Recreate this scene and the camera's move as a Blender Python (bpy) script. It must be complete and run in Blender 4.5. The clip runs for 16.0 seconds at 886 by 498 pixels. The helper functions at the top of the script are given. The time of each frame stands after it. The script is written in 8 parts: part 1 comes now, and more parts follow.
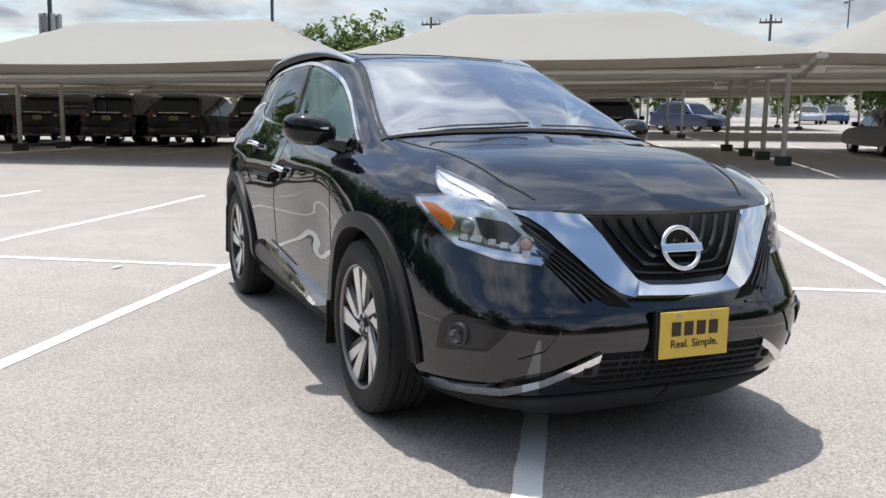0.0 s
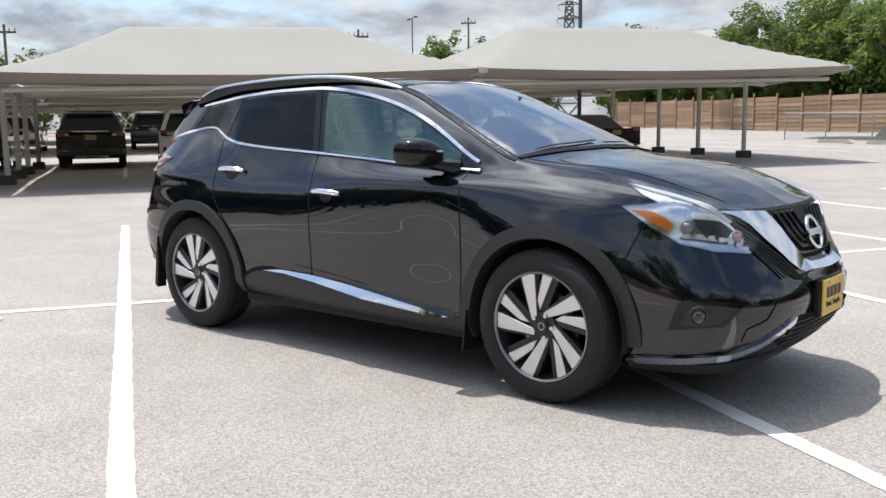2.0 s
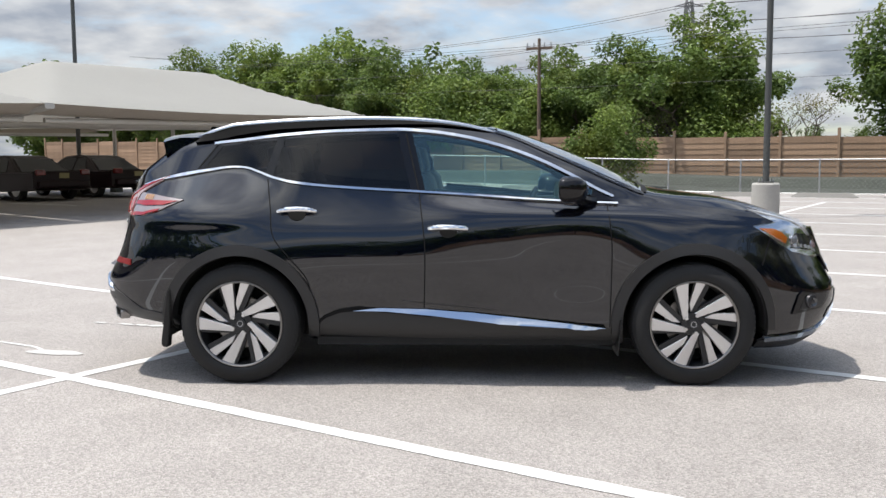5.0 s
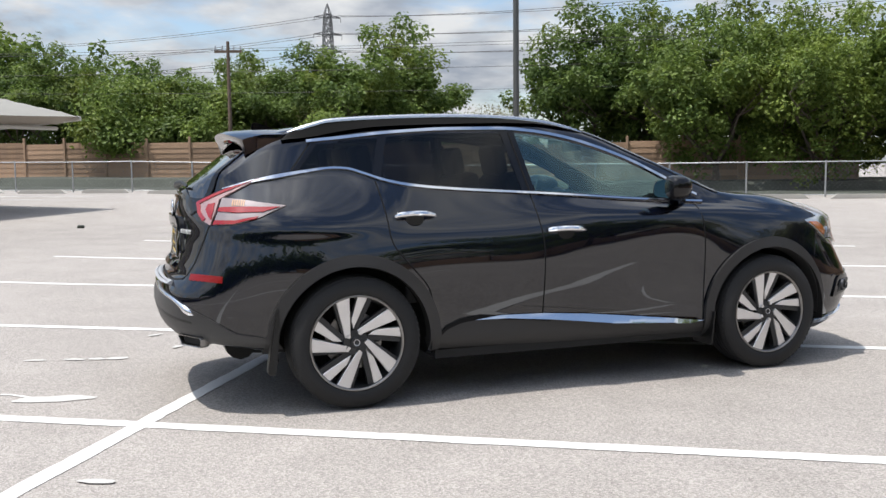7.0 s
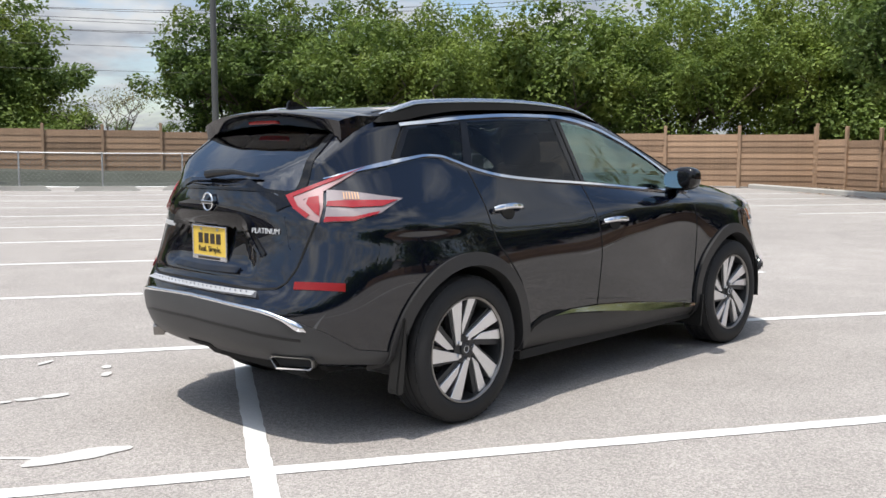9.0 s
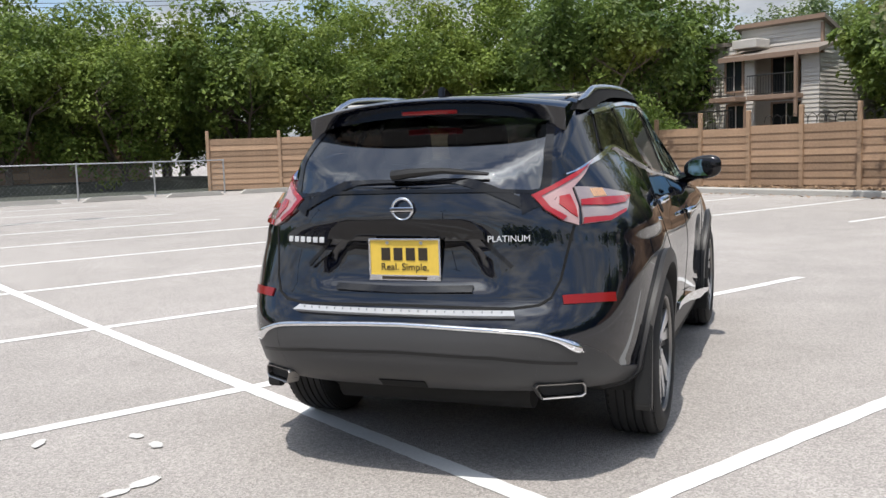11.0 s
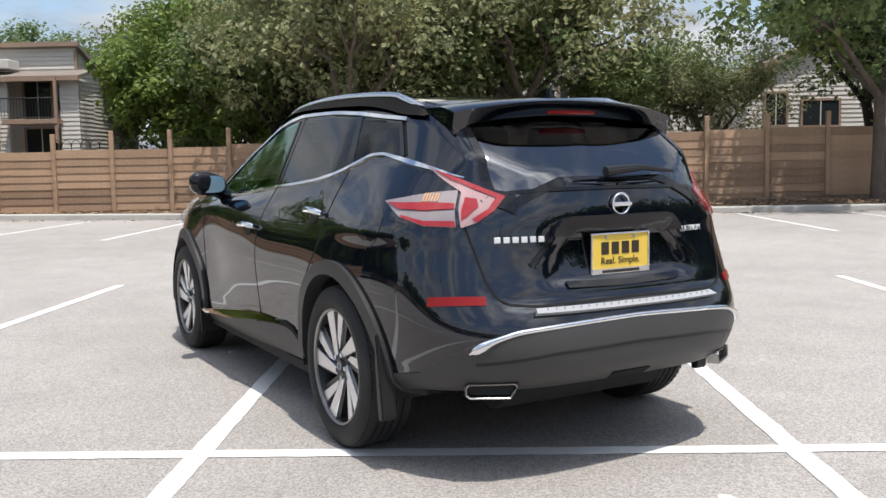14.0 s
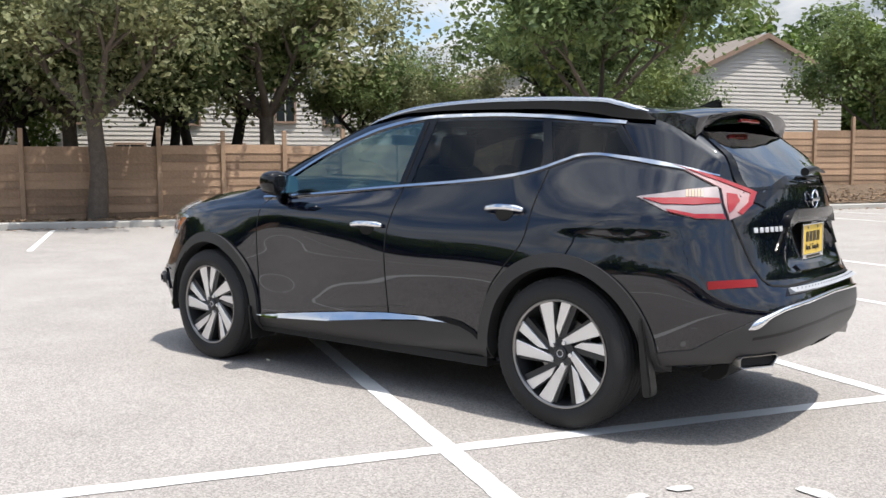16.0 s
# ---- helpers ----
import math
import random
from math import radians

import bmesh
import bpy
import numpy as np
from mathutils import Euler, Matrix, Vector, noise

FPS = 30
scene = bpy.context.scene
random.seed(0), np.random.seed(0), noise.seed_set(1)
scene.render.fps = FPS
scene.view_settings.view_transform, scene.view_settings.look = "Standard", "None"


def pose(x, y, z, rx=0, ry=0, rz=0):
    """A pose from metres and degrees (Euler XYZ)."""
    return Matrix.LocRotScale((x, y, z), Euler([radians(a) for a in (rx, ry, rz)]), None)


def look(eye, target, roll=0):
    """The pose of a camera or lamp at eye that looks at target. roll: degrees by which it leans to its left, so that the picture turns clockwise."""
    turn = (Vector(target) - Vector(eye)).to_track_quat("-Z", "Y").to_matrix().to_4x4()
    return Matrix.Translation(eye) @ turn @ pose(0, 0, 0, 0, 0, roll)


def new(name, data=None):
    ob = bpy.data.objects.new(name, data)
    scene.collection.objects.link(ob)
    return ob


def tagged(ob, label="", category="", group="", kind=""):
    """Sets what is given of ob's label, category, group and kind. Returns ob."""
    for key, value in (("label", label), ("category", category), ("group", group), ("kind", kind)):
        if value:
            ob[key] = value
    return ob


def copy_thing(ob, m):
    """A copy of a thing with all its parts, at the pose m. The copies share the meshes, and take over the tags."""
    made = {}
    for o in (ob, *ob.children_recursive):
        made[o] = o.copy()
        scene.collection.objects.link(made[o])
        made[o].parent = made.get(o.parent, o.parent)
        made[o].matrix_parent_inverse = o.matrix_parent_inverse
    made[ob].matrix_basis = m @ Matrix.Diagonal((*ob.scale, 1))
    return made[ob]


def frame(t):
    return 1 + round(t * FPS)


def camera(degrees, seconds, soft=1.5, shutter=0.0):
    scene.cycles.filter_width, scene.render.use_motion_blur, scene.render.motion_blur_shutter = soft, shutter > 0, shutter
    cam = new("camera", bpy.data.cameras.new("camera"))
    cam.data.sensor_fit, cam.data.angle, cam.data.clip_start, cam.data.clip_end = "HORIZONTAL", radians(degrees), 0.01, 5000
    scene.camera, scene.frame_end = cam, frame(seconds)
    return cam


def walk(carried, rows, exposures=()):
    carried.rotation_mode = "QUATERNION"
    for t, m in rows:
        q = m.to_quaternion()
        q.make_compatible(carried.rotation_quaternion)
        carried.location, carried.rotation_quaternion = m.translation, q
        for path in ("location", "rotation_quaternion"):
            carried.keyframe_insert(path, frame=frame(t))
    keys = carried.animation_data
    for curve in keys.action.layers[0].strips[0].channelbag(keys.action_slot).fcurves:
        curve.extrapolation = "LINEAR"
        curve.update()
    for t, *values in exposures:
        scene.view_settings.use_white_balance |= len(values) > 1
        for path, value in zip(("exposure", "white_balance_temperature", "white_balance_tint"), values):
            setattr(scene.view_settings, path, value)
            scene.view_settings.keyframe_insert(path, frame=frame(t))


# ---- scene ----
cam = camera(52.2, 16.0)
PATH = [
    (0, (7.260, 2.803, 1.289), (5.298, 2.541, 0.999), 1.0),
    (0.5, (7.373, 2.172, 1.296), (5.394, 2.126, 1.010), -0.3),
    (1, (7.460, 1.492, 1.304), (5.487, 1.670, 1.025), -0.7),
    (1.5, (7.443, 0.776, 1.303), (5.502, 1.179, 1.040), -0.7),
    (2, (7.415, 0.092, 1.342), (5.541, 0.739, 1.077), -0.6),
    (2.5, (7.259, -0.612, 1.347), (5.454, 0.206, 1.079), -1.0),
    (3, (7.036, -1.284, 1.358), (5.344, -0.248, 1.108), -1.0),
    (3.5, (6.739, -1.908, 1.364), (5.157, -0.706, 1.136), -0.7),
    (3.7, (6.605, -2.154, 1.371), (5.077, -0.881, 1.154), -0.6),
    (5.8, (4.190, -4.020, 1.368), (3.354, -2.212, 1.183), -0.0),
    (6, (3.925, -4.115, 1.372), (3.152, -2.280, 1.188), 0.1),
    (6.5, (3.225, -4.247, 1.358), (2.643, -2.342, 1.175), -0.5),
    (7, (2.515, -4.340, 1.351), (2.131, -2.386, 1.174), -0.6),
    (7.5, (1.808, -4.296, 1.339), (1.623, -2.312, 1.166), -0.2),
    (8, (1.117, -4.247, 1.341), (1.177, -2.257, 1.157), 0.6),
    (8.2, (0.842, -4.209, 1.358), (0.991, -2.224, 1.165), 0.8),
    (10.3, (-1.687, -2.802, 1.309), (-0.705, -1.070, 1.121), -1.8),
    (10.5, (-1.886, -2.611, 1.297), (-0.849, -0.911, 1.113), -1.7),
    (11, (-2.363, -2.167, 1.340), (-1.124, -0.610, 1.136), -1.8),
    (11.5, (-2.808, -1.633, 1.353), (-1.365, -0.267, 1.127), -1.8),
    (12, (-3.208, -1.070, 1.325), (-1.564, 0.044, 1.089), -1.3),
    (12.5, (-3.506, -0.469, 1.314), (-1.691, 0.337, 1.072), -1.3),
    (13, (-3.729, 0.185, 1.321), (-1.804, 0.673, 1.077), -0.9),
    (13.5, (-3.907, 0.808, 1.288), (-1.937, 1.076, 1.079), -1.1),
    (14, (-4.024, 1.475, 1.300), (-2.033, 1.524, 1.118), -1.0),
    (14.5, (-4.046, 2.139, 1.301), (-2.056, 2.058, 1.118), -1.1),
    (15, (-4.014, 2.798, 1.297), (-2.040, 2.548, 1.104), -0.9),
    (15.5, (-3.970, 3.458, 1.263), (-2.038, 2.977, 1.072), -0.8),
    (16, (-3.840, 4.106, 1.279), (-1.964, 3.433, 1.109), -0.4),
]
walk(cam, [(t, look(eye, target, roll)) for t, eye, target, roll in PATH], exposures=((0, 0.16), (1.5, 0.22), (3.5, 0.19), (8, 0.14), (11, 0.11), (13, 0.05), (14.5, 0.24), (16, 0.33)))

# ---- world and sun ----
SUN_EL, SUN_AZ = 71.0, -149.2
sun_way = Vector((math.cos(radians(SUN_EL)) * math.cos(radians(SUN_AZ)), math.cos(radians(SUN_EL)) * math.sin(radians(SUN_AZ)), math.sin(radians(SUN_EL))))
sun = new("sun", bpy.data.lights.new("sun", "SUN"))
sun.data.energy, sun.data.angle, sun.data.color = 4.25, radians(0.6), (1.0, 0.95, 0.885)
sun.matrix_world = look(sun_way * 80, (0, 0, 0))
tagged(sun, kind="structure")

world = bpy.data.worlds.new("sky")
scene.world = world
world.use_nodes = True
wn, wl = world.node_tree.nodes, world.node_tree.links
wn.clear()
w_out, w_bg, w_sky = wn.new("ShaderNodeOutputWorld"), wn.new("ShaderNodeBackground"), wn.new("ShaderNodeTexSky")
w_sky.sky_type, w_sky.sun_disc = "NISHITA", False
w_sky.sun_elevation, w_sky.sun_rotation = radians(SUN_EL), radians(90 - SUN_AZ)
w_tc, w_sep = wn.new("ShaderNodeTexCoord"), wn.new("ShaderNodeSeparateXYZ")
wl.new(w_tc.outputs["Generated"], w_sep.inputs[0])
w_h = wn.new("ShaderNodeMath"); w_h.operation = "MAXIMUM"; w_h.inputs[1].default_value = 0.0
wl.new(w_sep.outputs["Z"], w_h.inputs[0])
w_add = wn.new("ShaderNodeMath"); w_add.operation = "ADD"; w_add.inputs[1].default_value = 0.22
wl.new(w_h.outputs[0], w_add.inputs[0])
w_div = wn.new("ShaderNodeVectorMath"); w_div.operation = "DIVIDE"
w_cmb = wn.new("ShaderNodeCombineXYZ")
for i in range(3):
    wl.new(w_add.outputs[0], w_cmb.inputs[i])
wl.new(w_tc.outputs["Generated"], w_div.inputs[0]); wl.new(w_cmb.outputs[0], w_div.inputs[1])
w_n1 = wn.new("ShaderNodeTexNoise"); w_n1.inputs["Scale"].default_value = 2.3; w_n1.inputs["Detail"].default_value = 9; w_n1.inputs["Roughness"].default_value = 0.58; w_n1.inputs["Distortion"].default_value = 0.25
wl.new(w_div.outputs[0], w_n1.inputs["Vector"])
w_r = wn.new("ShaderNodeValToRGB")
w_r.color_ramp.elements[0].position, w_r.color_ramp.elements[1].position = 0.35, 0.55
# cover: a bank of cloud low down, broken blue half way up, thicker again overhead
w_hr = wn.new("ShaderNodeValToRGB")
w_el = w_hr.color_ramp.elements
w_el[0].position, w_el[0].color = 0.26, (0.5, 0.5, 0.5, 1)
w_el[1].position, w_el[1].color = 0.46, (0.19, 0.19, 0.19, 1)
for p_, v_ in ((0.70, 0.18), (0.88, 0.38)):
    w_e = w_el.new(p_); w_e.color = (v_, v_, v_, 1)
wl.new(w_h.outputs[0], w_hr.inputs[0])
w_of = wn.new("ShaderNodeMath"); w_of.operation = "MULTIPLY_ADD"; w_of.inputs[1].default_value = 0.30
wl.new(w_hr.outputs[0], w_of.inputs[0]); wl.new(w_n1.outputs[0], w_of.inputs[2])
w_ov = wn.new("ShaderNodeMath"); w_ov.operation = "SUBTRACT"; w_ov.inputs[1].default_value = 0.145
wl.new(w_of.outputs[0], w_ov.inputs[0])
wl.new(w_ov.outputs[0], w_r.inputs[0])
w_n2 = wn.new("ShaderNodeTexNoise"); w_n2.inputs["Scale"].default_value = 4.1; w_n2.inputs["Detail"].default_value = 6
wl.new(w_div.outputs[0], w_n2.inputs["Vector"])
w_r2 = wn.new("ShaderNodeValToRGB")
w_r2.color_ramp.elements[0].position, w_r2.color_ramp.elements[0].color = 0.35, (4.7, 5.25, 6.2, 1)
w_r2.color_ramp.elements[1].position, w_r2.color_ramp.elements[1].color = 0.66, (9.7, 9.9, 10.1, 1)
wl.new(w_n2.outputs[0], w_r2.inputs[0])
w_up = wn.new("ShaderNodeMath"); w_up.operation = "MULTIPLY_ADD"; w_up.inputs[1].default_value, w_up.inputs[2].default_value = 1.0, 0.72
wl.new(w_h.outputs[0], w_up.inputs[0])
w_cl = wn.new("ShaderNodeVectorMath"); w_cl.operation = "SCALE"
# clouds are brighter towards the sun
w_dot = wn.new("ShaderNodeVectorMath"); w_dot.operation = "DOT_PRODUCT"; w_dot.inputs[1].default_value = sun_way
wl.new(w_tc.outputs["Generated"], w_dot.inputs[0])
w_d0 = wn.new("ShaderNodeMath"); w_d0.operation = "MAXIMUM"; w_d0.inputs[1].default_value = 0.0
wl.new(w_dot.outputs["Value"], w_d0.inputs[0])
w_dp = wn.new("ShaderNodeMath"); w_dp.operation = "POWER"; w_dp.inputs[1].default_value = 7.0
wl.new(w_d0.outputs[0], w_dp.inputs[0])
w_gl = wn.new("ShaderNodeMath"); w_gl.operation = "MULTIPLY_ADD"; w_gl.inputs[1].default_value = 3.0
wl.new(w_dp.outputs[0], w_gl.inputs[0]); wl.new(w_up.outputs[0], w_gl.inputs[2])
wl.new(w_r2.outputs[0], w_cl.inputs[0]); wl.new(w_gl.outputs[0], w_cl.inputs["Scale"])
w_mix = wn.new("ShaderNodeMixRGB")
w_bl = wn.new("ShaderNodeVectorMath"); w_bl.operation = "SCALE"; w_bl.inputs["Scale"].default_value = 1.76
wl.new(w_sky.outputs[0], w_bl.inputs[0])
wl.new(w_r.outputs[0], w_mix.inputs[0]); wl.new(w_bl.outputs[0], w_mix.inputs[1]); wl.new(w_cl.outputs[0], w_mix.inputs[2])
w_bg.inputs["Strength"].default_value = 0.085
wl.new(w_mix.outputs[0], w_bg.inputs["Color"]); wl.new(w_bg.outputs[0], w_out.inputs[0])

# ---- materials ----
def mat(name, col, rough=0.5, metal=0.0, var=0.12, scale=4.0, fine=60.0, bump=0.0, coat=0.0, spec=0.5, island=0.0, objvar=0.0, trans=0.0, ior=1.45, emit=0.0, emitcol=None):
    """A procedural surface: a base colour with variation at two scales, roughness wear and fine relief."""
    m = bpy.data.materials.new(name)
    m.use_nodes = True
    n, l = m.node_tree.nodes, m.node_tree.links
    b = n["Principled BSDF"]
    b.inputs["Roughness"].default_value, b.inputs["Metallic"].default_value = rough, metal
    b.inputs["Coat Weight"].default_value, b.inputs["Specular IOR Level"].default_value = coat, spec
    b.inputs["Coat Roughness"].default_value, b.inputs["Coat IOR"].default_value = 0.02, 1.52
    b.inputs["Transmission Weight"].default_value, b.inputs["IOR"].default_value = trans, ior
    if emit:
        b.inputs["Emission Color"].default_value = (*(emitcol or col), 1)
        b.inputs["Emission Strength"].default_value = emit
    tc = n.new("ShaderNodeTexCoord")
    n1, n2 = n.new("ShaderNodeTexNoise"), n.new("ShaderNodeTexNoise")
    n1.inputs["Scale"].default_value, n1.inputs["Detail"].default_value = scale, 5
    n2.inputs["Scale"].default_value, n2.inputs["Detail"].default_value = fine, 3
    for q in (n1, n2):
        l.new(tc.outputs["Object"], q.inputs["Vector"])
    mx = n.new("ShaderNodeMath"); mx.operation = "ADD"
    l.new(n1.outputs[0], mx.inputs[0]); l.new(n2.outputs[0], mx.inputs[1])
    last = mx
    if island or objvar:
        g = n.new("ShaderNodeNewGeometry") if island else n.new("ShaderNodeObjectInfo")
        k = n.new("ShaderNodeMath"); k.operation = "MULTIPLY_ADD"
        l.new(g.outputs["Random Per Island" if island else "Random"], k.inputs[0])
        k.inputs[1].default_value = (island or objvar) / max(var, 1e-3)
        l.new(mx.outputs[0], k.inputs[2])
        k2 = n.new("ShaderNodeMath"); k2.operation = "SUBTRACT"; l.new(k.outputs[0], k2.inputs[0])
        k2.inputs[1].default_value = 0.5 * (island or objvar) / max(var, 1e-3)
        last = k2
    f = n.new("ShaderNodeMapRange")
    f.inputs[1].default_value, f.inputs[2].default_value = 0.4, 1.6
    f.inputs[3].default_value, f.inputs[4].default_value = 1 - var * 1.5, 1 + var * 1.5
    f.clamp = False
    l.new(last.outputs[0], f.inputs[0])
    cm = n.new("ShaderNodeVectorMath"); cm.operation = "SCALE"
    cm.inputs[0].default_value = col
    l.new(f.outputs[0], cm.inputs["Scale"])
    l.new(cm.outputs[0], b.inputs["Base Color"])
    if bump:
        bp = n.new("ShaderNodeBump"); bp.inputs["Strength"].default_value = 1.0; bp.inputs["Distance"].default_value = bump
        l.new(n2.outputs[0], bp.inputs["Height"]); l.new(bp.outputs[0], b.inputs["Normal"])
    return m


def ground_material():
    """Sun-bleached asphalt: pale binder, dark and light aggregate, broad stains."""
    m = bpy.data.materials.new("bleached_asphalt"); m.use_nodes = True
    n, l = m.node_tree.nodes, m.node_tree.links
    b = n["Principled BSDF"]; b.inputs["Roughness"].default_value = 0.9; b.inputs["Specular IOR Level"].default_value = 0.25
    tc = n.new("ShaderNodeTexCoord")
    big, mid, fine = (n.new("ShaderNodeTexNoise") for _ in range(3))
    for q, s, d in ((big, 0.13, 4), (mid, 1.5, 3), (fine, 230, 2)):
        q.inputs["Scale"].default_value, q.inputs["Detail"].default_value = s, d
        l.new(tc.outputs["Object"], q.inputs["Vector"])
    vo = n.new("ShaderNodeTexVoronoi"); vo.inputs["Scale"].default_value = 125
    l.new(tc.outputs["Object"], vo.inputs["Vector"])
    r = n.new("ShaderNodeValToRGB")
    e = r.color_ramp.elements
    e[0].position, e[0].color = 0.30, (0.254, 0.235, 0.217, 1)
    e[1].position, e[1].color = 0.70, (0.408, 0.379, 0.355, 1)
    a1 = n.new("ShaderNodeMath"); a1.operation = "MULTIPLY_ADD"; a1.inputs[1].default_value = 0.30
    a2 = n.new("ShaderNodeMath"); a2.operation = "MULTIPLY_ADD"; a2.inputs[1].default_value = 0.45
    s1 = n.new("ShaderNodeMath"); s1.operation = "MULTIPLY"; s1.inputs[1].default_value = 0.40
    l.new(fine.outputs[0], s1.inputs[0])
    l.new(mid.outputs[0], a1.inputs[0]); l.new(s1.outputs[0], a1.inputs[2])
    l.new(big.outputs[0], a2.inputs[0]); l.new(a1.outputs[0], a2.inputs[2])
    sub = n.new("ShaderNodeMath"); sub.operation = "SUBTRACT"; sub.inputs[1].default_value = 0.065
    l.new(a2.outputs[0], sub.inputs[0]); l.new(sub.outputs[0], r.inputs[0])
    # single stones, light and dark
    sc = n.new("ShaderNodeSeparateColor"); l.new(vo.outputs["Color"], sc.inputs[0])
    sr = n.new("ShaderNodeMapRange"); sr.inputs[3].default_value, sr.inputs[4].default_value = 0.68, 1.27
    l.new(sc.outputs[0], sr.inputs[0])
    v = n.new("ShaderNodeVectorMath"); v.operation = "SCALE"
    l.new(r.outputs[0], v.inputs[0]); l.new(sr.outputs[0], v.inputs["Scale"])
    l.new(v.outputs[0], b.inputs["Base Color"])
    bp = n.new("ShaderNodeBump"); bp.inputs["Distance"].default_value = 0.004; bp.inputs["Strength"].default_value = 0.8
    l.new(vo.outputs["Distance"], bp.inputs["Height"]); l.new(bp.outputs[0], b.inputs["Normal"])
    return m


def glass_material(name, tint, rough=0.0, gloss=0.09, sheen=(1, 1, 1)):
    """Thin tinted glazing: tinted see-through with a clear reflection on top."""
    m = bpy.data.materials.new(name); m.use_nodes = True
    n, l = m.node_tree.nodes, m.node_tree.links
    n.remove(n["Principled BSDF"])
    t, g, mx, fr = n.new("ShaderNodeBsdfTransparent"), n.new("ShaderNodeBsdfGlossy"), n.new("ShaderNodeMixShader"), n.new("ShaderNodeLayerWeight")
    t.inputs[0].default_value = (*tint, 1); g.inputs["Roughness"].default_value = rough; g.inputs[0].default_value = (*sheen, 1)
    fr.inputs["Blend"].default_value = 0.5
    p5 = n.new("ShaderNodeMath"); p5.operation = "POWER"; p5.inputs[1].default_value = 5.0
    l.new(fr.outputs["Facing"], p5.inputs[0])
    k = n.new("ShaderNodeMath"); k.operation = "MULTIPLY_ADD"; k.inputs[1].default_value, k.inputs[2].default_value = 1 - gloss, gloss
    l.new(p5.outputs[0], k.inputs[0])
    l.new(k.outputs[0], mx.inputs[0]); l.new(t.outputs[0], mx.inputs[1]); l.new(g.outputs[0], mx.inputs[2])
    l.new(mx.outputs[0], n["Material Output"].inputs[0])
    return m


def translucent(m, col, share):
    """Lets some daylight through a thin cloth."""
    n, l = m.node_tree.nodes, m.node_tree.links
    tr, mx = n.new("ShaderNodeBsdfTranslucent"), n.new("ShaderNodeMixShader")
    tr.inputs[0].default_value = (*col, 1); mx.inputs[0].default_value = share
    l.new(n["Principled BSDF"].outputs[0], mx.inputs[1]); l.new(tr.outputs[0], mx.inputs[2])
    l.new(mx.outputs[0], n["Material Output"].inputs[0])
    return m


def leaf_material(name, col, col2, col3=(0.20, 0.22, 0.03), turn=0.55):
    m = bpy.data.materials.new(name); m.use_nodes = True
    n, l = m.node_tree.nodes, m.node_tree.links
    b = n["Principled BSDF"]; b.inputs["Roughness"].default_value = 0.55; b.inputs["Specular IOR Level"].default_value = 0.35
    ge, ob = n.new("ShaderNodeNewGeometry"), n.new("ShaderNodeObjectInfo")
    r = n.new("ShaderNodeMix"); r.data_type = "RGBA"
    r.inputs[6].default_value, r.inputs[7].default_value = (*col, 1), (*col2, 1)
    k = n.new("ShaderNodeMath"); k.operation = "MULTIPLY_ADD"; k.inputs[1].default_value = 0.55
    k0 = n.new("ShaderNodeMath"); k0.operation = "MULTIPLY"; k0.inputs[1].default_value = 0.25
    l.new(ob.outputs["Random"], k0.inputs[0]); l.new(ge.outputs["Random Per Island"], k.inputs[0]); l.new(k0.outputs[0], k.inputs[2])
    # sprays of younger and older leaves through the crown
    nz = n.new("ShaderNodeTexNoise"); nz.inputs["Scale"].default_value = 0.75; nz.inputs["Detail"].default_value = 3
    l.new(ge.outputs["Position"], nz.inputs["Vector"])
    nm = n.new("ShaderNodeMapRange"); nm.inputs[1].default_value, nm.inputs[2].default_value, nm.inputs[3].default_value, nm.inputs[4].default_value = 0.35, 0.68, -0.18, 0.42
    l.new(nz.outputs[0], nm.inputs[0])
    ks = n.new("ShaderNodeMath"); ks.operation = "ADD"; ks.use_clamp = True
    l.new(k.outputs[0], ks.inputs[0]); l.new(nm.outputs[0], ks.inputs[1])
    l.new(ks.outputs[0], r.inputs[0])
    nz2 = n.new("ShaderNodeTexNoise"); nz2.inputs["Scale"].default_value = 0.42; nz2.inputs["Detail"].default_value = 2
    l.new(ge.outputs["Position"], nz2.inputs["Vector"])
    nm2 = n.new("ShaderNodeMapRange"); nm2.inputs[1].default_value, nm2.inputs[2].default_value, nm2.inputs[3].default_value, nm2.inputs[4].default_value = 0.52, 0.72, 0.0, turn
    l.new(nz2.outputs[0], nm2.inputs[0])
    r2 = n.new("ShaderNodeMix"); r2.data_type = "RGBA"; r2.inputs[7].default_value = (*col3, 1)
    l.new(nm2.outputs[0], r2.inputs[0]); l.new(r.outputs[2], r2.inputs[6])
    r = r2
    l.new(r.outputs[2], b.inputs["Base Color"])
    tr, mx = n.new("ShaderNodeBsdfTranslucent"), n.new("ShaderNodeMixShader")
    l.new(r.outputs[2], tr.inputs[0]); mx.inputs[0].default_value = 0.38
    l.new(b.outputs[0], mx.inputs[1]); l.new(tr.outputs[0], mx.inputs[2]); l.new(mx.outputs[0], n["Material Output"].inputs[0])
    return m


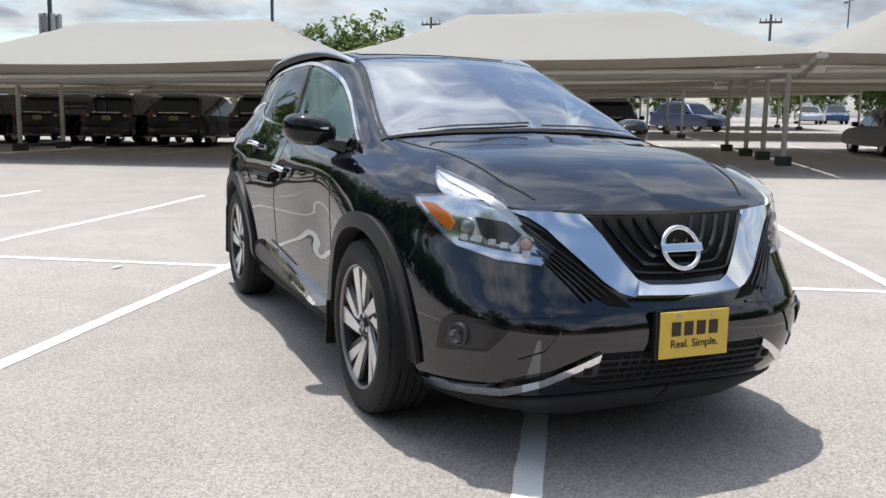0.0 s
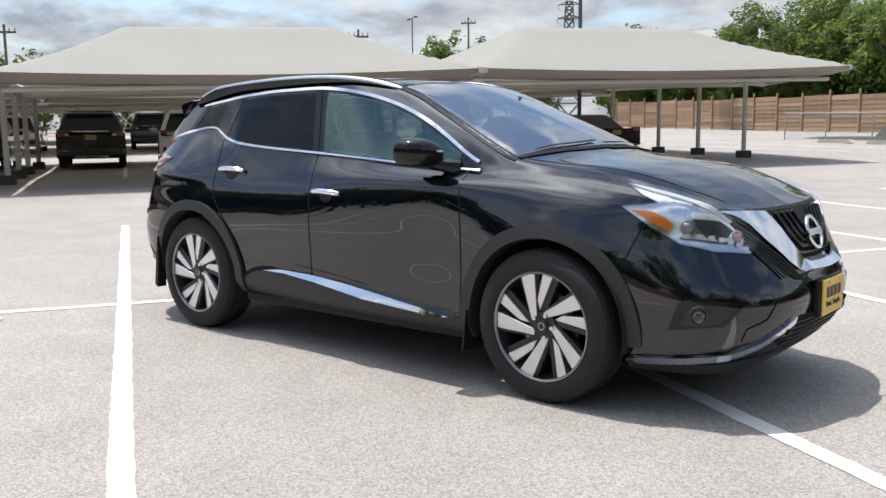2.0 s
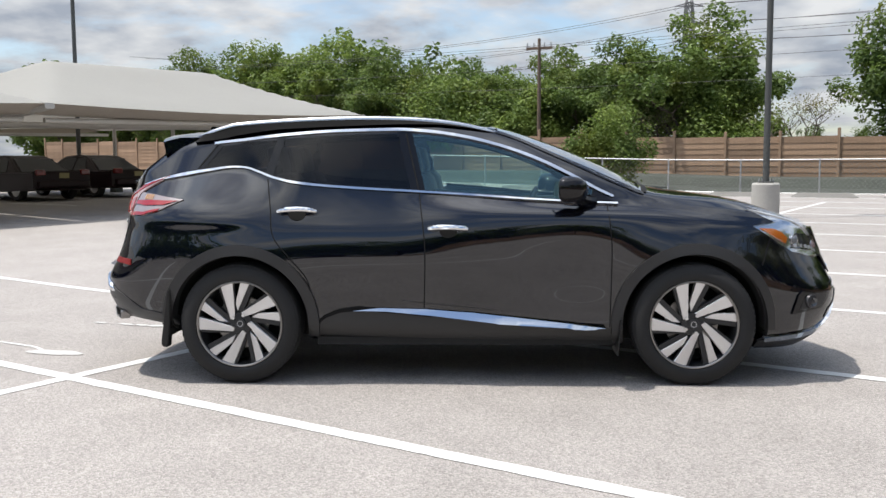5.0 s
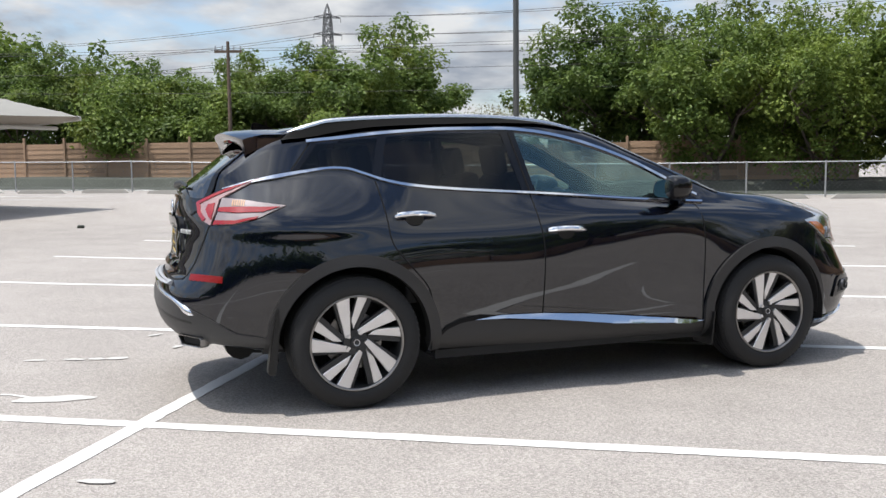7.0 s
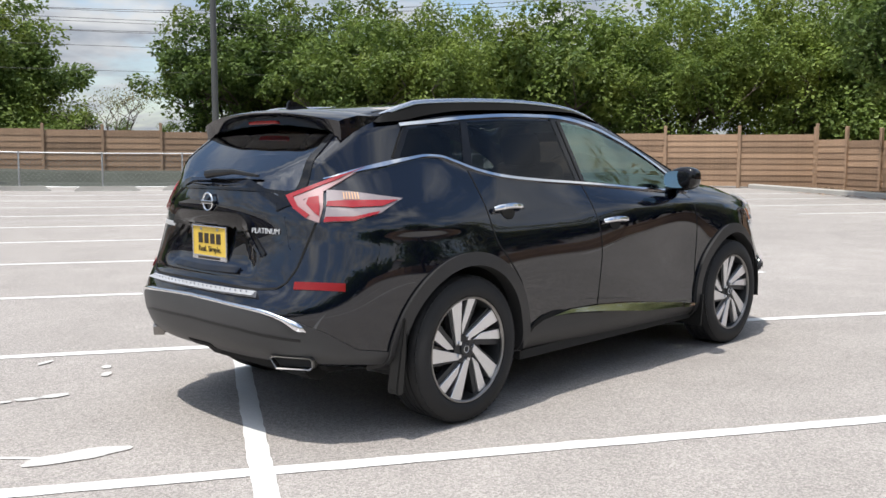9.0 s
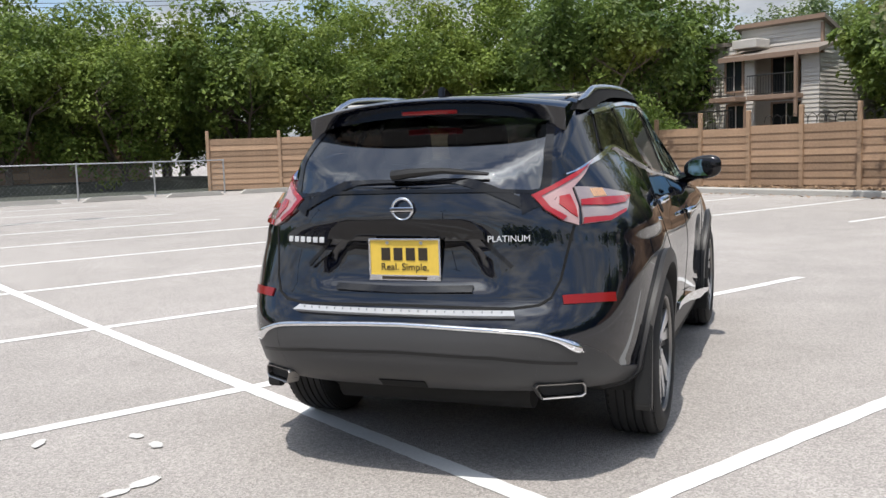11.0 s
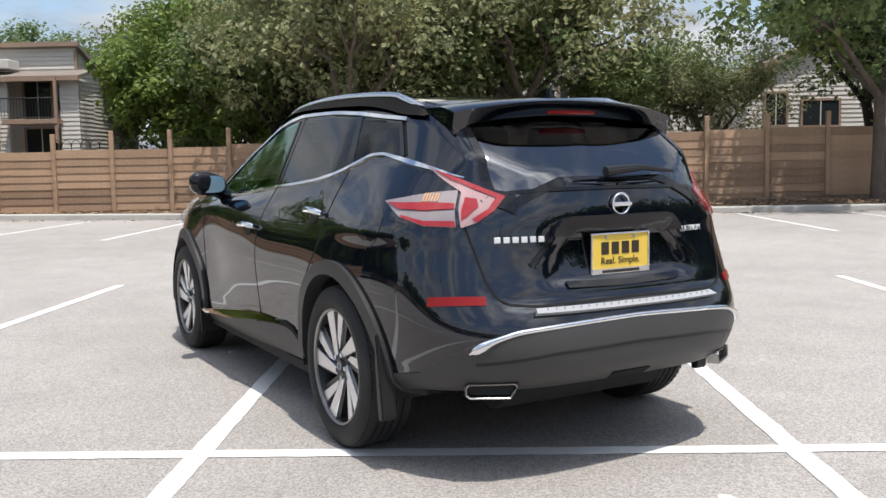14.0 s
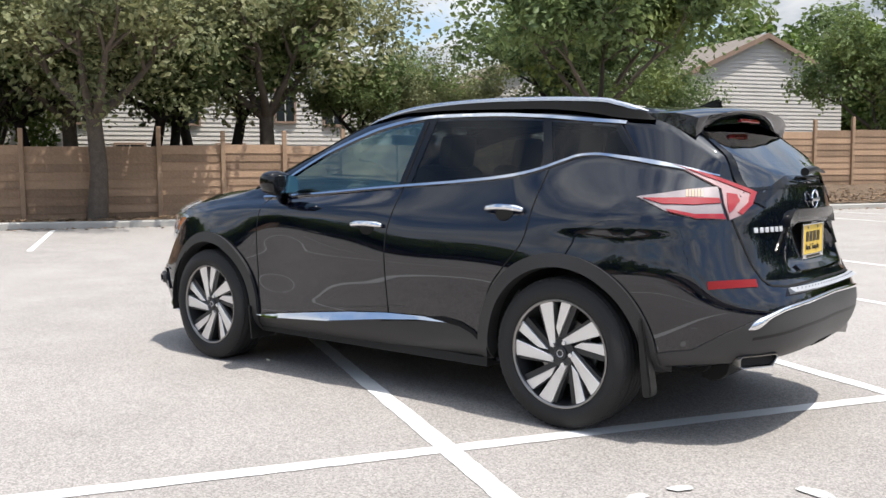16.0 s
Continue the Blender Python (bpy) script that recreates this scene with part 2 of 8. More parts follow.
M_GROUND = ground_material()
M_LINE = mat("worn_road_paint", (0.66, 0.66, 0.645), 0.8, var=0.10, scale=2.5, fine=70, bump=0.002)
M_SPILL = mat("thin_dried_paint", (0.50, 0.49, 0.47), 0.85, var=0.16, scale=9, fine=90)
M_PAINT = mat("black_car_paint", (0.0017, 0.0027, 0.0068), 0.6, var=0.02, coat=1.0, spec=0.0)
M_PAINT.node_tree.nodes["Principled BSDF"].inputs["Coat IOR"].default_value = 1.74   # lacquer over metallic flake
M_CLAD = mat("dark_satin_cladding", (0.030, 0.0295, 0.030), 0.46, var=0.08, fine=300, bump=0.0003)
M_BLACK = mat("black_plastic", (0.008, 0.008, 0.008), 0.45, var=0.05)
M_GAP = mat("gap_black", (0.002, 0.002, 0.002), 0.9, var=0.02)
M_PIANO = mat("gloss_black_trim", (0.006, 0.006, 0.007), 0.08, var=0.02)
M_LETTER = mat("silver_badge", (0.66, 0.67, 0.68), 0.30, 0.35, var=0.04)
# the cladding again, a step lighter, for the lower rear bumper
M_CLADR = mat("lighter_bumper_plastic", (0.044, 0.0435, 0.044), 0.46, var=0.08, fine=300, bump=0.0003)
M_CHROME = mat("chrome", (0.82, 0.83, 0.85), 0.06, 1.0, var=0.02)
M_SATIN = mat("satin_silver_rail", (0.66, 0.67, 0.69), 0.24, 1.0, var=0.03)
M_ALLOY = mat("machined_alloy", (0.70, 0.70, 0.71), 0.28, 0.9, var=0.04, fine=200)
M_RIMDK = mat("dark_wheel_paint", (0.035, 0.036, 0.038), 0.35, 0.3, var=0.06)
M_DISC = mat("brake_steel", (0.30, 0.29, 0.28), 0.4, 1.0, var=0.1)
M_TYRE = mat("tyre_rubber", (0.018, 0.018, 0.0185), 0.75, var=0.15, scale=9, fine=120, bump=0.0008)
M_UNDER = mat("underbody", (0.012, 0.012, 0.012), 0.8, var=0.1)
M_GLASS = glass_material("green_tinted_glass", (0.76, 0.93, 0.87), gloss=0.15, sheen=(0.72, 1.0, 0.94))
M_SHIELD = glass_material("windscreen_glass", (0.55, 0.67, 0.70), gloss=0.44)
M_PRIV = glass_material("privacy_glass", (0.15, 0.155, 0.16), gloss=0.032)
M_REARG = glass_material("rear_screen_glass", (0.16, 0.165, 0.17), gloss=0.16)
M_CLEAR = glass_material("clear_lamp_cover", (0.95, 0.96, 0.97), gloss=0.05)
M_RED = mat("red_lamp_lens", (0.29, 0.014, 0.016), 0.12, var=0.05, coat=0.8)
M_REFLEX = mat("red_reflex_lens", (0.19, 0.006, 0.006), 0.3, var=0.08, fine=220, coat=0.25, spec=0.3)
M_REDDK = mat("dark_red_lamp_lens", (0.14, 0.008, 0.009), 0.15, var=0.05, coat=0.8)
M_WHITEL = mat("white_lamp_lens", (0.62, 0.62, 0.62), 0.18, 0.35, var=0.10, fine=180, coat=0.8)
M_PINKW = mat("clear_outer_lens", (0.31, 0.262, 0.258), 0.15, 0.3, var=0.14, fine=170, coat=0.8)
M_PINKL = mat("clear_lens_over_red", (0.42, 0.27, 0.26), 0.15, 0.25, var=0.15, fine=160, coat=0.8)
M_VCHROME = mat("brushed_chrome", (0.80, 0.81, 0.83), 0.09, 1.0, var=0.02)
M_RIBAMB = mat("amber_tinted_optic", (0.60, 0.36, 0.20), 0.2, var=0.1, coat=0.8)
M_AMBER = mat("amber_lamp_lens", (0.58, 0.155, 0.02), 0.15, var=0.05, coat=0.8)
M_LAMPIN = mat("lamp_reflector", (0.80, 0.81, 0.82), 0.14, 0.95, var=0.14, fine=70)
M_LAMPMID = mat("lamp_housing", (0.13, 0.133, 0.14), 0.18, 0.85, var=0.12, fine=90)
M_PROJ = mat("projector_lens", (0.16, 0.17, 0.19), 0.05, 0.4, var=0.05, coat=1.0)
M_STEP = mat("step_plate_silver", (0.40, 0.41, 0.43), 0.38, 0.25, var=0.05)
M_LAMPDK = mat("lamp_bezel", (0.06, 0.06, 0.065), 0.25, 0.4, var=0.05)
M_PLATE = mat("yellow_plate", (0.70, 0.485, 0.075), 0.45, var=0.06)
M_PLATEOLD = mat("dull_plate", (0.34, 0.30, 0.15), 0.5, var=0.12)
M_INK = mat("plate_lettering", (0.03, 0.022, 0.014), 0.5, var=0.05)
M_SEAT = mat("dark_leather", (0.028, 0.027, 0.027), 0.5, var=0.12)
M_HEADLINER = mat("light_headliner", (0.48, 0.46, 0.43), 0.9, var=0.06)
M_DASH = mat("dashboard_plastic", (0.035, 0.035, 0.037), 0.6, var=0.1)
M_FABRIC = mat("shade_fabric", (0.345, 0.338, 0.312), 0.85, var=0.04, scale=0.6, fine=12)
M_FABRIC = translucent(M_FABRIC, (0.36, 0.33, 0.28), 0.20)
M_VALANCE = mat("shade_valance", (0.36, 0.32, 0.27), 0.85, var=0.08, scale=0.6, fine=12)
M_STEEL = mat("painted_steel", (0.50, 0.48, 0.44), 0.55, 0.1, var=0.10, scale=3)
M_STEELG = mat("galvanised_steel", (0.42, 0.43, 0.44), 0.45, 0.7, var=0.10, scale=6)
M_MESH = mat("dull_fence_wire", (0.20, 0.21, 0.20), 0.6, 0.3, var=0.10, scale=6)
M_POLE = mat("dark_lamp_pole", (0.085, 0.088, 0.085), 0.5, 0.2, var=0.10)
M_PYLON = mat("weathered_tower_steel", (0.15, 0.155, 0.16), 0.6, 0.3, var=0.10)
M_MIRROR = mat("tinted_mirror_glass", (0.20, 0.30, 0.36), 0.03, 1.0, var=0.02)
M_CONC = mat("concrete", (0.40, 0.385, 0.355), 0.9, var=0.14, scale=1.6, fine=40, bump=0.004)
# weathering varies the tone; the base is darkened for tree shade on the channel
M_CONCDK = mat("weathered_shaded_concrete", (0.055, 0.061, 0.050), 0.9, var=0.3, scale=0.8, fine=12, bump=0.004)
M_WOOD = mat("fence_boards", (0.31, 0.205, 0.132), 0.85, var=0.20, scale=1.6, fine=18, bump=0.004, objvar=0.22)
M_WOODP = mat("fence_posts", (0.34, 0.23, 0.15), 0.88, var=0.16, scale=2.0, fine=24, bump=0.003)
M_DRYLEAF = mat("dry_leaves", (0.23, 0.15, 0.09), 0.9, var=0.3, scale=8, fine=30, island=0.35)
M_MULCH = mat("dry_leaf_litter", (0.13, 0.092, 0.062), 0.95, var=0.35, scale=5, fine=26, bump=0.02)
M_BARK = mat("bark", (0.11, 0.088, 0.070), 0.95, var=0.3, scale=5, fine=22, bump=0.012)
M_BARKDK = mat("dark_bark", (0.028, 0.024, 0.021), 0.95, var=0.3, scale=5, fine=22, bump=0.012)
M_LEAF = leaf_material("leaf_green", (0.048, 0.088, 0.020), (0.19, 0.27, 0.062))
M_LEAFY = leaf_material("leaf_yellow_green", (0.070, 0.120, 0.022), (0.26, 0.335, 0.068))
M_LEAFE = leaf_material("leaf_sunlit", (0.060, 0.100, 0.040), (0.25, 0.32, 0.125))
M_LEAFB = leaf_material("leaf_bright", (0.075, 0.125, 0.026), (0.24, 0.32, 0.07))
M_LEAFD = leaf_material("leaf_dull", (0.098, 0.122, 0.056), (0.335, 0.34, 0.165), (0.26, 0.21, 0.085), 0.7)
M_SIDING = mat("pale_siding", (0.52, 0.49, 0.45), 0.8, var=0.08, scale=1.2, fine=14)
M_TRIMBR = mat("brown_trim", (0.27, 0.185, 0.135), 0.7, var=0.1)
M_ROOFING = mat("roof_shingle", (0.20, 0.17, 0.145), 0.9, var=0.2, scale=2, fine=20, bump=0.01)
M_DARKWIN = mat("dark_window", (0.02, 0.024, 0.028), 0.06, var=0.05)
M_RAILBLK = mat("black_railing", (0.02, 0.02, 0.02), 0.5, var=0.05)
M_POLEWOOD = mat("utility_pole_wood", (0.16, 0.115, 0.085), 0.9, var=0.2, scale=1, fine=10)
M_CARDK = mat("parked_black_paint", (0.008, 0.008, 0.010), 0.25, var=0.03, coat=0.6, spec=0.3)
M_CARWH = mat("parked_white_paint", (0.75, 0.75, 0.74), 0.2, var=0.03, coat=1.0)
M_CARBL = mat("parked_blue_paint", (0.02, 0.05, 0.14), 0.2, 0.3, var=0.03, coat=1.0)
M_CARSI = mat("parked_silver_paint", (0.45, 0.46, 0.47), 0.25, 0.6, var=0.03, coat=1.0)
M_CARMA = mat("parked_maroon_paint", (0.014, 0.005, 0.006), 0.35, 0.0, var=0.03, coat=0.0, spec=0.35)


# ---- mesh helpers ----
def obj(name, bm, material, parent=None, label="", smooth=False, angle=None):
    """Links a bmesh as one mesh object, under a parent if one is given."""
    me = bpy.data.meshes.new(name)
    bm.normal_update()
    bm.to_mesh(me)
    bm.free()
    for m in (material if isinstance(material, (list, tuple)) else (material,)):
        me.materials.append(m)
    if smooth:
        me.polygons.foreach_set("use_smooth", [True] * len(me.polygons))
        if angle:
            me.set_sharp_from_angle(angle=radians(angle))
    ob = new(name, me)
    ob.parent = parent
    return tagged(ob, label=label) if label else ob


def part(name, bm, material, parent, label="", smooth=False, angle=35):
    return obj(name, bm, material, parent, label, smooth, angle)


def empty(name, m=None, label="", category="", group="", kind=""):
    ob = new(name)
    ob.empty_display_size = 0.2
    if m is not None:
        ob.matrix_basis = m
    return tagged(ob, label, category, group, kind)


def add_box(bm, c, s, rot=None, bevel=0.0):
    v = bmesh.ops.create_cube(bm, size=1.0)["verts"]
    m = Matrix.Translation(c) @ (rot.to_4x4() if rot else Matrix()) @ Matrix.Diagonal((*s, 1))
    bmesh.ops.transform(bm, matrix=m, verts=v)
    if bevel:
        e = list({q for w in v for q in w.link_edges})
        bmesh.ops.bevel(bm, geom=e, offset=bevel, segments=2, profile=0.5, affect="EDGES")
    return bm


def box(c, s, rot=None, bevel=0.0):
    return add_box(bmesh.new(), c, s, rot, bevel)


def add_tube(bm, pts, radii, seg=8, cap=True):
    """A tube through points, with a radius at each."""
    pts = [Vector(p) for p in pts]
    if not isinstance(radii, (list, tuple)):
        radii = [radii] * len(pts)
    rings, up = [], Vector((0, 0, 1))
    for i, p in enumerate(pts):
        d = (pts[min(i + 1, len(pts) - 1)] - pts[max(i - 1, 0)]).normalized()
        a = d.cross(up if abs(d.dot(up)) < 0.9 else Vector((1, 0, 0))).normalized()
        b = d.cross(a)
        rings.append([bm.verts.new(p + (a * math.cos(2 * math.pi * k / seg) + b * math.sin(2 * math.pi * k / seg)) * radii[i]) for k in range(seg)])
    for r0, r1 in zip(rings, rings[1:]):
        for k in range(seg):
            bm.faces.new((r0[k], r0[(k + 1) % seg], r1[(k + 1) % seg], r1[k]))
    if cap:
        bm.faces.new(rings[0][::-1]); bm.faces.new(rings[-1])
    return bm


def tube(pts, radii, seg=8, cap=True):
    return add_tube(bmesh.new(), pts, radii, seg, cap)


def lathe(profile, seg=48, axis="y", closed=False):
    """Turns (radius, offset) pairs about an axis."""
    bm = bmesh.new()
    rings = []
    for r, o in profile:
        ring = []
        for k in range(seg):
            a = 2 * math.pi * k / seg
            p = (r * math.cos(a), o, r * math.sin(a)) if axis == "y" else (r * math.cos(a), r * math.sin(a), o)
            ring.append(bm.verts.new(p))
        rings.append(ring)
    pairs = list(zip(rings, rings[1:])) + ([(rings[-1], rings[0])] if closed else [])
    for r0, r1 in pairs:
        for k in range(seg):
            bm.faces.new((r0[k], r0[(k + 1) % seg], r1[(k + 1) % seg], r1[k]))
    bmesh.ops.recalc_face_normals(bm, faces=bm.faces)
    return bm


def prism(pts2, y0, y1, plane="xz"):
    """A flat outline pulled to a solid between two depths."""
    bm = bmesh.new()
    put = {"xz": lambda a, b, d: (a, d, b), "yz": lambda a, b, d: (d, a, b), "xy": lambda a, b, d: (a, b, d)}[plane]
    a = [bm.verts.new(put(p, q, y0)) for p, q in pts2]
    b = [bm.verts.new(put(p, q, y1)) for p, q in pts2]
    bm.faces.new(a); bm.faces.new(b[::-1])
    for i in range(len(a)):
        j = (i + 1) % len(a)
        bm.faces.new((a[i], b[i], b[j], a[j]))
    bmesh.ops.recalc_face_normals(bm, faces=bm.faces)
    return bm


def pchip(xs, ys):
    """A smooth curve through knots that never overshoots."""
    x, y = np.array(xs, float), np.array(ys, float)
    h, d = np.diff(x), np.diff(y) / np.diff(x)
    m = np.zeros(len(x))
    for i in range(1, len(x) - 1):
        if d[i - 1] * d[i] > 0:
            w1, w2 = 2 * h[i] + h[i - 1], h[i] + 2 * h[i - 1]
            m[i] = (w1 + w2) / (w1 / d[i - 1] + w2 / d[i])
    m[0], m[-1] = d[0], d[-1]

    def f(q):
        q = min(max(q, x[0]), x[-1])
        i = min(max(int(np.searchsorted(x, q)) - 1, 0), len(h) - 1)
        t = (q - x[i]) / h[i]
        return float((2 * t**3 - 3 * t**2 + 1) * y[i] + (t**3 - 2 * t**2 + t) * h[i] * m[i] + (3 * t**2 - 2 * t**3) * y[i + 1] + (t**3 - t**2) * h[i] * m[i + 1])
    return f


def spline_pts(ctrl, n):
    """Catmull-Rom through control points, n steps a span."""
    P = [np.array(p, float) for p in ctrl]
    P = [2 * P[0] - P[1]] + P + [2 * P[-1] - P[-2]]
    out = []
    for i in range(1, len(P) - 2):
        for k in range(n):
            t = k / n
            a, b, c, d = P[i - 1], P[i], P[i + 1], P[i + 2]
            out.append(0.5 * (2 * b + (c - a) * t + (2 * a - 5 * b + 4 * c - d) * t * t + (3 * b - a - 3 * c + d) * t**3))
    out.append(P[-2])
    return out


def lot_height(x, y):
    """Height of the lot: level round the car, rising to the far side and to the channel."""
    a = min(1.0, max(0.0, (-x - 5) / 11))
    h = a * max(0.0, 0.011 * min(y, 45) + 0.25) + 0.013 * max(0.0, -x - 20) + (1 - a) * 0.011 * max(0.0, min(y, 45) - 5)
    return h


def rise(x, y):
    """The same height, straight between the ground sheet's two-metre knots."""
    x = max(-119.9, min(x, 119.9)); yy = max(-119.9, min(y, 119.9))
    i, j = math.floor(x / 2) * 2, math.floor(yy / 2) * 2
    u, v = (x - i) / 2, (yy - j) / 2
    return (lot_height(i, j) * (1 - u) * (1 - v) + lot_height(i + 2, j) * u * (1 - v) + lot_height(i, j + 2) * (1 - u) * v + lot_height(i + 2, j + 2) * u * v)


# ---- the car in the middle: body ----
CAR = empty("suv", pose(1.807, 2.011, 0, 0, 0, 30.85), "glossy black five-door crossover with chrome trim parked across bay lines", "car")


def quarter(xe, w, nx, ny, n):
    """Points spaced evenly along a quarter of a superellipse, from the end on the axis to the flank."""
    v = np.linspace(0, 1, 2500)
    end = np.column_stack([xe * (1 - v ** ny) ** (1 / nx), w * v])
    flank = np.column_stack([xe * v[::-1], w * (1 - v[::-1] ** nx) ** (1 / ny)])
    a = end[np.abs(end[:, 0] / xe) >= end[:, 1] / w]
    b = flank[np.abs(flank[:, 0] / xe) < flank[:, 1] / w]
    p = np.vstack([a, b])
    d = np.concatenate([[0], np.cumsum(np.hypot(*np.diff(p, axis=0).T))])
    k = np.linspace(0, d[-1], n)
    return list(zip(np.interp(k, d, p[:, 0]), np.interp(k, d, p[:, 1])))


BELT = pchip((-2.30, -2.2, -2.115, -1.96, -1.8, -1.64, -1.48, -1.40, -1.32, -1.19, -1.05, -0.72, -0.3, 0.07, 0.44, 0.75, 1.0, 1.41, 1.8, 2.05, 2.2, 2.30),
             (1.21, 1.232, 1.243, 1.280, 1.311, 1.337, 1.356, 1.352, 1.327, 1.282, 1.253, 1.222, 1.196, 1.170, 1.142, 1.124, 1.112, 1.075, 1.030, 0.99, 0.960, 0.932))
DLO = pchip((-2.29, -2.10, -1.96, -1.8, -1.634, -1.433, -1.127, -0.779, -0.421, -0.238, -0.016, 0.21, 0.441, 0.676, 0.836, 1.0),
            (1.213, 1.31, 1.405, 1.48, 1.511, 1.532, 1.564, 1.585, 1.59, 1.578, 1.545, 1.489, 1.407, 1.294, 1.205, 1.13))
DLO_Y = pchip((-2.31, -2.0, -1.63, -1.1, -0.2, 0.2, 0.5, 0.8, 1.0, 1.4), (0.60, 0.61, 0.632, 0.655, 0.655, 0.650, 0.685, 0.745, 0.78, 0.79))
EDGE_Z = pchip((-2.30, -2.10, -1.94, -1.84, -1.6, -1.1, -0.6, -0.2, 0.15, 0.3, 0.54, 0.79, 1.0, 1.13, 1.35, 1.55, 1.8, 1.95, 2.08, 2.2, 2.30),
               (1.217, 1.358, 1.475, 1.546, 1.597, 1.645, 1.656, 1.647, 1.598, 1.552, 1.445, 1.335, 1.240, 1.185, 1.160, 1.148, 1.110, 1.064, 1.014, 0.958, 0.915))
EDGE_Y = pchip((-2.31, -1.86, -1.6, -1.1, -0.2, 0.15, 0.3, 0.54, 0.79, 1.0, 1.13, 1.35, 1.8, 2.08, 2.2, 2.30), (0.56, 0.565, 0.59, 0.605, 0.600, 0.575, 0.58, 0.62, 0.675, 0.715, 0.725, 0.68, 0.59, 0.52, 0.47, 0.38))
MID_Z = pchip((-2.30, -1.93, -1.84, -1.6, -1.1, -0.6, -0.2, 0.15, 0.3, 0.54, 0.79, 1.0, 1.13, 1.2, 1.35, 1.51, 1.69, 1.86, 2.03, 2.16, 2.25, 2.30),
              (1.222, 1.505, 1.574, 1.622, 1.658, 1.667, 1.659, 1.630, 1.600, 1.522, 1.425, 1.332, 1.262, 1.226, 1.192, 1.172, 1.150, 1.116, 1.064, 1.010, 0.958, 0.925))
SIDE_ROWS = (  # z at rear, middle, front; half width; front end and its plan curve; rear end and its plan curve
    (0.355, 0.235, 0.170, 0.820, 2.20, (5.6, 3.8), -2.20, (6.0, 3.0)),
    (0.410, 0.33, 0.27, 0.915, 2.33, (5.6, 3.8), -2.36, (7.5, 3.2)),
    (0.50, 0.48, 0.40, 0.926, 2.43, (5.6, 3.6), -2.435, (8.0, 3.2)),
    (0.64, 0.64, 0.54, 0.932, 2.462, (5.6, 3.4), -2.445, (9.0, 3.2)),
    (0.80, 0.80, 0.68, 0.930, 2.41, (5.8, 2.9), -2.37, (12.0, 2.5)),
    (0.95, 0.95, 0.79, 0.908, 2.37, (6.2, 2.5), -2.335, (12.0, 2.3)),
    (1.10, 1.07, 0.875, 0.860, 2.335, (8.0, 2.4), -2.325, (11.0, 2.2)),
    (None, None, None, 0.796, 2.30, (11.0, 2.4), -2.30, (8.0, 2.4)),
)
NCOL = 110


def flare(x, z):
    """The wings swell over the wheels, the rear hips stand out, the doors draw in low down and hollow towards the front."""
    f = sum(math.exp(-((x - c) / 0.34) ** 2) for c in (1.41, -1.41))
    low = math.exp(-((z - 0.72) / 0.22) ** 2)
    near = math.exp(-(x / 1.15) ** 8)
    hip = 0.045 * math.exp(-((x + 1.72) / 0.50) ** 2) * math.exp(-((z - 1.12) / 0.13) ** 2)
    scoop = 0.026 * math.exp(-((x - 0.72) / 0.36) ** 2) * math.exp(-((z - 0.72) / 0.15) ** 2)
    ledge = 0.036 * math.exp(-((x - 0.42) / 0.64) ** 4) * math.exp(-((z - 1.05) / (0.11 if z < 1.05 else 0.045)) ** 2)
    return 0.022 * f * low + hip + ledge - scoop - near * (0.012 * math.exp(-((z - 0.60) / 0.10) ** 2) + 0.022 * math.exp(-((z - 0.40) / 0.13) ** 2))


def side_row(k):
    zr, zm, zf, w, xf, cf, xr, cr = SIDE_ROWS[k]
    zz = BELT if zr is None else pchip((xr, -1.5, 0.0, 1.2, 1.8, xf), (zr, zm * 0.5 + zr * 0.5 if k < 2 else zm, zm, zm * 0.85 + zf * 0.15, zm * 0.45 + zf * 0.55, zf))
    out = []
    for x, y in quarter(xf, w, *cf, NCOL):
        out.append((x, y, zz(x)))
    for x, y in quarter(xr, w, *cr, NCOL)[::-1][1:]:
        out.append((x, y, zz(x)))
    if zr is None:   # the belt draws in where it kicks up
        out = [(x, y - 0.85 * max(0.0, z - 1.255) * min(1, y / 0.6), z) for x, y, z in out]
    return [(x, y + flare(x, z) * min(1, y / 0.8), z) for x, y, z in out]


def top_column(e):
    x, y, z = e
    yb, yc = min(DLO_Y(x), 0.965 * y), min(EDGE_Y(x), 0.92 * y)
    zc, zm = EDGE_Z(x), MID_Z(x)
    zb = DLO(x) if x < 0.9 else z + 0.3 * (zc - z)
    if 0.9 <= x < 1.0:
        f = (x - 0.9) / 0.1
        zb = (1 - f) * DLO(x) + f * (z + 0.3 * (zc - z))
    zc, zm = max(zc, z + 0.004 * y), max(zm, z + 0.006 * y)
    zb = max(zb, z + 0.002 * y)
    return [(x, y, z), (x, yb, zb), (x, yc, zc), (x, yc * 0.5, zc + 0.72 * (zm - zc)), (x, 0.0, zm)]


def ramp(q):
    q = min(1.0, max(0.0, q))
    return q * q * (3 - 2 * q)


def dent(p):
    """The tailgate is hollowed round the plate, and the rear bumper steps in under its shelf."""
    x, y, z = p
    if x > -2.0:
        return p
    m = ramp((z - 0.795) / 0.045) * ramp((1.05 - z) / 0.035) * ramp((0.315 + 0.42 * (1.04 - z) - abs(y)) / 0.055)
    g = ramp((z - 0.735) / 0.015) * ramp((0.80 - z) / 0.05) * ramp((0.62 - abs(y)) / 0.06)
    return (x + 0.030 * m + 0.012 * g, y, z)


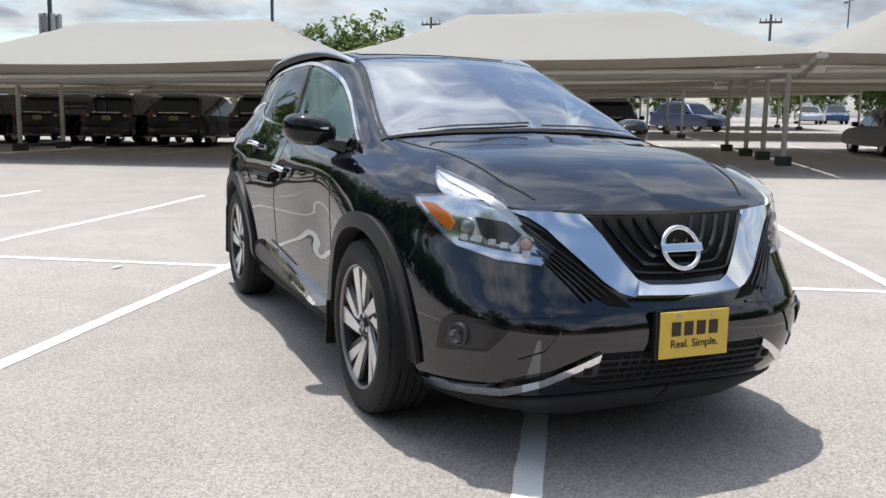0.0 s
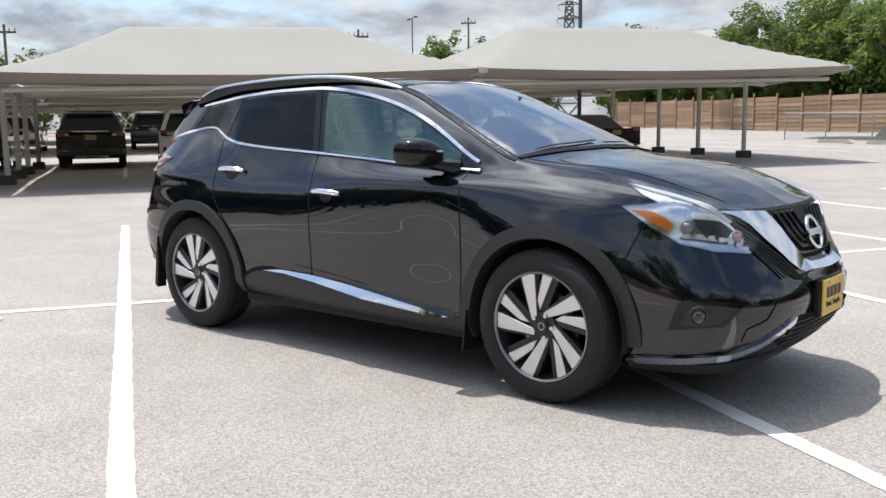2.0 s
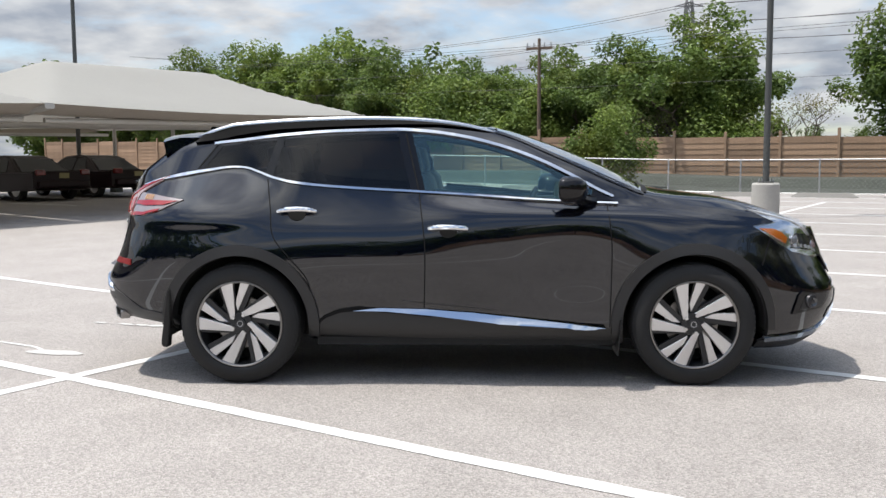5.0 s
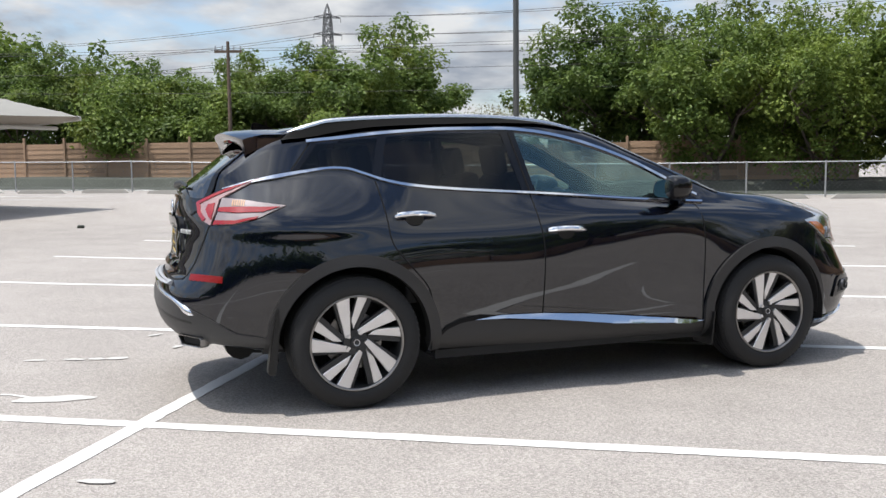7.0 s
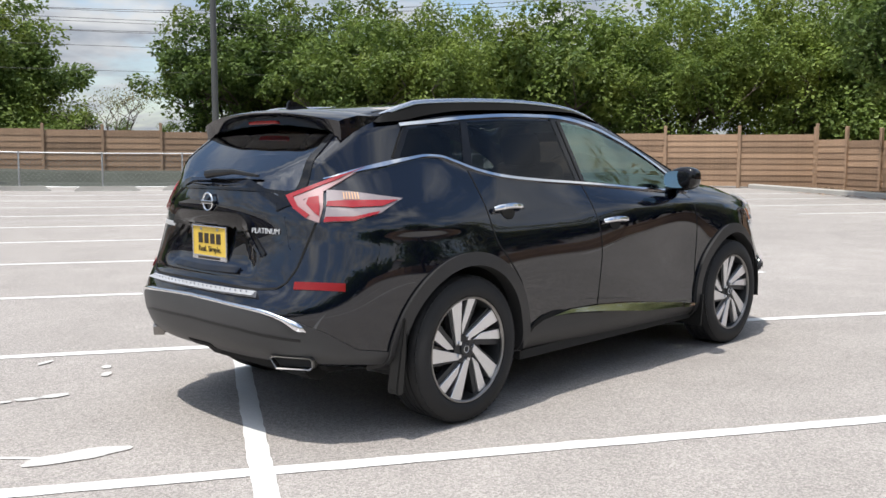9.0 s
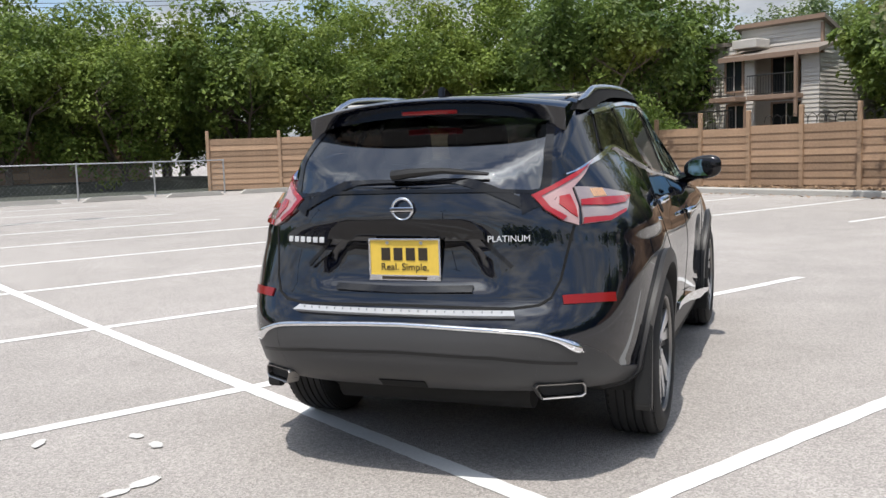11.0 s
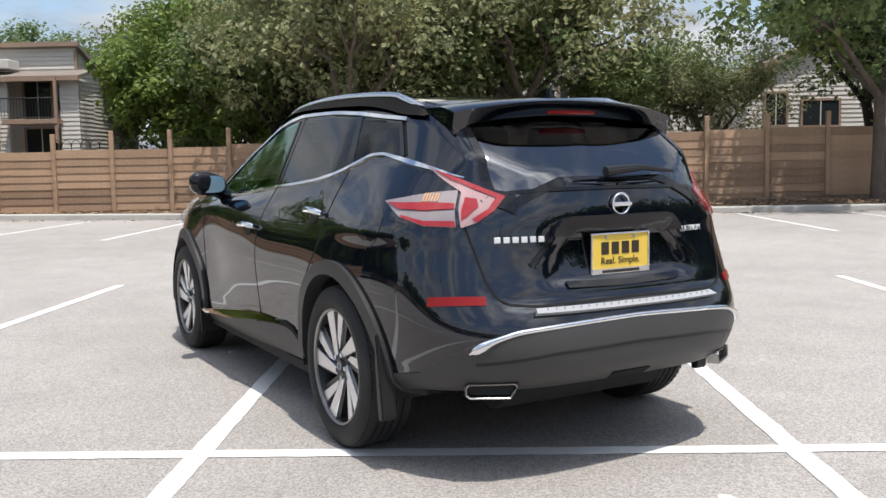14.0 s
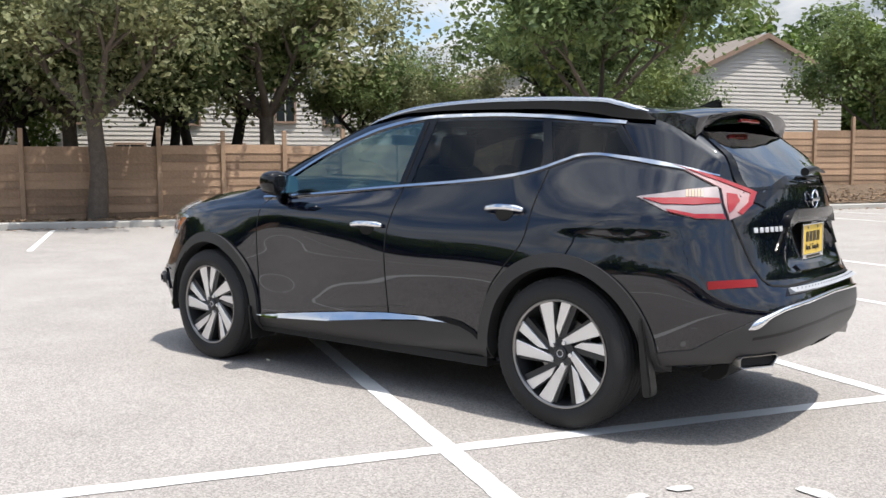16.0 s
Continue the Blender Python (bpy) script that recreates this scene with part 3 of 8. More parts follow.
def body_grid():
    rows = [side_row(k) for k in range(len(SIDE_ROWS))]
    ncols = len(rows[0])
    cols = []
    for i in range(ncols):
        side = spline_pts([r[i] for r in rows], 7)
        top = []
        ctrl = [np.array(p) for p in top_column(rows[-1][i])]
        for (a, b), n in zip(zip(ctrl, ctrl[1:]), (12, 5, 8, 8)):
            top += [a + (b - a) * k / n for k in range(n)]
        top.append(ctrl[-1])
        # round the roof and bonnet across
        for _ in range(3):
            t2 = list(top)
            for k in range(13, len(top) - 1):
                t2[k] = 0.25 * top[k - 1] + 0.5 * top[k] + 0.25 * top[k + 1]
            top = t2
        cols.append([dent(tuple(p)) for p in side[:-1]] + top)
    return cols


COLS = body_grid()
SPLIT = 7 * 7   # the row of the belt line


def inside(p, poly):
    x, y = p
    c = False
    for (x0, y0), (x1, y1) in zip(poly, poly[1:] + poly[:1]):
        if (y0 > y) != (y1 > y) and x < (x1 - x0) * (y - y0) / (y1 - y0) + x0:
            c = not c
    return c


def band(f, x0, x1, n=40, off=0.0):
    return [(x0 + (x1 - x0) * k / n, f(x0 + (x1 - x0) * k / n) + off) for k in range(n + 1)]


# openings, as outlines in the side view
WIN_F = band(DLO, -0.335, 0.86, off=-0.022) + [(0.90, BELT(0.9) + 0.02)] + band(BELT, 0.86, -0.245, off=0.016)
WIN_R = band(DLO, -1.150, -0.43, off=-0.022) + band(BELT, -0.335, -1.215, off=0.016)
WIN_Q = band(DLO, -1.575, -1.20, off=-0.022) + band(BELT, -1.265, -1.70, off=0.016)


def screen_edge(x):
    return EDGE_Y(x) - 0.012


WIN_S = [(x, screen_edge(x)) for x in np.linspace(0.21, 1.11, 24)]
WIN_S = WIN_S + [(1.11 + 0.062 * (1 - (y / 0.70) ** 2), y) for y in np.linspace(0.66, -0.66, 19)] + [(x, -y) for x, y in WIN_S[::-1]]
WIN_B = [(-1.89, 0.52), (-1.89, -0.52), (-2.06, -0.55), (-2.20, -0.555), (-2.245, -0.48), (-2.275, -0.25), (-2.283, 0.0), (-2.275, 0.25), (-2.245, 0.48), (-2.20, 0.555), (-2.06, 0.55)]


def grow(poly, d):
    c = Vector((sum(p[0] for p in poly) / len(poly), sum(p[1] for p in poly) / len(poly)))
    return [tuple(Vector(p) + (Vector(p) - c).normalized() * d) for p in poly]


def body_mesh(cut):
    bm = bmesh.new()
    grid = {}
    n = len(COLS[0])
    for s in (1, -1):
        for i, col in enumerate(COLS):
            for j, p in enumerate(col):
                mid = j == n - 1 or i == 0 or i == len(COLS) - 1
                if s < 0 and mid:
                    grid[s, i, j] = grid[1, i, j]
                    continue
                grid[s, i, j] = bm.verts.new((p[0], 0.0 if mid else s * p[1], p[2]))
    side_w = [WIN_F, WIN_R, WIN_Q]
    for s in (1, -1):
        for i in range(len(COLS) - 1):
            for j in range(n - 1):
                vs = [grid[s, i, j], grid[s, i + 1, j], grid[s, i + 1, j + 1], grid[s, i, j + 1]]
                c = sum((v.co for v in vs), Vector()) / 4
                if cut:
                    if j < SPLIT and c.y * s > 0.6 and any(math.hypot(c.x - wx, c.z - 0.374) < 0.452 for wx in (1.4125, -1.4125)):
                        continue
                    if j >= SPLIT and j < SPLIT + 14 and any(inside((c.x, c.z), w) for w in side_w):
                        continue
                    if j >= SPLIT + 11 and (inside((c.x, c.y), WIN_S) or inside((c.x, c.y), WIN_B)):
                        continue
                u = []
                for v in vs:
                    if v not in u:
                        u.append(v)
                if len(u) >= 3:
                    try:
                        bm.faces.new(u if s < 0 else u[::-1])
                    except ValueError:
                        pass
    bmesh.ops.remove_doubles(bm, verts=bm.verts, dist=1e-5)
    bmesh.ops.recalc_face_normals(bm, faces=bm.faces)
    loose = [v for v in bm.verts if not v.link_faces]
    bmesh.ops.delete(bm, geom=loose, context="VERTS")
    return bm


from mathutils.bvhtree import BVHTree
from mathutils import geometry

_full = body_mesh(False)
SKIN = BVHTree.FromBMesh(_full)
_full.free()


def onto(p, way):
    """The point of the body's skin met from p along way, and the outward normal."""
    way = Vector(way).normalized()
    loc, nor, _, _ = SKIN.ray_cast(Vector(p) - way * 3.0, way)
    if loc is None:
        loc, nor, _, _ = SKIN.find_nearest(Vector(p))
    if nor.dot(way) > 0:
        nor = -nor
    return loc, nor


def patch(name, pts, way, off, material, parent, label="", step=0.035, smooth=True, skirt=0.006, both=False, cant=None):
    """A thin raised panel whose outline, given as rough points, is laid onto the body along way."""
    if both:
        a = patch(name, pts, way, off, material, parent, label, step, smooth, skirt, False, cant)
        patch(name, [(p[0], -p[1], p[2]) for p in pts], (way[0], -way[1], way[2]), off, material, parent, label, step, smooth, skirt, False, cant)
        return a
    w = Vector(way).normalized()
    u = w.cross(Vector((0, 0, 1))).normalized()
    v = u.cross(w).normalized()
    poly = []
    P = [Vector(p) for p in pts]
    for a, b in zip(P, P[1:] + P[:1]):
        k = max(1, int((b - a).length / step))
        poly += [a + (b - a) * i / k for i in range(k)]
    q = [Vector((p.dot(u), p.dot(v))) for p in poly]
    n = len(q)
    lo = (min(p.x for p in q), min(p.y for p in q)); hi = (max(p.x for p in q), max(p.y for p in q))
    flat = [tuple(p) for p in q]
    inner = []
    gx = lo[0] + step / 2
    while gx < hi[0]:
        gy = lo[1] + step / 2
        while gy < hi[1]:
            if inside((gx, gy), flat) and min((Vector((gx, gy)) - p).length for p in q) > step * 0.45:
                inner.append(Vector((gx, gy)))
            gy += step
        gx += step
    vs, es, fs, *_ = geometry.delaunay_2d_cdt(q + inner, [(i, (i + 1) % n) for i in range(n)], [], 1, 1e-6)
    depth = sum((p.dot(w) for p in P)) / len(P)
    bm = bmesh.new()
    made, base = [], []
    for p in vs:
        loc, nor = onto(u * p.x + v * p.y + w * depth, w)
        lift = off + (cant * max(0.0, max(p_.z for p_ in P) - loc.z) if cant else 0)
        made.append(bm.verts.new(loc + nor * lift)); base.append(loc - nor * skirt)
    for f in fs:
        try:
            bm.faces.new([made[i] for i in f])
        except ValueError:
            pass
    bm.normal_update()
    if sum((f.normal.dot(w) for f in bm.faces)) > 0:
        bmesh.ops.reverse_faces(bm, faces=bm.faces)
    if skirt:
        rim = [e for e in bm.edges if len(e.link_faces) == 1]
        low = {}
        idx = {x: i for i, x in enumerate(made)}
        for e in rim:
            for x in e.verts:
                if x not in low:
                    low[x] = bm.verts.new(base[idx[x]])
        for e in rim:
            a, b = e.verts
            f = e.link_faces[0]
            if [x for x in f.verts].index(a) != ([x for x in f.verts].index(b) - 1) % len(f.verts):
                a, b = b, a
            try:
                bm.faces.new((b, a, low[a], low[b]))
            except ValueError:
                pass
    loose = [x for x in bm.verts if not x.link_faces]
    bmesh.ops.delete(bm, geom=loose, context="VERTS")
    return part(name, bm, material, parent, label, smooth, 40)


def side(poly, y=0.9):
    return [(x, y, z) for x, z in poly]


def strip(line, half):
    """A ribbon outline round a line of (a, b) points."""
    L = [Vector(p) for p in line]
    l, r = [], []
    hw = half if isinstance(half, (list, tuple)) else [half] * len(L)
    for i, p in enumerate(L):
        d = (L[min(i + 1, len(L) - 1)] - L[max(i - 1, 0)]).normalized()
        nrm = Vector((-d.y, d.x))
        l.append(tuple(p + nrm * hw[i])); r.append(tuple(p - nrm * hw[i]))
    return l + r[::-1]


part("body", body_mesh(True), M_PAINT, CAR, "glossy black painted bodywork", True, 60)
IN = (0, -1, 0)   # laid on from the left flank; copied to the right

# ---- the car: glass, trim, lamps ----
def both_sides(fn):
    for s in (1, -1):
        fn(s)


REARW, FRONTW = (1, 0, 0), (-1, 0, 0)
part_glass = (("side_window", WIN_F, M_GLASS, "green-tinted front door glass"), ("side_window", WIN_R, M_PRIV, "dark privacy glass"), ("side_window", WIN_Q, M_PRIV, "dark quarter glass"))
for nm, poly, m, lab in part_glass:
    patch(nm, side(poly), IN, 0.004, m, CAR, lab, both=True, skirt=0)


def top_patch(name, poly, off, material, label="", skirt=0.004, way=(0.02, 0, -1), step=0.04):
    return patch(name, [(x, y, 1.5) for x, y in poly], way, off, material, CAR, label, step=step, skirt=skirt)


top_patch("windscreen", WIN_S, 0.004, M_SHIELD, "wide raked windscreen reflecting cloud", skirt=0)
def rear_top(poly):
    return [tuple(onto((x, y, 1.5), (0, 0, -1))[0]) for x, y in poly]


BACKW = (0.5, 0, -1)
patch("rear_window", rear_top(grow(WIN_B, 0.004)), BACKW, 0.005, M_REARG, CAR, "dark tinted rear window reflecting cloud", step=0.04, skirt=0)
# black borders round the screens
xs = np.linspace(0.20, 1.12, 22)
for s in (1, -1):
    top_patch("screen_border", strip([(x, s * (EDGE_Y(x) - 0.012)) for x in xs], 0.020), 0.006, M_PIANO)
top_patch("screen_border", strip([(0.205 - 0.05 * (y / 0.64) ** 2, y) for y in np.linspace(-0.56, 0.56, 20)], 0.022), 0.006, M_PIANO)
top_patch("cowl", strip([(1.190 - 0.066 * (y / 0.70) ** 2, y) for y in np.linspace(-0.70, 0.70, 24)], 0.018), 0.006, M_GAP, "black plastic wiper cowl")
for s in (1, -1):
    patch("rear_window_border", rear_top(strip([(-1.87, s * 0.515), (-2.05, s * 0.55), (-2.15, s * 0.56), (-2.20, s * 0.55), (-2.245, s * 0.475)], 0.016)), BACKW, 0.008, M_PIANO, CAR)
patch("rear_window_border", rear_top(strip([(-2.245, -0.475), (-2.272, -0.25), (-2.279, 0.0), (-2.272, 0.25), (-2.245, 0.475)], 0.008)), BACKW, 0.008, M_PIANO, CAR)
for y0, y1 in ((-0.55, 0.02), (0.08, 0.62)):
    n = 10
    top_patch("wiper", strip([(1.155 - 0.066 * (y / 0.70) ** 2 - 0.02 * k / n, y) for k, y in enumerate(np.linspace(y0, y1, n))], 0.008), 0.014, M_GAP, skirt=0.0)

# pillars and bright window mouldings
PIL_B = [(-0.335, DLO(-0.335) - 0.01), (-0.43, DLO(-0.43) - 0.01), (-0.335, BELT(-0.335) + 0.012), (-0.245, BELT(-0.245) + 0.012)]
PIL_C = [(-1.15, DLO(-1.15) - 0.01), (-1.20, DLO(-1.2) - 0.01), (-1.265, BELT(-1.265) + 0.012), (-1.215, BELT(-1.215) + 0.012)]
patch("pillar_trim", side(PIL_B), IN, 0.006, M_PIANO, CAR, both=True)
patch("pillar_trim", side(PIL_C), IN, 0.006, M_PIANO, CAR, both=True)
patch("window_bar", side(strip([(-0.372, 1.565), (-0.285, 1.205)], 0.004)), IN, 0.009, M_GAP, CAR, both=True)
patch("upper_moulding", side(strip(band(DLO, -1.62, 0.93, 60), 0.0075)), IN, 0.012, M_CHROME, CAR, "bright chrome window moulding", both=True)
patch("belt_moulding", side(strip(band(BELT, -2.09, 0.955, 80, 0.003), [0.0025 + 0.0011 * x if x < 8 else 0.0105 - 0.0005 * (x - 8) if x < 15 else 0.007 for x in range(81)])), IN, 0.012, M_CHROME, CAR, "bright chrome belt moulding", both=True)
patch("sail_panel", side([(0.80, BELT(0.8) + 0.015), (0.80, DLO(0.8) - 0.015), (0.93, BELT(0.93) + 0.018)]), IN, 0.007, M_PIANO, CAR, both=True)
patch("pillar_trim", side(strip([(-1.572, DLO(-1.572) - 0.016), (-1.635, 0.5 * (DLO(-1.6) + BELT(-1.69))), (-1.70, BELT(-1.70) + 0.014)], 0.012)), IN, 0.007, M_PIANO, CAR, both=True)
patch("quarter_seam", side(strip([(-1.60, 1.505), (-1.72, 1.35)], 0.004)), IN, 0.003, M_GAP, CAR, both=True)

# panel gaps
for line in ([(0.885, 1.115), (0.905, 0.9), (0.908, 0.72), (0.90, 0.36)], [(-0.283, 1.19), (-0.25, 0.95), (-0.242, 0.757), (-0.257, 0.29)],
             [(-1.249, 1.285), (-1.215, 1.1), (-1.19, 0.93), (-1.09, 0.80), (-0.98, 0.66), (-0.955, 0.5), (-0.96, 0.42)]):
    patch("door_gap", side(strip([(p[0], p[1]) for p in spline_pts(line, 6)], 0.0035)), IN, 0.0015, M_GAP, CAR, both=True, step=0.05)
patch("bumper_gap", [(1.90, 0.83, 0.905), (1.908, 0.83, 0.90), (1.835, 0.86, 0.735), (1.828, 0.86, 0.74)], (-0.3, -1, 0), 0.0015, M_GAP, CAR, both=True)
hood = [(1.08, 0.69), (1.3, 0.650), (1.56, 0.615), (1.80, 0.585), (2.00, 0.545), (2.13, 0.48)]
for s in (1, -1):
    top_patch("bonnet_gap", strip([(x, s * y) for x, y in hood], 0.005), 0.0015, M_GAP, skirt=0.0)
patch("bonnet_gap", [(2.24, y, z) for y, z in strip([(-0.45, 0.950), (-0.25, 0.944), (0, 0.942), (0.25, 0.944), (0.45, 0.950)], 0.006)], FRONTW, 0.003, M_GAP, CAR)
cap = [(-1.74 + 0.088 * math.cos(a), 1.05 + 0.088 * math.sin(a)) for a in np.linspace(0, 2 * math.pi, 30)]
patch("fuel_flap", side(cap[:-1]), IN, 0.0025, M_PAINT, CAR)

# door handles with their cups
def handle(s, x0, x1, z):
    xm = (x0 + x1) / 2
    w = (0, -s, 0)
    cup = [(xm + 0.055 * math.cos(a), s * 0.9, z - 0.012 + 0.042 * math.sin(a)) for a in np.linspace(0, 2 * math.pi, 20)[:-1]]
    patch("handle_cup", cup, w, 0.003, M_GAP, CAR)
    P = []
    for k in range(9):
        x = x0 + (x1 - x0) * k / 8
        loc, nor = onto((x, s * 0.9, z + 0.004 * math.sin(math.pi * k / 8)), w)
        P.append(loc + nor * (0.012 + 0.030 * math.sin(math.pi * min(1, max(0, k / 8))) ** 0.5))
    bm = tube(P, [0.012] + [0.0165] * 7 + [0.012], 10)
    part("door_handle", bm, M_CHROME, CAR, "chrome pull handle", True)


both_sides(lambda s: (handle(s, -1.165, -0.925, 1.078), handle(s, -0.215, 0.022, 0.972)))

# wheel arch lips, sills and flank trim
def arch(cx, a0, a1, r0=0.437, r1=0.503):
    A = np.linspace(radians(a0), radians(a1), 46)
    return [(cx + r1 * math.cos(a), 0.374 + r1 * math.sin(a)) for a in A] + [(cx + r0 * math.cos(a), 0.374 + r0 * math.sin(a)) for a in A[::-1]]


patch("arch_lip", side(arch(1.4125, -4, 193)), IN, 0.020, M_CLAD, CAR, "dark satin wheel arch lip", both=True, skirt=0.06)
patch("arch_lip", side(arch(-1.4125, -8, 184)), IN, 0.020, M_CLAD, CAR, "dark satin wheel arch lip", both=True, skirt=0.06)
SILL = [(-0.965, 0.33), (-0.93, 0.40), (-0.80, 0.45), (-0.66, 0.472), (-0.24, 0.462), (0.36, 0.405), (0.90, 0.352), (0.935, 0.26), (0.3, 0.236), (-0.3, 0.236), (-0.95, 0.25)]
patch("sill_cladding", side(SILL), IN, 0.006, M_CLAD, CAR, both=True)
patch("sill_moulding", side([(-0.70, 0.463), (-0.53, 0.480), (-0.24, 0.474), (0.06, 0.452), (0.36, 0.420), (0.87, 0.366), (0.75, 0.360), (0.21, 0.388), (-0.22, 0.436), (-0.5, 0.460)]), IN, 0.010, M_CHROME, CAR, "bright chrome sill moulding", both=True, skirt=0.02, step=0.02, cant=0.45)

patch("sill_groove", side(strip([(-0.20, 0.424), (-0.35, 0.446), (-0.5, 0.462), (-0.66, 0.476), (-0.78, 0.462), (-0.87, 0.428), (-0.935, 0.372)], [0.004, 0.008, 0.012, 0.014, 0.013, 0.011, 0.008])), IN, 0.009, M_GAP, CAR, "", both=True)

# roof rails
def rail(s):
    line = [(-1.76, 0.600, 1.566), (-1.66, 0.614, 1.604), (-1.56, 0.620, 1.634), (-1.45, 0.620, 1.656), (-1.1, 0.626, 1.678), (-0.7, 0.626, 1.688), (-0.35, 0.615, 1.680), (-0.1, 0.598, 1.657), (0.10, 0.572, 1.618), (0.285, 0.545, 1.562)]
    P = spline_pts([(x, s * y, z) for x, y, z in line], 6)
    n = len(P)
    silver, seat = bmesh.new(), bmesh.new()
    last, last_seat = None, None
    for i, p in enumerate(P):
        f = i / (n - 1)
        loc, _ = onto((p[0], p[1], 1.6), (0, 0, -1))
        z = p[2] - 0.009
        k = min(1.0, max(0.0, min((f - 0.035) / 0.10, (0.99 - f) / 0.10)) + 0.08)
        w, d = 0.0135 * (0.35 + 0.65 * k), 0.019 * k
        if 0.03 < f < 0.995:
            ring = [silver.verts.new((p[0], p[1] + a * w, z + b * k)) for a, b in ((-1.15, -0.019), (-1.1, -0.010), (-0.7, -0.001), (0, 0.003), (0.7, -0.001), (1.1, -0.010), (1.15, -0.019))]
            if last:
                for q in range(6):
                    silver.faces.new((last[q], last[q + 1], ring[q + 1], ring[q]))
            else:
                silver.faces.new(ring)
            last = ring
        # the seat runs out into the roof at both ends
        e = min(1.0, min(f, 1 - f) / 0.07)
        zt, zb = loc.z + (z - d * 0.8 - loc.z) * e, min(loc.z, z - 0.012) - 0.004
        ring = [seat.verts.new((p[0], p[1] + a, h)) for a, h in ((-0.030, zb), (-0.012, zt), (0.012, zt), (0.030, zb))]
        if last_seat:
            for q in range(3):
                seat.faces.new((last_seat[q], last_seat[q + 1], ring[q + 1], ring[q]))
        last_seat = ring
    silver.faces.new(last[::-1])
    for bm in (silver, seat):
        bmesh.ops.recalc_face_normals(bm, faces=bm.faces)
    rr = part("roof_rail", silver, M_SATIN, CAR, "raised satin silver roof rail", True, 40)
    part("rail_foot", seat, M_GAP, rr, "black rail seat", True, 40)


both_sides(rail)
bm = prism([(-1.66, 0.0), (-1.80, 0.052), (-1.835, 0.055), (-1.845, 0.0)], -0.016, 0.016, "xz")
bmesh.ops.translate(bm, vec=(0, 0, MID_Z(-1.72) - 0.006), verts=bm.verts)
bmesh.ops.bevel(bm, geom=list(bm.edges), offset=0.008, segments=2, affect="EDGES")
part("roof_aerial", bm, M_PIANO, CAR, "small black shark-fin aerial", True)
top_patch("roof_panel", [(-1.25, 0.46), (-1.25, -0.46), (-0.02, -0.46), (-0.02, 0.46)], 0.004, M_PIANO, "dark glass roof panel")
for s in (1, -1):
    top_patch("roof_gap", strip([(-1.72, s * 0.545), (-1.2, s * 0.555), (-0.4, s * 0.555), (0.18, s * 0.525)], 0.006), 0.0015, M_GAP, skirt=0)

# door mirrors
def mirror(s):
    bm = bmesh.new()
    bmesh.ops.create_uvsphere(bm, u_segments=28, v_segments=18, radius=1.0)
    for v in bm.verts:
        x, y, z = v.co
        f = lambda q, e: math.copysign(abs(q) ** e, q)
        x, y, z = f(x, 0.7), f(y, 0.72), f(z, 0.72)
        if x < 0:
            x *= 0.42
        zz = z * (0.084 if z > 0 else 0.074) * (1.0 - 0.16 * max(0, -y * s))
        v.co = (0.655 + x * 0.125 - 0.05 * (y * s + 1) * 0.5, s * 0.945 + y * 0.125, 1.207 + zz + 0.012 * y * s)
    m_ = part("door_mirror", bm, M_PIANO, CAR, "gloss black door mirror", True, 60)
    part("mirror_base", tube([(0.79, s * 0.78, 1.130), (0.74, s * 0.84, 1.145), (0.69, s * 0.90, 1.165)], [0.05, 0.036, 0.034], 10), M_PIANO, CAR, "", True)
    g = [(0.094 * math.copysign(abs(math.cos(a)) ** 0.6, math.cos(a)), 0.055 * math.copysign(abs(math.sin(a)) ** 0.6, math.sin(a))) for a in np.linspace(0, 2 * math.pi, 30)[:-1]]
    bm = prism(g, -0.004, 0.004, "yz")
    bmesh.ops.transform(bm, matrix=pose(0.582, s * 0.948, 1.21, 0, 7, -14 * s), verts=bm.verts)
    part("mirror_glass", bm, M_MIRROR, m_, "tinted mirror glass")
    bm = tube([(0.765, s * 0.88, 1.222), (0.735, s * 0.97, 1.222), (0.66, s * 1.055, 1.218)], 0.006, 6)
    part("indicator", bm, M_WHITEL, m_)


both_sides(mirror)

# ---- the car: front ----
def front(poly):
    return [(2.4, y, z) for y, z in poly]


GRILLE = [(0.0, 0.935), (0.385, 0.935), (0.335, 0.885), (0.28, 0.805), (0.20, 0.715), (0.0, 0.705)]
patch("grille", front([(y, z) for y, z in GRILLE] + [(-y, z) for y, z in GRILLE[::-1] if y]), FRONTW, 0.004, M_GAP, CAR, "black radiator grille with nested bars")
for k in range(5):
    f = k * 0.062
    pts = [(0.345 - f, 0.925), (0.285 - f * 0.95, 0.835), (0.225 - f * 0.85, 0.760 + f * 0.30), (0.175 - f * 0.7, 0.735 + f * 0.45), (0.0, 0.728 + f * 0.48)]
    if k == 4:
        pts = pts[:4]
    for s in (1, -1):
        P = []
        for y, z in (pts if k < 3 else pts[:4]):
            loc, nor = onto((2.4, s * y, z), FRONTW)
            P.append(loc + nor * 0.012)
        part("grille_bar", tube([tuple(p) for p in spline_pts([tuple(q) for q in P], 4)], 0.0085, 6), M_PIANO, CAR, "", True)
VOUT = [(0.617, 0.955), (0.545, 0.928), (0.490, 0.885), (0.412, 0.798), (0.331, 0.708), (0.278, 0.668), (0.225, 0.650), (0.0, 0.640)]
VIN = [(0.0, 0.684), (0.16, 0.690), (0.20, 0.712), (0.248, 0.775), (0.305, 0.865), (0.366, 0.938), (0.46, 0.946)]
patch("grille_surround", front(VOUT + VIN), FRONTW, 0.022, M_VCHROME, CAR, "broad chrome V-shaped grille surround", step=0.022, skirt=0.01)
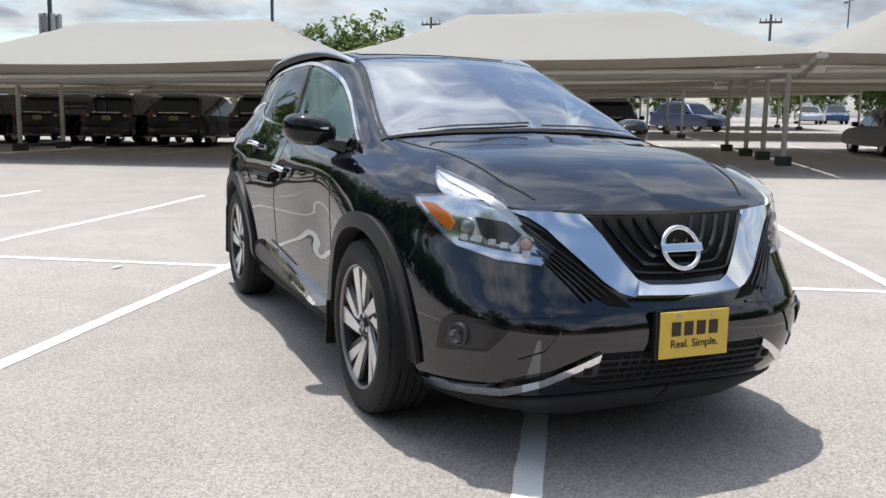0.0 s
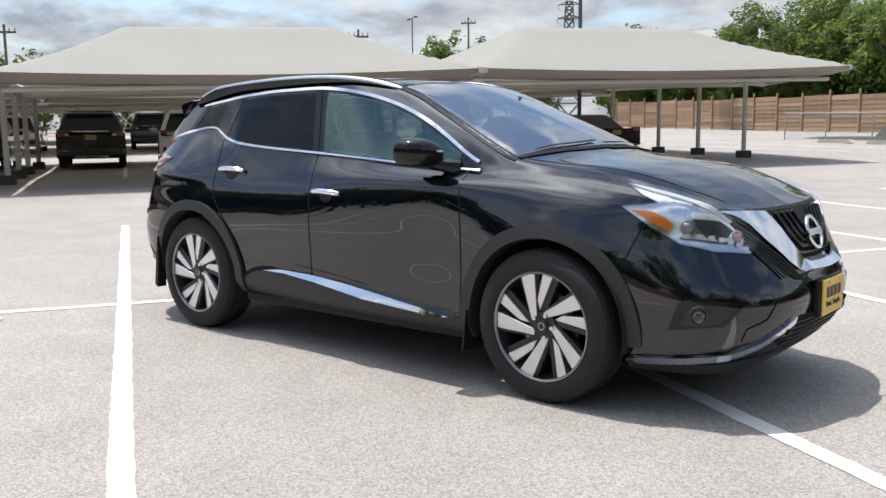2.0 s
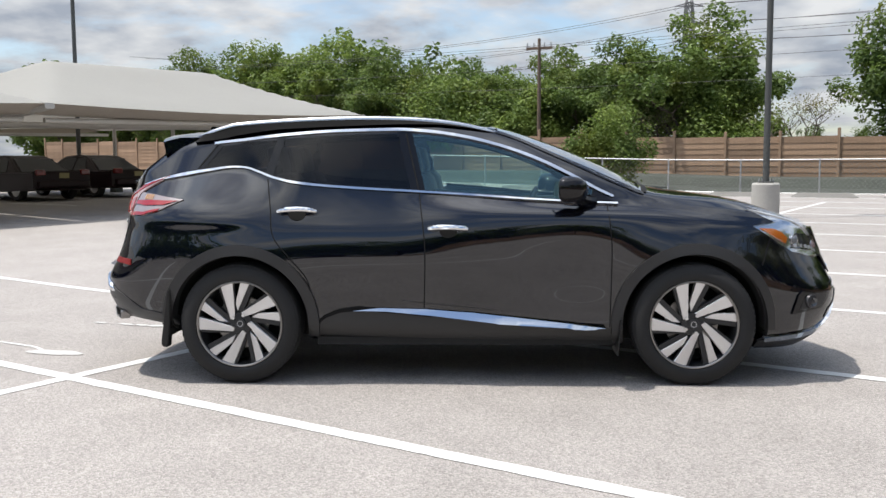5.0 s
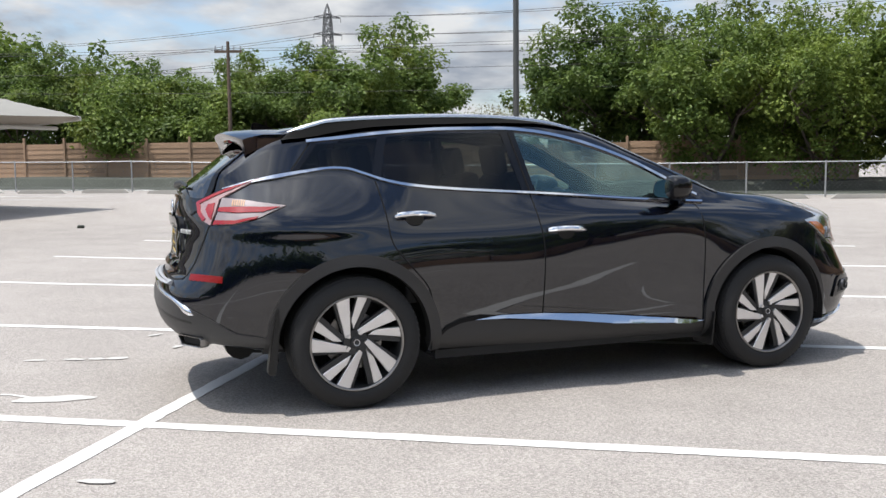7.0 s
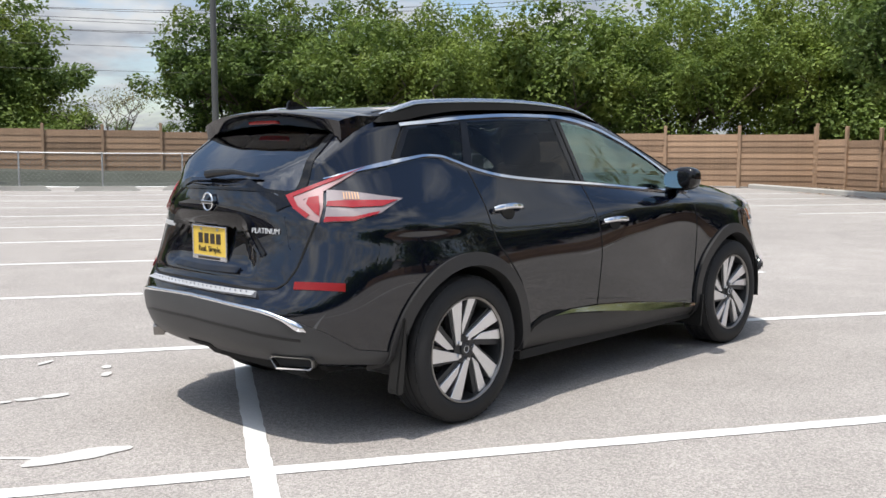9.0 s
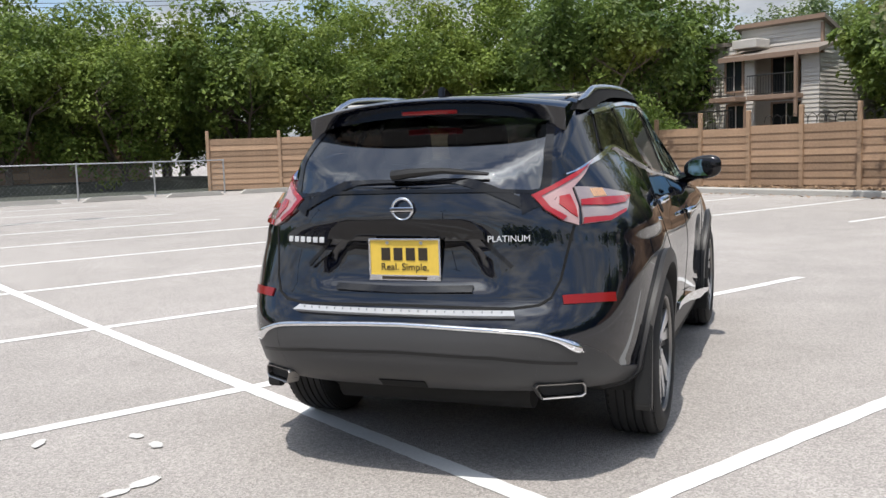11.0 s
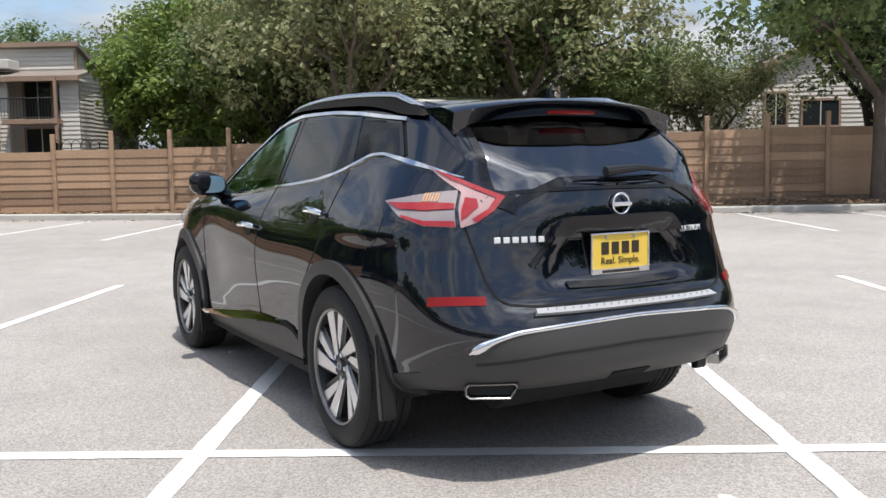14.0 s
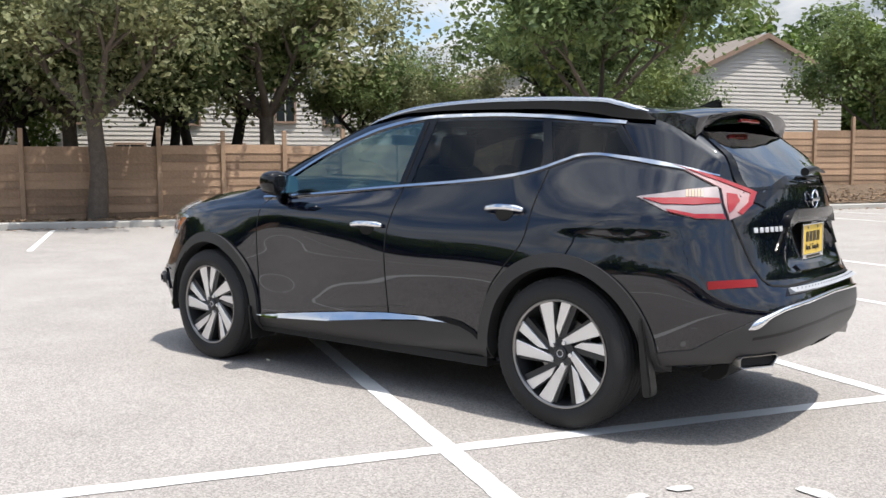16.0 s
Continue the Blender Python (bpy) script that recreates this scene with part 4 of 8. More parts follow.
patch("grille_surround", front([(-y, z) for y, z in VOUT + VIN]), FRONTW, 0.022, M_VCHROME, CAR, "broad chrome V-shaped grille surround", step=0.022, skirt=0.01)
patch("grille_lower_bar", front([(-0.225, 0.651), (0.0, 0.641), (0.225, 0.651), (0.196, 0.706), (0.16, 0.689), (0.0, 0.683), (-0.16, 0.689), (-0.196, 0.706)]), FRONTW, 0.026, M_VCHROME, CAR, "chrome base of the grille surround", step=0.02, skirt=0.01, cant=0.42)
SG = [(0.60, 0.935), (0.535, 0.845), (0.46, 0.755), (0.375, 0.665), (0.32, 0.632), (0.235, 0.622), (0.285, 0.662), (0.335, 0.705), (0.415, 0.795), (0.495, 0.880)]
for s in (1, -1):
    patch("side_grille", front([(s * y, z) for y, z in SG]), FRONTW, 0.005, M_GAP, CAR)
    for k in range(5):
        a, b = (0.565 - 0.012 * k, 0.905 - 0.030 * k), (0.30 + 0.026 * k, 0.668 - 0.006 * k)
        P = []
        for f in np.linspace(0, 1, 7):
            loc, nor = onto((2.4, s * (a[0] + (b[0] - a[0]) * f), a[1] + (b[1] - a[1]) * f), FRONTW)
            P.append(loc + nor * 0.010)
        part("grille_bar", tube(P, 0.005, 5), M_BLACK, CAR, "", True)
# badge: a plain ring with a bar
def badge(c, way, r, w):
    q = Vector(way).to_track_quat("Z", "Y").to_matrix().to_4x4()
    c = Vector(c)
    bm = bmesh.new()
    ring = [(Vector((r * math.cos(a), r * math.sin(a), 0))) for a in np.linspace(0, 2 * math.pi, 33)]
    add_tube(bm, ring, r * 0.14, 8, False)
    bmesh.ops.transform(bm, matrix=Matrix.Translation(c) @ q, verts=bm.verts)
    b0 = part("badge", bm, M_CHROME, CAR, "plain chrome ring badge", True, 60)
    side_ = Vector((0, 1, 0)) if abs(way[1]) < 0.5 else Vector((1, 0, 0))
    turn = Matrix((Vector(way).normalized(), Vector((0, 1, 0)), Vector(way).normalized().cross(Vector((0, 1, 0))))).transposed()
    bm = box(Vector(c) + Vector(way) * 0.004, (0.014, w, r * 0.42), turn, bevel=0.004)
    part("badge_bar", bm, M_CHROME, b0)


loc, nor = onto((2.4, 0, 0.812), FRONTW)
badge(loc + nor * 0.030, (nor.x, 0, nor.z), 0.078, 0.185)

HEAD = [(1.78, 0.84, 0.985), (1.85, 0.835, 0.945), (1.93, 0.82, 0.895), (2.08, 0.778, 0.826), (2.24, 0.682, 0.790), (2.345, 0.538, 0.772), (2.355, 0.49, 0.835), (2.26, 0.565, 0.908), (2.14, 0.60, 0.968), (1.96, 0.67, 1.028), (1.74, 0.725, 1.078), (1.84, 0.765, 1.035), (1.92, 0.765, 1.0), (1.88, 0.80, 0.995)]
HW = (-0.72, -0.60, -0.30)


def strip3(line, half):
    """A ribbon of even height round a line of (x, y, z) points."""
    up = [(x, y, z + half) for x, y, z in line]
    return up + [(x - 0.3 * half, y + 0.3 * half, z - half) for x, y, z in line[::-1]]


def lamp_front(s):
    fl = lambda L: [(x - 0.07 * min(1.0, max(0.0, (x - 1.95) / 0.35)), s * y * 0.965, z - 0.012) for x, y, z in L]
    w = (HW[0], HW[1] * s, HW[2])
    fp = lambda L: [(x, s * y, z) for x, y, z in L]
    base = patch("headlamp", fl(HEAD), w, 0.003, M_LAMPIN, CAR, "wedge-shaped headlamp with clear cover", step=0.025)
    patch("smoked_bezel", fp([(2.119, 0.728, 0.940), (2.20, 0.637, 0.924), (2.252, 0.600, 0.882), (2.238, 0.634, 0.848), (2.187, 0.695, 0.848), (2.150, 0.720, 0.884)]), w, 0.007, M_LAMPDK, base, "smoked grey lamp bezel", step=0.02)
    patch("amber_lens", fl([(1.82, 0.832, 0.970), (1.93, 0.818, 0.920), (2.015, 0.79, 0.880), (2.03, 0.777, 0.911), (1.985, 0.790, 0.944), (1.912, 0.806, 0.968)]), w, 0.010, M_AMBER, base, "amber side lamp", step=0.02)
    for k in range(6):
        f = k / 5
        loc, nor = onto(fl([(2.10 + 0.215 * f, 0.755 - 0.165 * f - 0.02 * math.sin(math.pi * f), 0.862 - 0.046 * f)])[0], w)
        q = nor.to_track_quat("X", "Z").to_matrix()
        part("light_cell", box(loc + nor * 0.012, (0.008, 0.030, 0.022), q, 0.003), M_WHITEL, base, "bright white lamp cell")
    patch("cell_shelf", fp([(2.10, 0.79, 0.868), (2.20, 0.69, 0.842), (2.30, 0.585, 0.826), (2.335, 0.545, 0.822), (2.335, 0.545, 0.812), (2.20, 0.69, 0.830), (2.10, 0.79, 0.856)]), w, 0.012, M_LAMPMID, base, "", step=0.02)
    patch("brow", fl([(1.745, 0.727, 1.074), (1.96, 0.672, 1.024), (2.14, 0.602, 0.964), (2.255, 0.568, 0.908), (2.235, 0.585, 0.905), (2.12, 0.625, 0.955), (1.96, 0.69, 1.008), (1.85, 0.72, 1.035)]), w, 0.010, M_WHITEL, base, "bright inner brow", step=0.02)
    for c, r, m in (((2.112, 0.757, 0.905), 0.028, M_PROJ), ((2.268, 0.596, 0.853), 0.026, M_PINKL)):
        loc, nor = onto(fp([c])[0], w)
        bm = bmesh.new()
        bmesh.ops.create_uvsphere(bm, u_segments=18, v_segments=12, radius=r)
        bmesh.ops.translate(bm, vec=loc + nor * 0.002, verts=bm.verts)
        part("projector", bm, m, base, "", True)
        q = nor.to_track_quat("Z", "Y").to_matrix().to_4x4()
        bm = bmesh.new()
        add_tube(bm, [Vector((r * 1.2 * math.cos(a), r * 1.2 * math.sin(a), 0)) for a in np.linspace(0, 2 * math.pi, 21)], r * 0.10, 6, False)
        bmesh.ops.transform(bm, matrix=Matrix.Translation(loc + nor * 0.010) @ q, verts=bm.verts)
        part("projector_ring", bm, M_CHROME, base, "", True)
    patch("cover", fl(HEAD), w, 0.026, M_CLEAR, base, "clear cover", step=0.03, skirt=-0.004)
    # fog lamp in its recess
    fl = lambda L: [(x - 0.02, s * y, z) for x, y, z in L]
    fw = (-0.75, -0.66 * s, 0)
    FOG = [(2.070, 0.850, 0.430), (2.076, 0.843, 0.48), (2.089, 0.828, 0.546), (2.112, 0.802, 0.573), (2.19, 0.713, 0.570), (2.275, 0.618, 0.553), (2.247, 0.648, 0.504), (2.214, 0.685, 0.457), (2.146, 0.763, 0.447)]
    patch("fog_surround", fp(FOG), fw, 0.012, M_PIANO, CAR, "gloss black rim round the fog lamp", step=0.025, skirt=0.012)
    patch("fog_recess", fp([(2.100, 0.815, 0.460), (2.112, 0.802, 0.522), (2.135, 0.776, 0.546), (2.19, 0.713, 0.550), (2.245, 0.652, 0.538), (2.205, 0.697, 0.470), (2.15, 0.758, 0.462)]), fw, 0.015, M_CLAD, CAR, "dark fog lamp recess", step=0.025)
    patch("bumper_crease", fp(strip3([(2.275, 0.618, 0.556), (2.335, 0.549, 0.556), (2.372, 0.508, 0.562), (2.390, 0.486, 0.551), (2.370, 0.508, 0.51), (2.353, 0.528, 0.472), (2.288, 0.602, 0.432), (2.278, 0.612, 0.385)], 0.005)), fw, 0.006, M_PAINT, CAR, "", step=0.03, skirt=0.004)
    patch("bumper_crease", fp(strip3([(2.06, 0.86, 0.580), (2.092, 0.825, 0.586), (2.19, 0.713, 0.583), (2.393, 0.482, 0.600), (2.45, 0.30, 0.612)], 0.005)), fw, 0.006, M_PAINT, CAR, "", step=0.03, skirt=0.004)
    loc, nor = onto((2.144, s * 0.766, 0.506), fw)
    q = nor.to_track_quat("Z", "Y").to_matrix().to_4x4()
    bm = lathe([(0.0, 0.034), (0.018, 0.032), (0.030, 0.026), (0.035, 0.030), (0.041, 0.028), (0.045, 0.010)], 26, "z")
    bmesh.ops.transform(bm, matrix=Matrix.Translation(loc) @ q, verts=bm.verts)
    fo = part("fog_lamp", bm, M_LAMPDK, CAR, "round fog lamp in its black recess", True)
    bm = lathe([(0.0, 0.0), (0.012, 0.001), (0.024, 0.006), (0.027, 0.010)], 22, "z")
    bmesh.ops.transform(bm, matrix=Matrix.Translation(loc + nor * 0.030) @ q, verts=bm.verts)
    part("fog_reflector", bm, M_LAMPMID, fo, "bright round reflector", True)
    patch("bumper_moulding", fl([(1.86, 0.82, 0.290), (2.07, 0.74, 0.304), (2.23, 0.62, 0.322), (2.33, 0.52, 0.368), (2.43, 0.34, 0.470), (2.43, 0.35, 0.440), (2.33, 0.515, 0.340), (2.22, 0.61, 0.290), (2.05, 0.725, 0.272), (1.88, 0.80, 0.262)]), (-0.8, -0.6 * s, 0), 0.016, M_CHROME, CAR, "chrome lower bumper strip", step=0.022, skirt=0.01)
    patch("front_apron", fl([(1.84, 0.82, 0.268), (2.05, 0.735, 0.268), (2.22, 0.60, 0.270), (2.33, 0.36, 0.285), (2.36, 0.0, 0.29), (2.24, 0.0, 0.180), (2.18, 0.36, 0.180), (2.03, 0.62, 0.183), (1.84, 0.74, 0.195)]), (-0.8, -0.6 * s, 0.12), 0.010, M_CLAD, CAR, "dark grey bumper apron", step=0.035)


both_sides(lamp_front)
patch("lower_intake", front([(-0.44, 0.355), (-0.37, 0.462), (0.37, 0.462), (0.44, 0.355), (0.36, 0.315), (-0.36, 0.315)]), FRONTW, 0.005, M_GAP, CAR, "black lower intake")
for k in range(5):
    z = 0.335 + 0.026 * k
    P = []
    for y in np.linspace(-0.37, 0.37, 13):
        loc, nor = onto((2.4, y, z), FRONTW)
        P.append(loc + nor * 0.010)
    part("intake_bar", tube(P, 0.005, 5), M_BLACK, CAR, "", True)
for k in range(15):
    y = -0.28 + 0.04 * k
    P = []
    for z in (0.325, 0.37, 0.41, 0.452):
        loc, nor = onto((2.4, y, z), FRONTW)
        P.append(loc + nor * 0.009)
    part("intake_upright", tube(P, 0.004, 4), M_BLACK, CAR, "", True)
for s in (1, -1):
    loc, nor = onto((2.4, s * 0.40, 0.405), FRONTW)
    hk = part("tow_point", box(loc + nor * 0.004, (0.02, 0.085, 0.06), nor.to_track_quat("X", "Z").to_matrix(), 0.006), M_CLAD, CAR, "black towing point bracket")
    part("tow_socket", box(loc + nor * 0.016, (0.012, 0.03, 0.028), nor.to_track_quat("X", "Z").to_matrix(), 0.003), M_GAP, hk)


def lettering(text, size, m, parent, material, name="lettering", label="", depth=0.002):
    cu = bpy.data.curves.new("text", "FONT")
    cu.body, cu.size, cu.extrude, cu.align_x, cu.align_y = text, size, depth, "CENTER", "CENTER"
    tmp = bpy.data.objects.new("text", cu)
    scene.collection.objects.link(tmp)
    dg = bpy.context.evaluated_depsgraph_get()
    me = bpy.data.meshes.new_from_object(tmp.evaluated_get(dg))
    bpy.data.objects.remove(tmp)
    bpy.data.curves.remove(cu)
    me.name = name
    me.materials.clear(); me.materials.append(material)
    ob = new(name, me)
    ob.parent = parent
    ob.matrix_basis = m
    return tagged(ob, label=label) if label else ob


def plate(m, framed):
    """A yellow dealer plate, 305 by 152 mm; its brand line is four plain blocks."""
    bm = box((0, 0, 0), (0.305, 0.172 if framed else 0.172, 0.008), bevel=0.003)
    bmesh.ops.transform(bm, matrix=m, verts=bm.verts)
    p = part("dealer_plate", bm, M_PLATE, CAR, "yellow dealer plate with dark lettering")
    for k in range(4):
        bm = box((-0.083 + k * 0.055, 0.022, 0.005), (0.040, 0.052, 0.003), bevel=0.001)
        bmesh.ops.transform(bm, matrix=m, verts=bm.verts)
        part("brand_block", bm, M_INK, p)
    o = lettering("Real. Simple.", 0.042, m @ Matrix.Translation((0.0, -0.034 if not framed else -0.032, 0.0045)), p, M_INK, "slogan")
    for s in (-1, 1):
        bm = tube([(s * 0.075, 0.068, 0.003), (s * 0.075, 0.068, 0.008)], 0.007, 10)
        bmesh.ops.transform(bm, matrix=m, verts=bm.verts)
        part("screw", bm, M_STEELG, p)
    if framed:
        for c, sz in (((0, 0.083, 0.004), (0.318, 0.008, 0.010)), ((0, -0.076, 0.004), (0.318, 0.024, 0.010)), ((-0.155, 0.0, 0.004), (0.008, 0.16, 0.010)), ((0.155, 0.0, 0.004), (0.008, 0.16, 0.010))):
            bm = box(c, sz, bevel=0.002)
            bmesh.ops.transform(bm, matrix=m, verts=bm.verts)
            part("plate_frame", bm, M_SATIN, p, "silver plate frame")
        bm = box((0, -0.076, 0.010), (0.20, 0.012, 0.002))
        bmesh.ops.transform(bm, matrix=m, verts=bm.verts)
        part("frame_writing", bm, M_INK, p)
    return p


loc, nor = onto((2.5, 0, 0.520), FRONTW)
part("plate_bracket", box((loc.x + 0.008, 0, 0.523), (0.03, 0.325, 0.18), bevel=0.006), M_BLACK, CAR)
plate(Matrix.Translation((loc.x + 0.030, 0, 0.523)) @ Matrix(((0, 0, 1, 0), (1, 0, 0, 0), (0, 1, 0, 0), (0, 0, 0, 1))), False)

# ---- the car: rear ----
def rear_lamp(s):
    fl = lambda L: [(x + 0.062 * min(1.0, max(0.0, (-1.8 - x) / 0.4)), s * y * 0.945, z + 0.006) for x, y, z in L]
    w = (0.66, -0.70 * s, -0.18)
    OUTER = [(-1.79, 0.89, 1.152), (-1.94, 0.875, 1.172), (-2.10, 0.82, 1.196), (-2.205, 0.745, 1.205), (-2.215, 0.76, 1.12), (-2.235, 0.765, 1.050), (-2.12, 0.86, 1.055), (-1.96, 0.90, 1.088)]
    a = patch("tail_lamp", fl(OUTER), w, 0.008, M_PINKW, CAR, "wrap-round tail lamp in red, clear and amber", step=0.025)
    patch("red_lens", fl([(-1.83, 0.892, 1.143), (-1.95, 0.88, 1.146), (-2.205, 0.755, 1.146), (-2.212, 0.757, 1.124), (-2.10, 0.84, 1.116), (-1.95, 0.90, 1.120)]), w, 0.014, M_RED, a, "red lens", step=0.025)
    patch("red_lens", fl([(-1.97, 0.90, 1.096), (-2.12, 0.86, 1.076), (-2.225, 0.765, 1.075), (-2.235, 0.765, 1.052), (-2.12, 0.86, 1.057), (-1.98, 0.895, 1.083)]), w, 0.013, M_RED, a, "", step=0.025)
    for k in range(6):
        f = k / 6
        x0 = -2.07 - 0.075 * f
        patch("optic_rib", fl([(x0, 0.835 - 0.045 * f, 1.190), (x0 - 0.006, 0.832 - 0.045 * f, 1.191), (x0 - 0.006, 0.845 - 0.05 * f, 1.156), (x0, 0.848 - 0.05 * f, 1.156)]), w, 0.012, M_RIBAMB, a)
    INNER = [(-1.985, 0.795, 1.312), (-2.05, 0.775, 1.290), (-2.15, 0.715, 1.250), (-2.245, 0.625, 1.200), (-2.295, 0.555, 1.168), (-2.30, 0.62, 1.112), (-2.275, 0.685, 1.068), (-2.245, 0.745, 1.048), (-2.222, 0.745, 1.12), (-2.215, 0.735, 1.195), (-2.13, 0.775, 1.245)]
    b = patch("tail_lamp_inner", fl(INNER), w, 0.010, M_PINKL, CAR, "red boomerang lamp on the tailgate", step=0.022)
    patch("red_lens", fl([(-1.985, 0.795, 1.312), (-2.05, 0.775, 1.290), (-2.15, 0.715, 1.250), (-2.245, 0.625, 1.200), (-2.295, 0.555, 1.168), (-2.30, 0.62, 1.112), (-2.275, 0.685, 1.068), (-2.262, 0.698, 1.082), (-2.284, 0.636, 1.120), (-2.278, 0.592, 1.163), (-2.228, 0.652, 1.193), (-2.138, 0.738, 1.243)]), w, 0.015, M_RED, b, "red lens", step=0.02)
    patch("red_core", fl([(-2.225, 0.715, 1.170), (-2.245, 0.665, 1.160), (-2.258, 0.665, 1.13), (-2.245, 0.715, 1.09), (-2.235, 0.735, 1.075), (-2.232, 0.735, 1.12)]), w, 0.014, M_RED, b, "", step=0.02)
    patch("reflector_strip", [(x, s * y, z) for x, y, z in ((-2.125, 0.82, 0.778), (-2.275, 0.64, 0.782), (-2.28, 0.64, 0.746), (-2.125, 0.82, 0.740))], w, 0.006, M_REFLEX, CAR, "red bumper reflector", step=0.03)
    # lower bumper corner and flap
    fl = lambda L: [(x, s * y, z) for x, y, z in L]
    patch("bumper_corner", fl([(-1.875, 0.90, 0.365), (-1.875, 0.90, 0.425), (-1.98, 0.89, 0.445), (-2.09, 0.86, 0.462), (-2.23, 0.81, 0.548), (-2.33, 0.72, 0.608), (-2.40, 0.60, 0.64), (-2.40, 0.58, 0.405), (-2.26, 0.74, 0.402), (-2.1, 0.83, 0.390)]), (0.72, -0.69 * s, 0), 0.006, M_CLADR, CAR, "dark grey lower rear bumper", step=0.035)
    P = []
    for y, z in ((0.0, 0.672), (0.16, 0.669), (0.32, 0.663), (0.46, 0.655), (0.56, 0.644), (0.64, 0.627), (0.70, 0.606), (0.745, 0.583), (0.785, 0.560)):
        loc, nor = onto((-2.4, s * y, z), (0.9, -0.42 * s, 0) if y > 0.6 else REARW)
        P.append(tuple(loc + nor * 0.002))
    P = spline_pts(P, 5)
    rad = [0.0115 + 0.011 * math.exp(-((k / (len(P) - 1) - 0.84) / 0.12) ** 2) for k in range(len(P))]
    rad[-1], rad[-2], rad[-3] = 0.002, 0.006, 0.009
    part("bumper_chrome", tube(P, rad, 10), M_CHROME, CAR, "thin chrome bumper line", True, 60)
    bm = prism([(-1.845, 0.60), (-1.862, 0.60), (-1.888, 0.44), (-1.915, 0.26), (-1.910, 0.235), (-1.872, 0.230), (-1.860, 0.33), (-1.848, 0.46)], s * 0.865, s * 0.936, "xz")
    bmesh.ops.recalc_face_normals(bm, faces=bm.faces)
    bmesh.ops.bevel(bm, geom=list(bm.edges), offset=0.006, segments=2, affect="EDGES")
    part("mud_flap", bm, M_BLACK, CAR, "black mud flap")
    bm = box((0, 0, 0), (0.012, 0.20, 0.22), bevel=0.004)
    bmesh.ops.transform(bm, matrix=pose(0.955, s * 0.85, 0.30, 0, 6, 0), verts=bm.verts)
    part("mud_flap", bm, M_BLACK, CAR, "black mud flap")
    # tail pipe finisher
    out = [(-0.108, 0.018), (-0.096, 0.030), (0.098, 0.034), (0.108, 0.022), (0.078, -0.030), (-0.092, -0.030), (-0.108, -0.018)]
    inn = [(y * 0.915, z * 0.77) for y, z in out]
    bm = bmesh.new()
    rings = []
    for L, x in ((out, 0.05), (out, 0.0), ([(y * 0.96, z * 0.94) for y, z in out], -0.008), (inn, -0.004), (inn, 0.05)):
        rings.append([bm.verts.new((x, -s * y, z)) for y, z in L])
    for r0, r1 in zip(rings, rings[1:]):
        for k in range(len(out)):
            bm.faces.new((r0[k], r0[(k + 1) % len(out)], r1[(k + 1) % len(out)], r1[k]))
    bmesh.ops.recalc_face_normals(bm, faces=bm.faces)
    loc, nor = onto((-2.4, s * 0.635, 0.432), REARW)
    turn = -math.degrees(math.atan2(nor.y, -nor.x))
    bmesh.ops.transform(bm, matrix=pose(loc.x - 0.012, loc.y, 0.405, 0, 0, turn), verts=bm.verts)
    pp = part("tail_pipe", bm, M_DISC, CAR, "chrome trapezoid tail pipe finisher", True, 30)
    bm = prism(inn, 0, 0.10, "yz")
    bmesh.ops.transform(bm, matrix=pose(loc.x + 0.004, loc.y, 0.410, 0, 0, turn), verts=bm.verts)
    part("pipe_inside", bm, M_UNDER, pp)


both_sides(rear_lamp)


def rear(poly):
    return [(-2.4, y, z) for y, z in poly]


patch("lower_bumper", rear([(-0.62, 0.402), (-0.62, 0.632), (-0.46, 0.650), (-0.2, 0.664), (0.2, 0.664), (0.46, 0.650), (0.62, 0.632), (0.62, 0.402)]), REARW, 0.0055, M_CLADR, CAR, "dark grey lower rear bumper")
patch("bumper_groove", rear(strip([(-0.70, 0.520), (-0.4, 0.555), (0, 0.565), (0.4, 0.555), (0.70, 0.520)], 0.006)), REARW, 0.0075, M_BLACK, CAR)
patch("tow_cover", rear([(-0.10, 0.41), (-0.10, 0.44), (0.10, 0.44), (0.10, 0.41)]), REARW, 0.009, M_GAP, CAR)
st = patch("step_plate", rear([(-0.48, 0.704), (-0.47, 0.730), (0.47, 0.730), (0.48, 0.704)]), REARW, 0.008, M_STEP, CAR, "bright ribbed bumper step plate", cant=0.9)
for k in range(24):
    y = -0.43 + 0.86 * k / 23
    loc, nor = onto((-2.4, y, 0.717), REARW)
    part("step_rib", box(loc + nor * 0.020, (0.004, 0.006, 0.016)), M_STEP, st)
gate = [(0.675, 1.05), (0.655, 0.95), (0.635, 0.84), (0.605, 0.775), (0.56, 0.748), (0.46, 0.738), (0.2, 0.742), (0.0, 0.744)]
patch("tailgate_lip", rear(strip([(0.43, 0.885), (0.36, 0.95), (0.305, 1.015), (0.25, 1.052), (0.12, 1.066), (0.0, 1.068), (-0.12, 1.066), (-0.25, 1.052), (-0.305, 1.015), (-0.36, 0.95), (-0.43, 0.885)], [0.004, 0.009, 0.012, 0.014, 0.014, 0.014, 0.014, 0.014, 0.012, 0.009, 0.004])), REARW, 0.011, M_PAINT, CAR, "", step=0.03)
for s in (1, -1):
    patch("tailgate_gap", rear([(s * y, z) for y, z in strip(gate, 0.0045)]), REARW, 0.002, M_GAP, CAR)
    patch("tailgate_crease", rear([(s * y, z) for y, z in strip([(0.345, 1.0), (0.39, 0.95), (0.45, 0.895)], 0.008)]), REARW, 0.008, M_PIANO, CAR)
    patch("tailgate_crease", rear([(s * y, z) for y, z in strip([(0.60, 1.155), (0.50, 1.185), (0.36, 1.196), (0.0, 1.20)], 0.007)]), REARW, 0.010, M_PIANO, CAR)
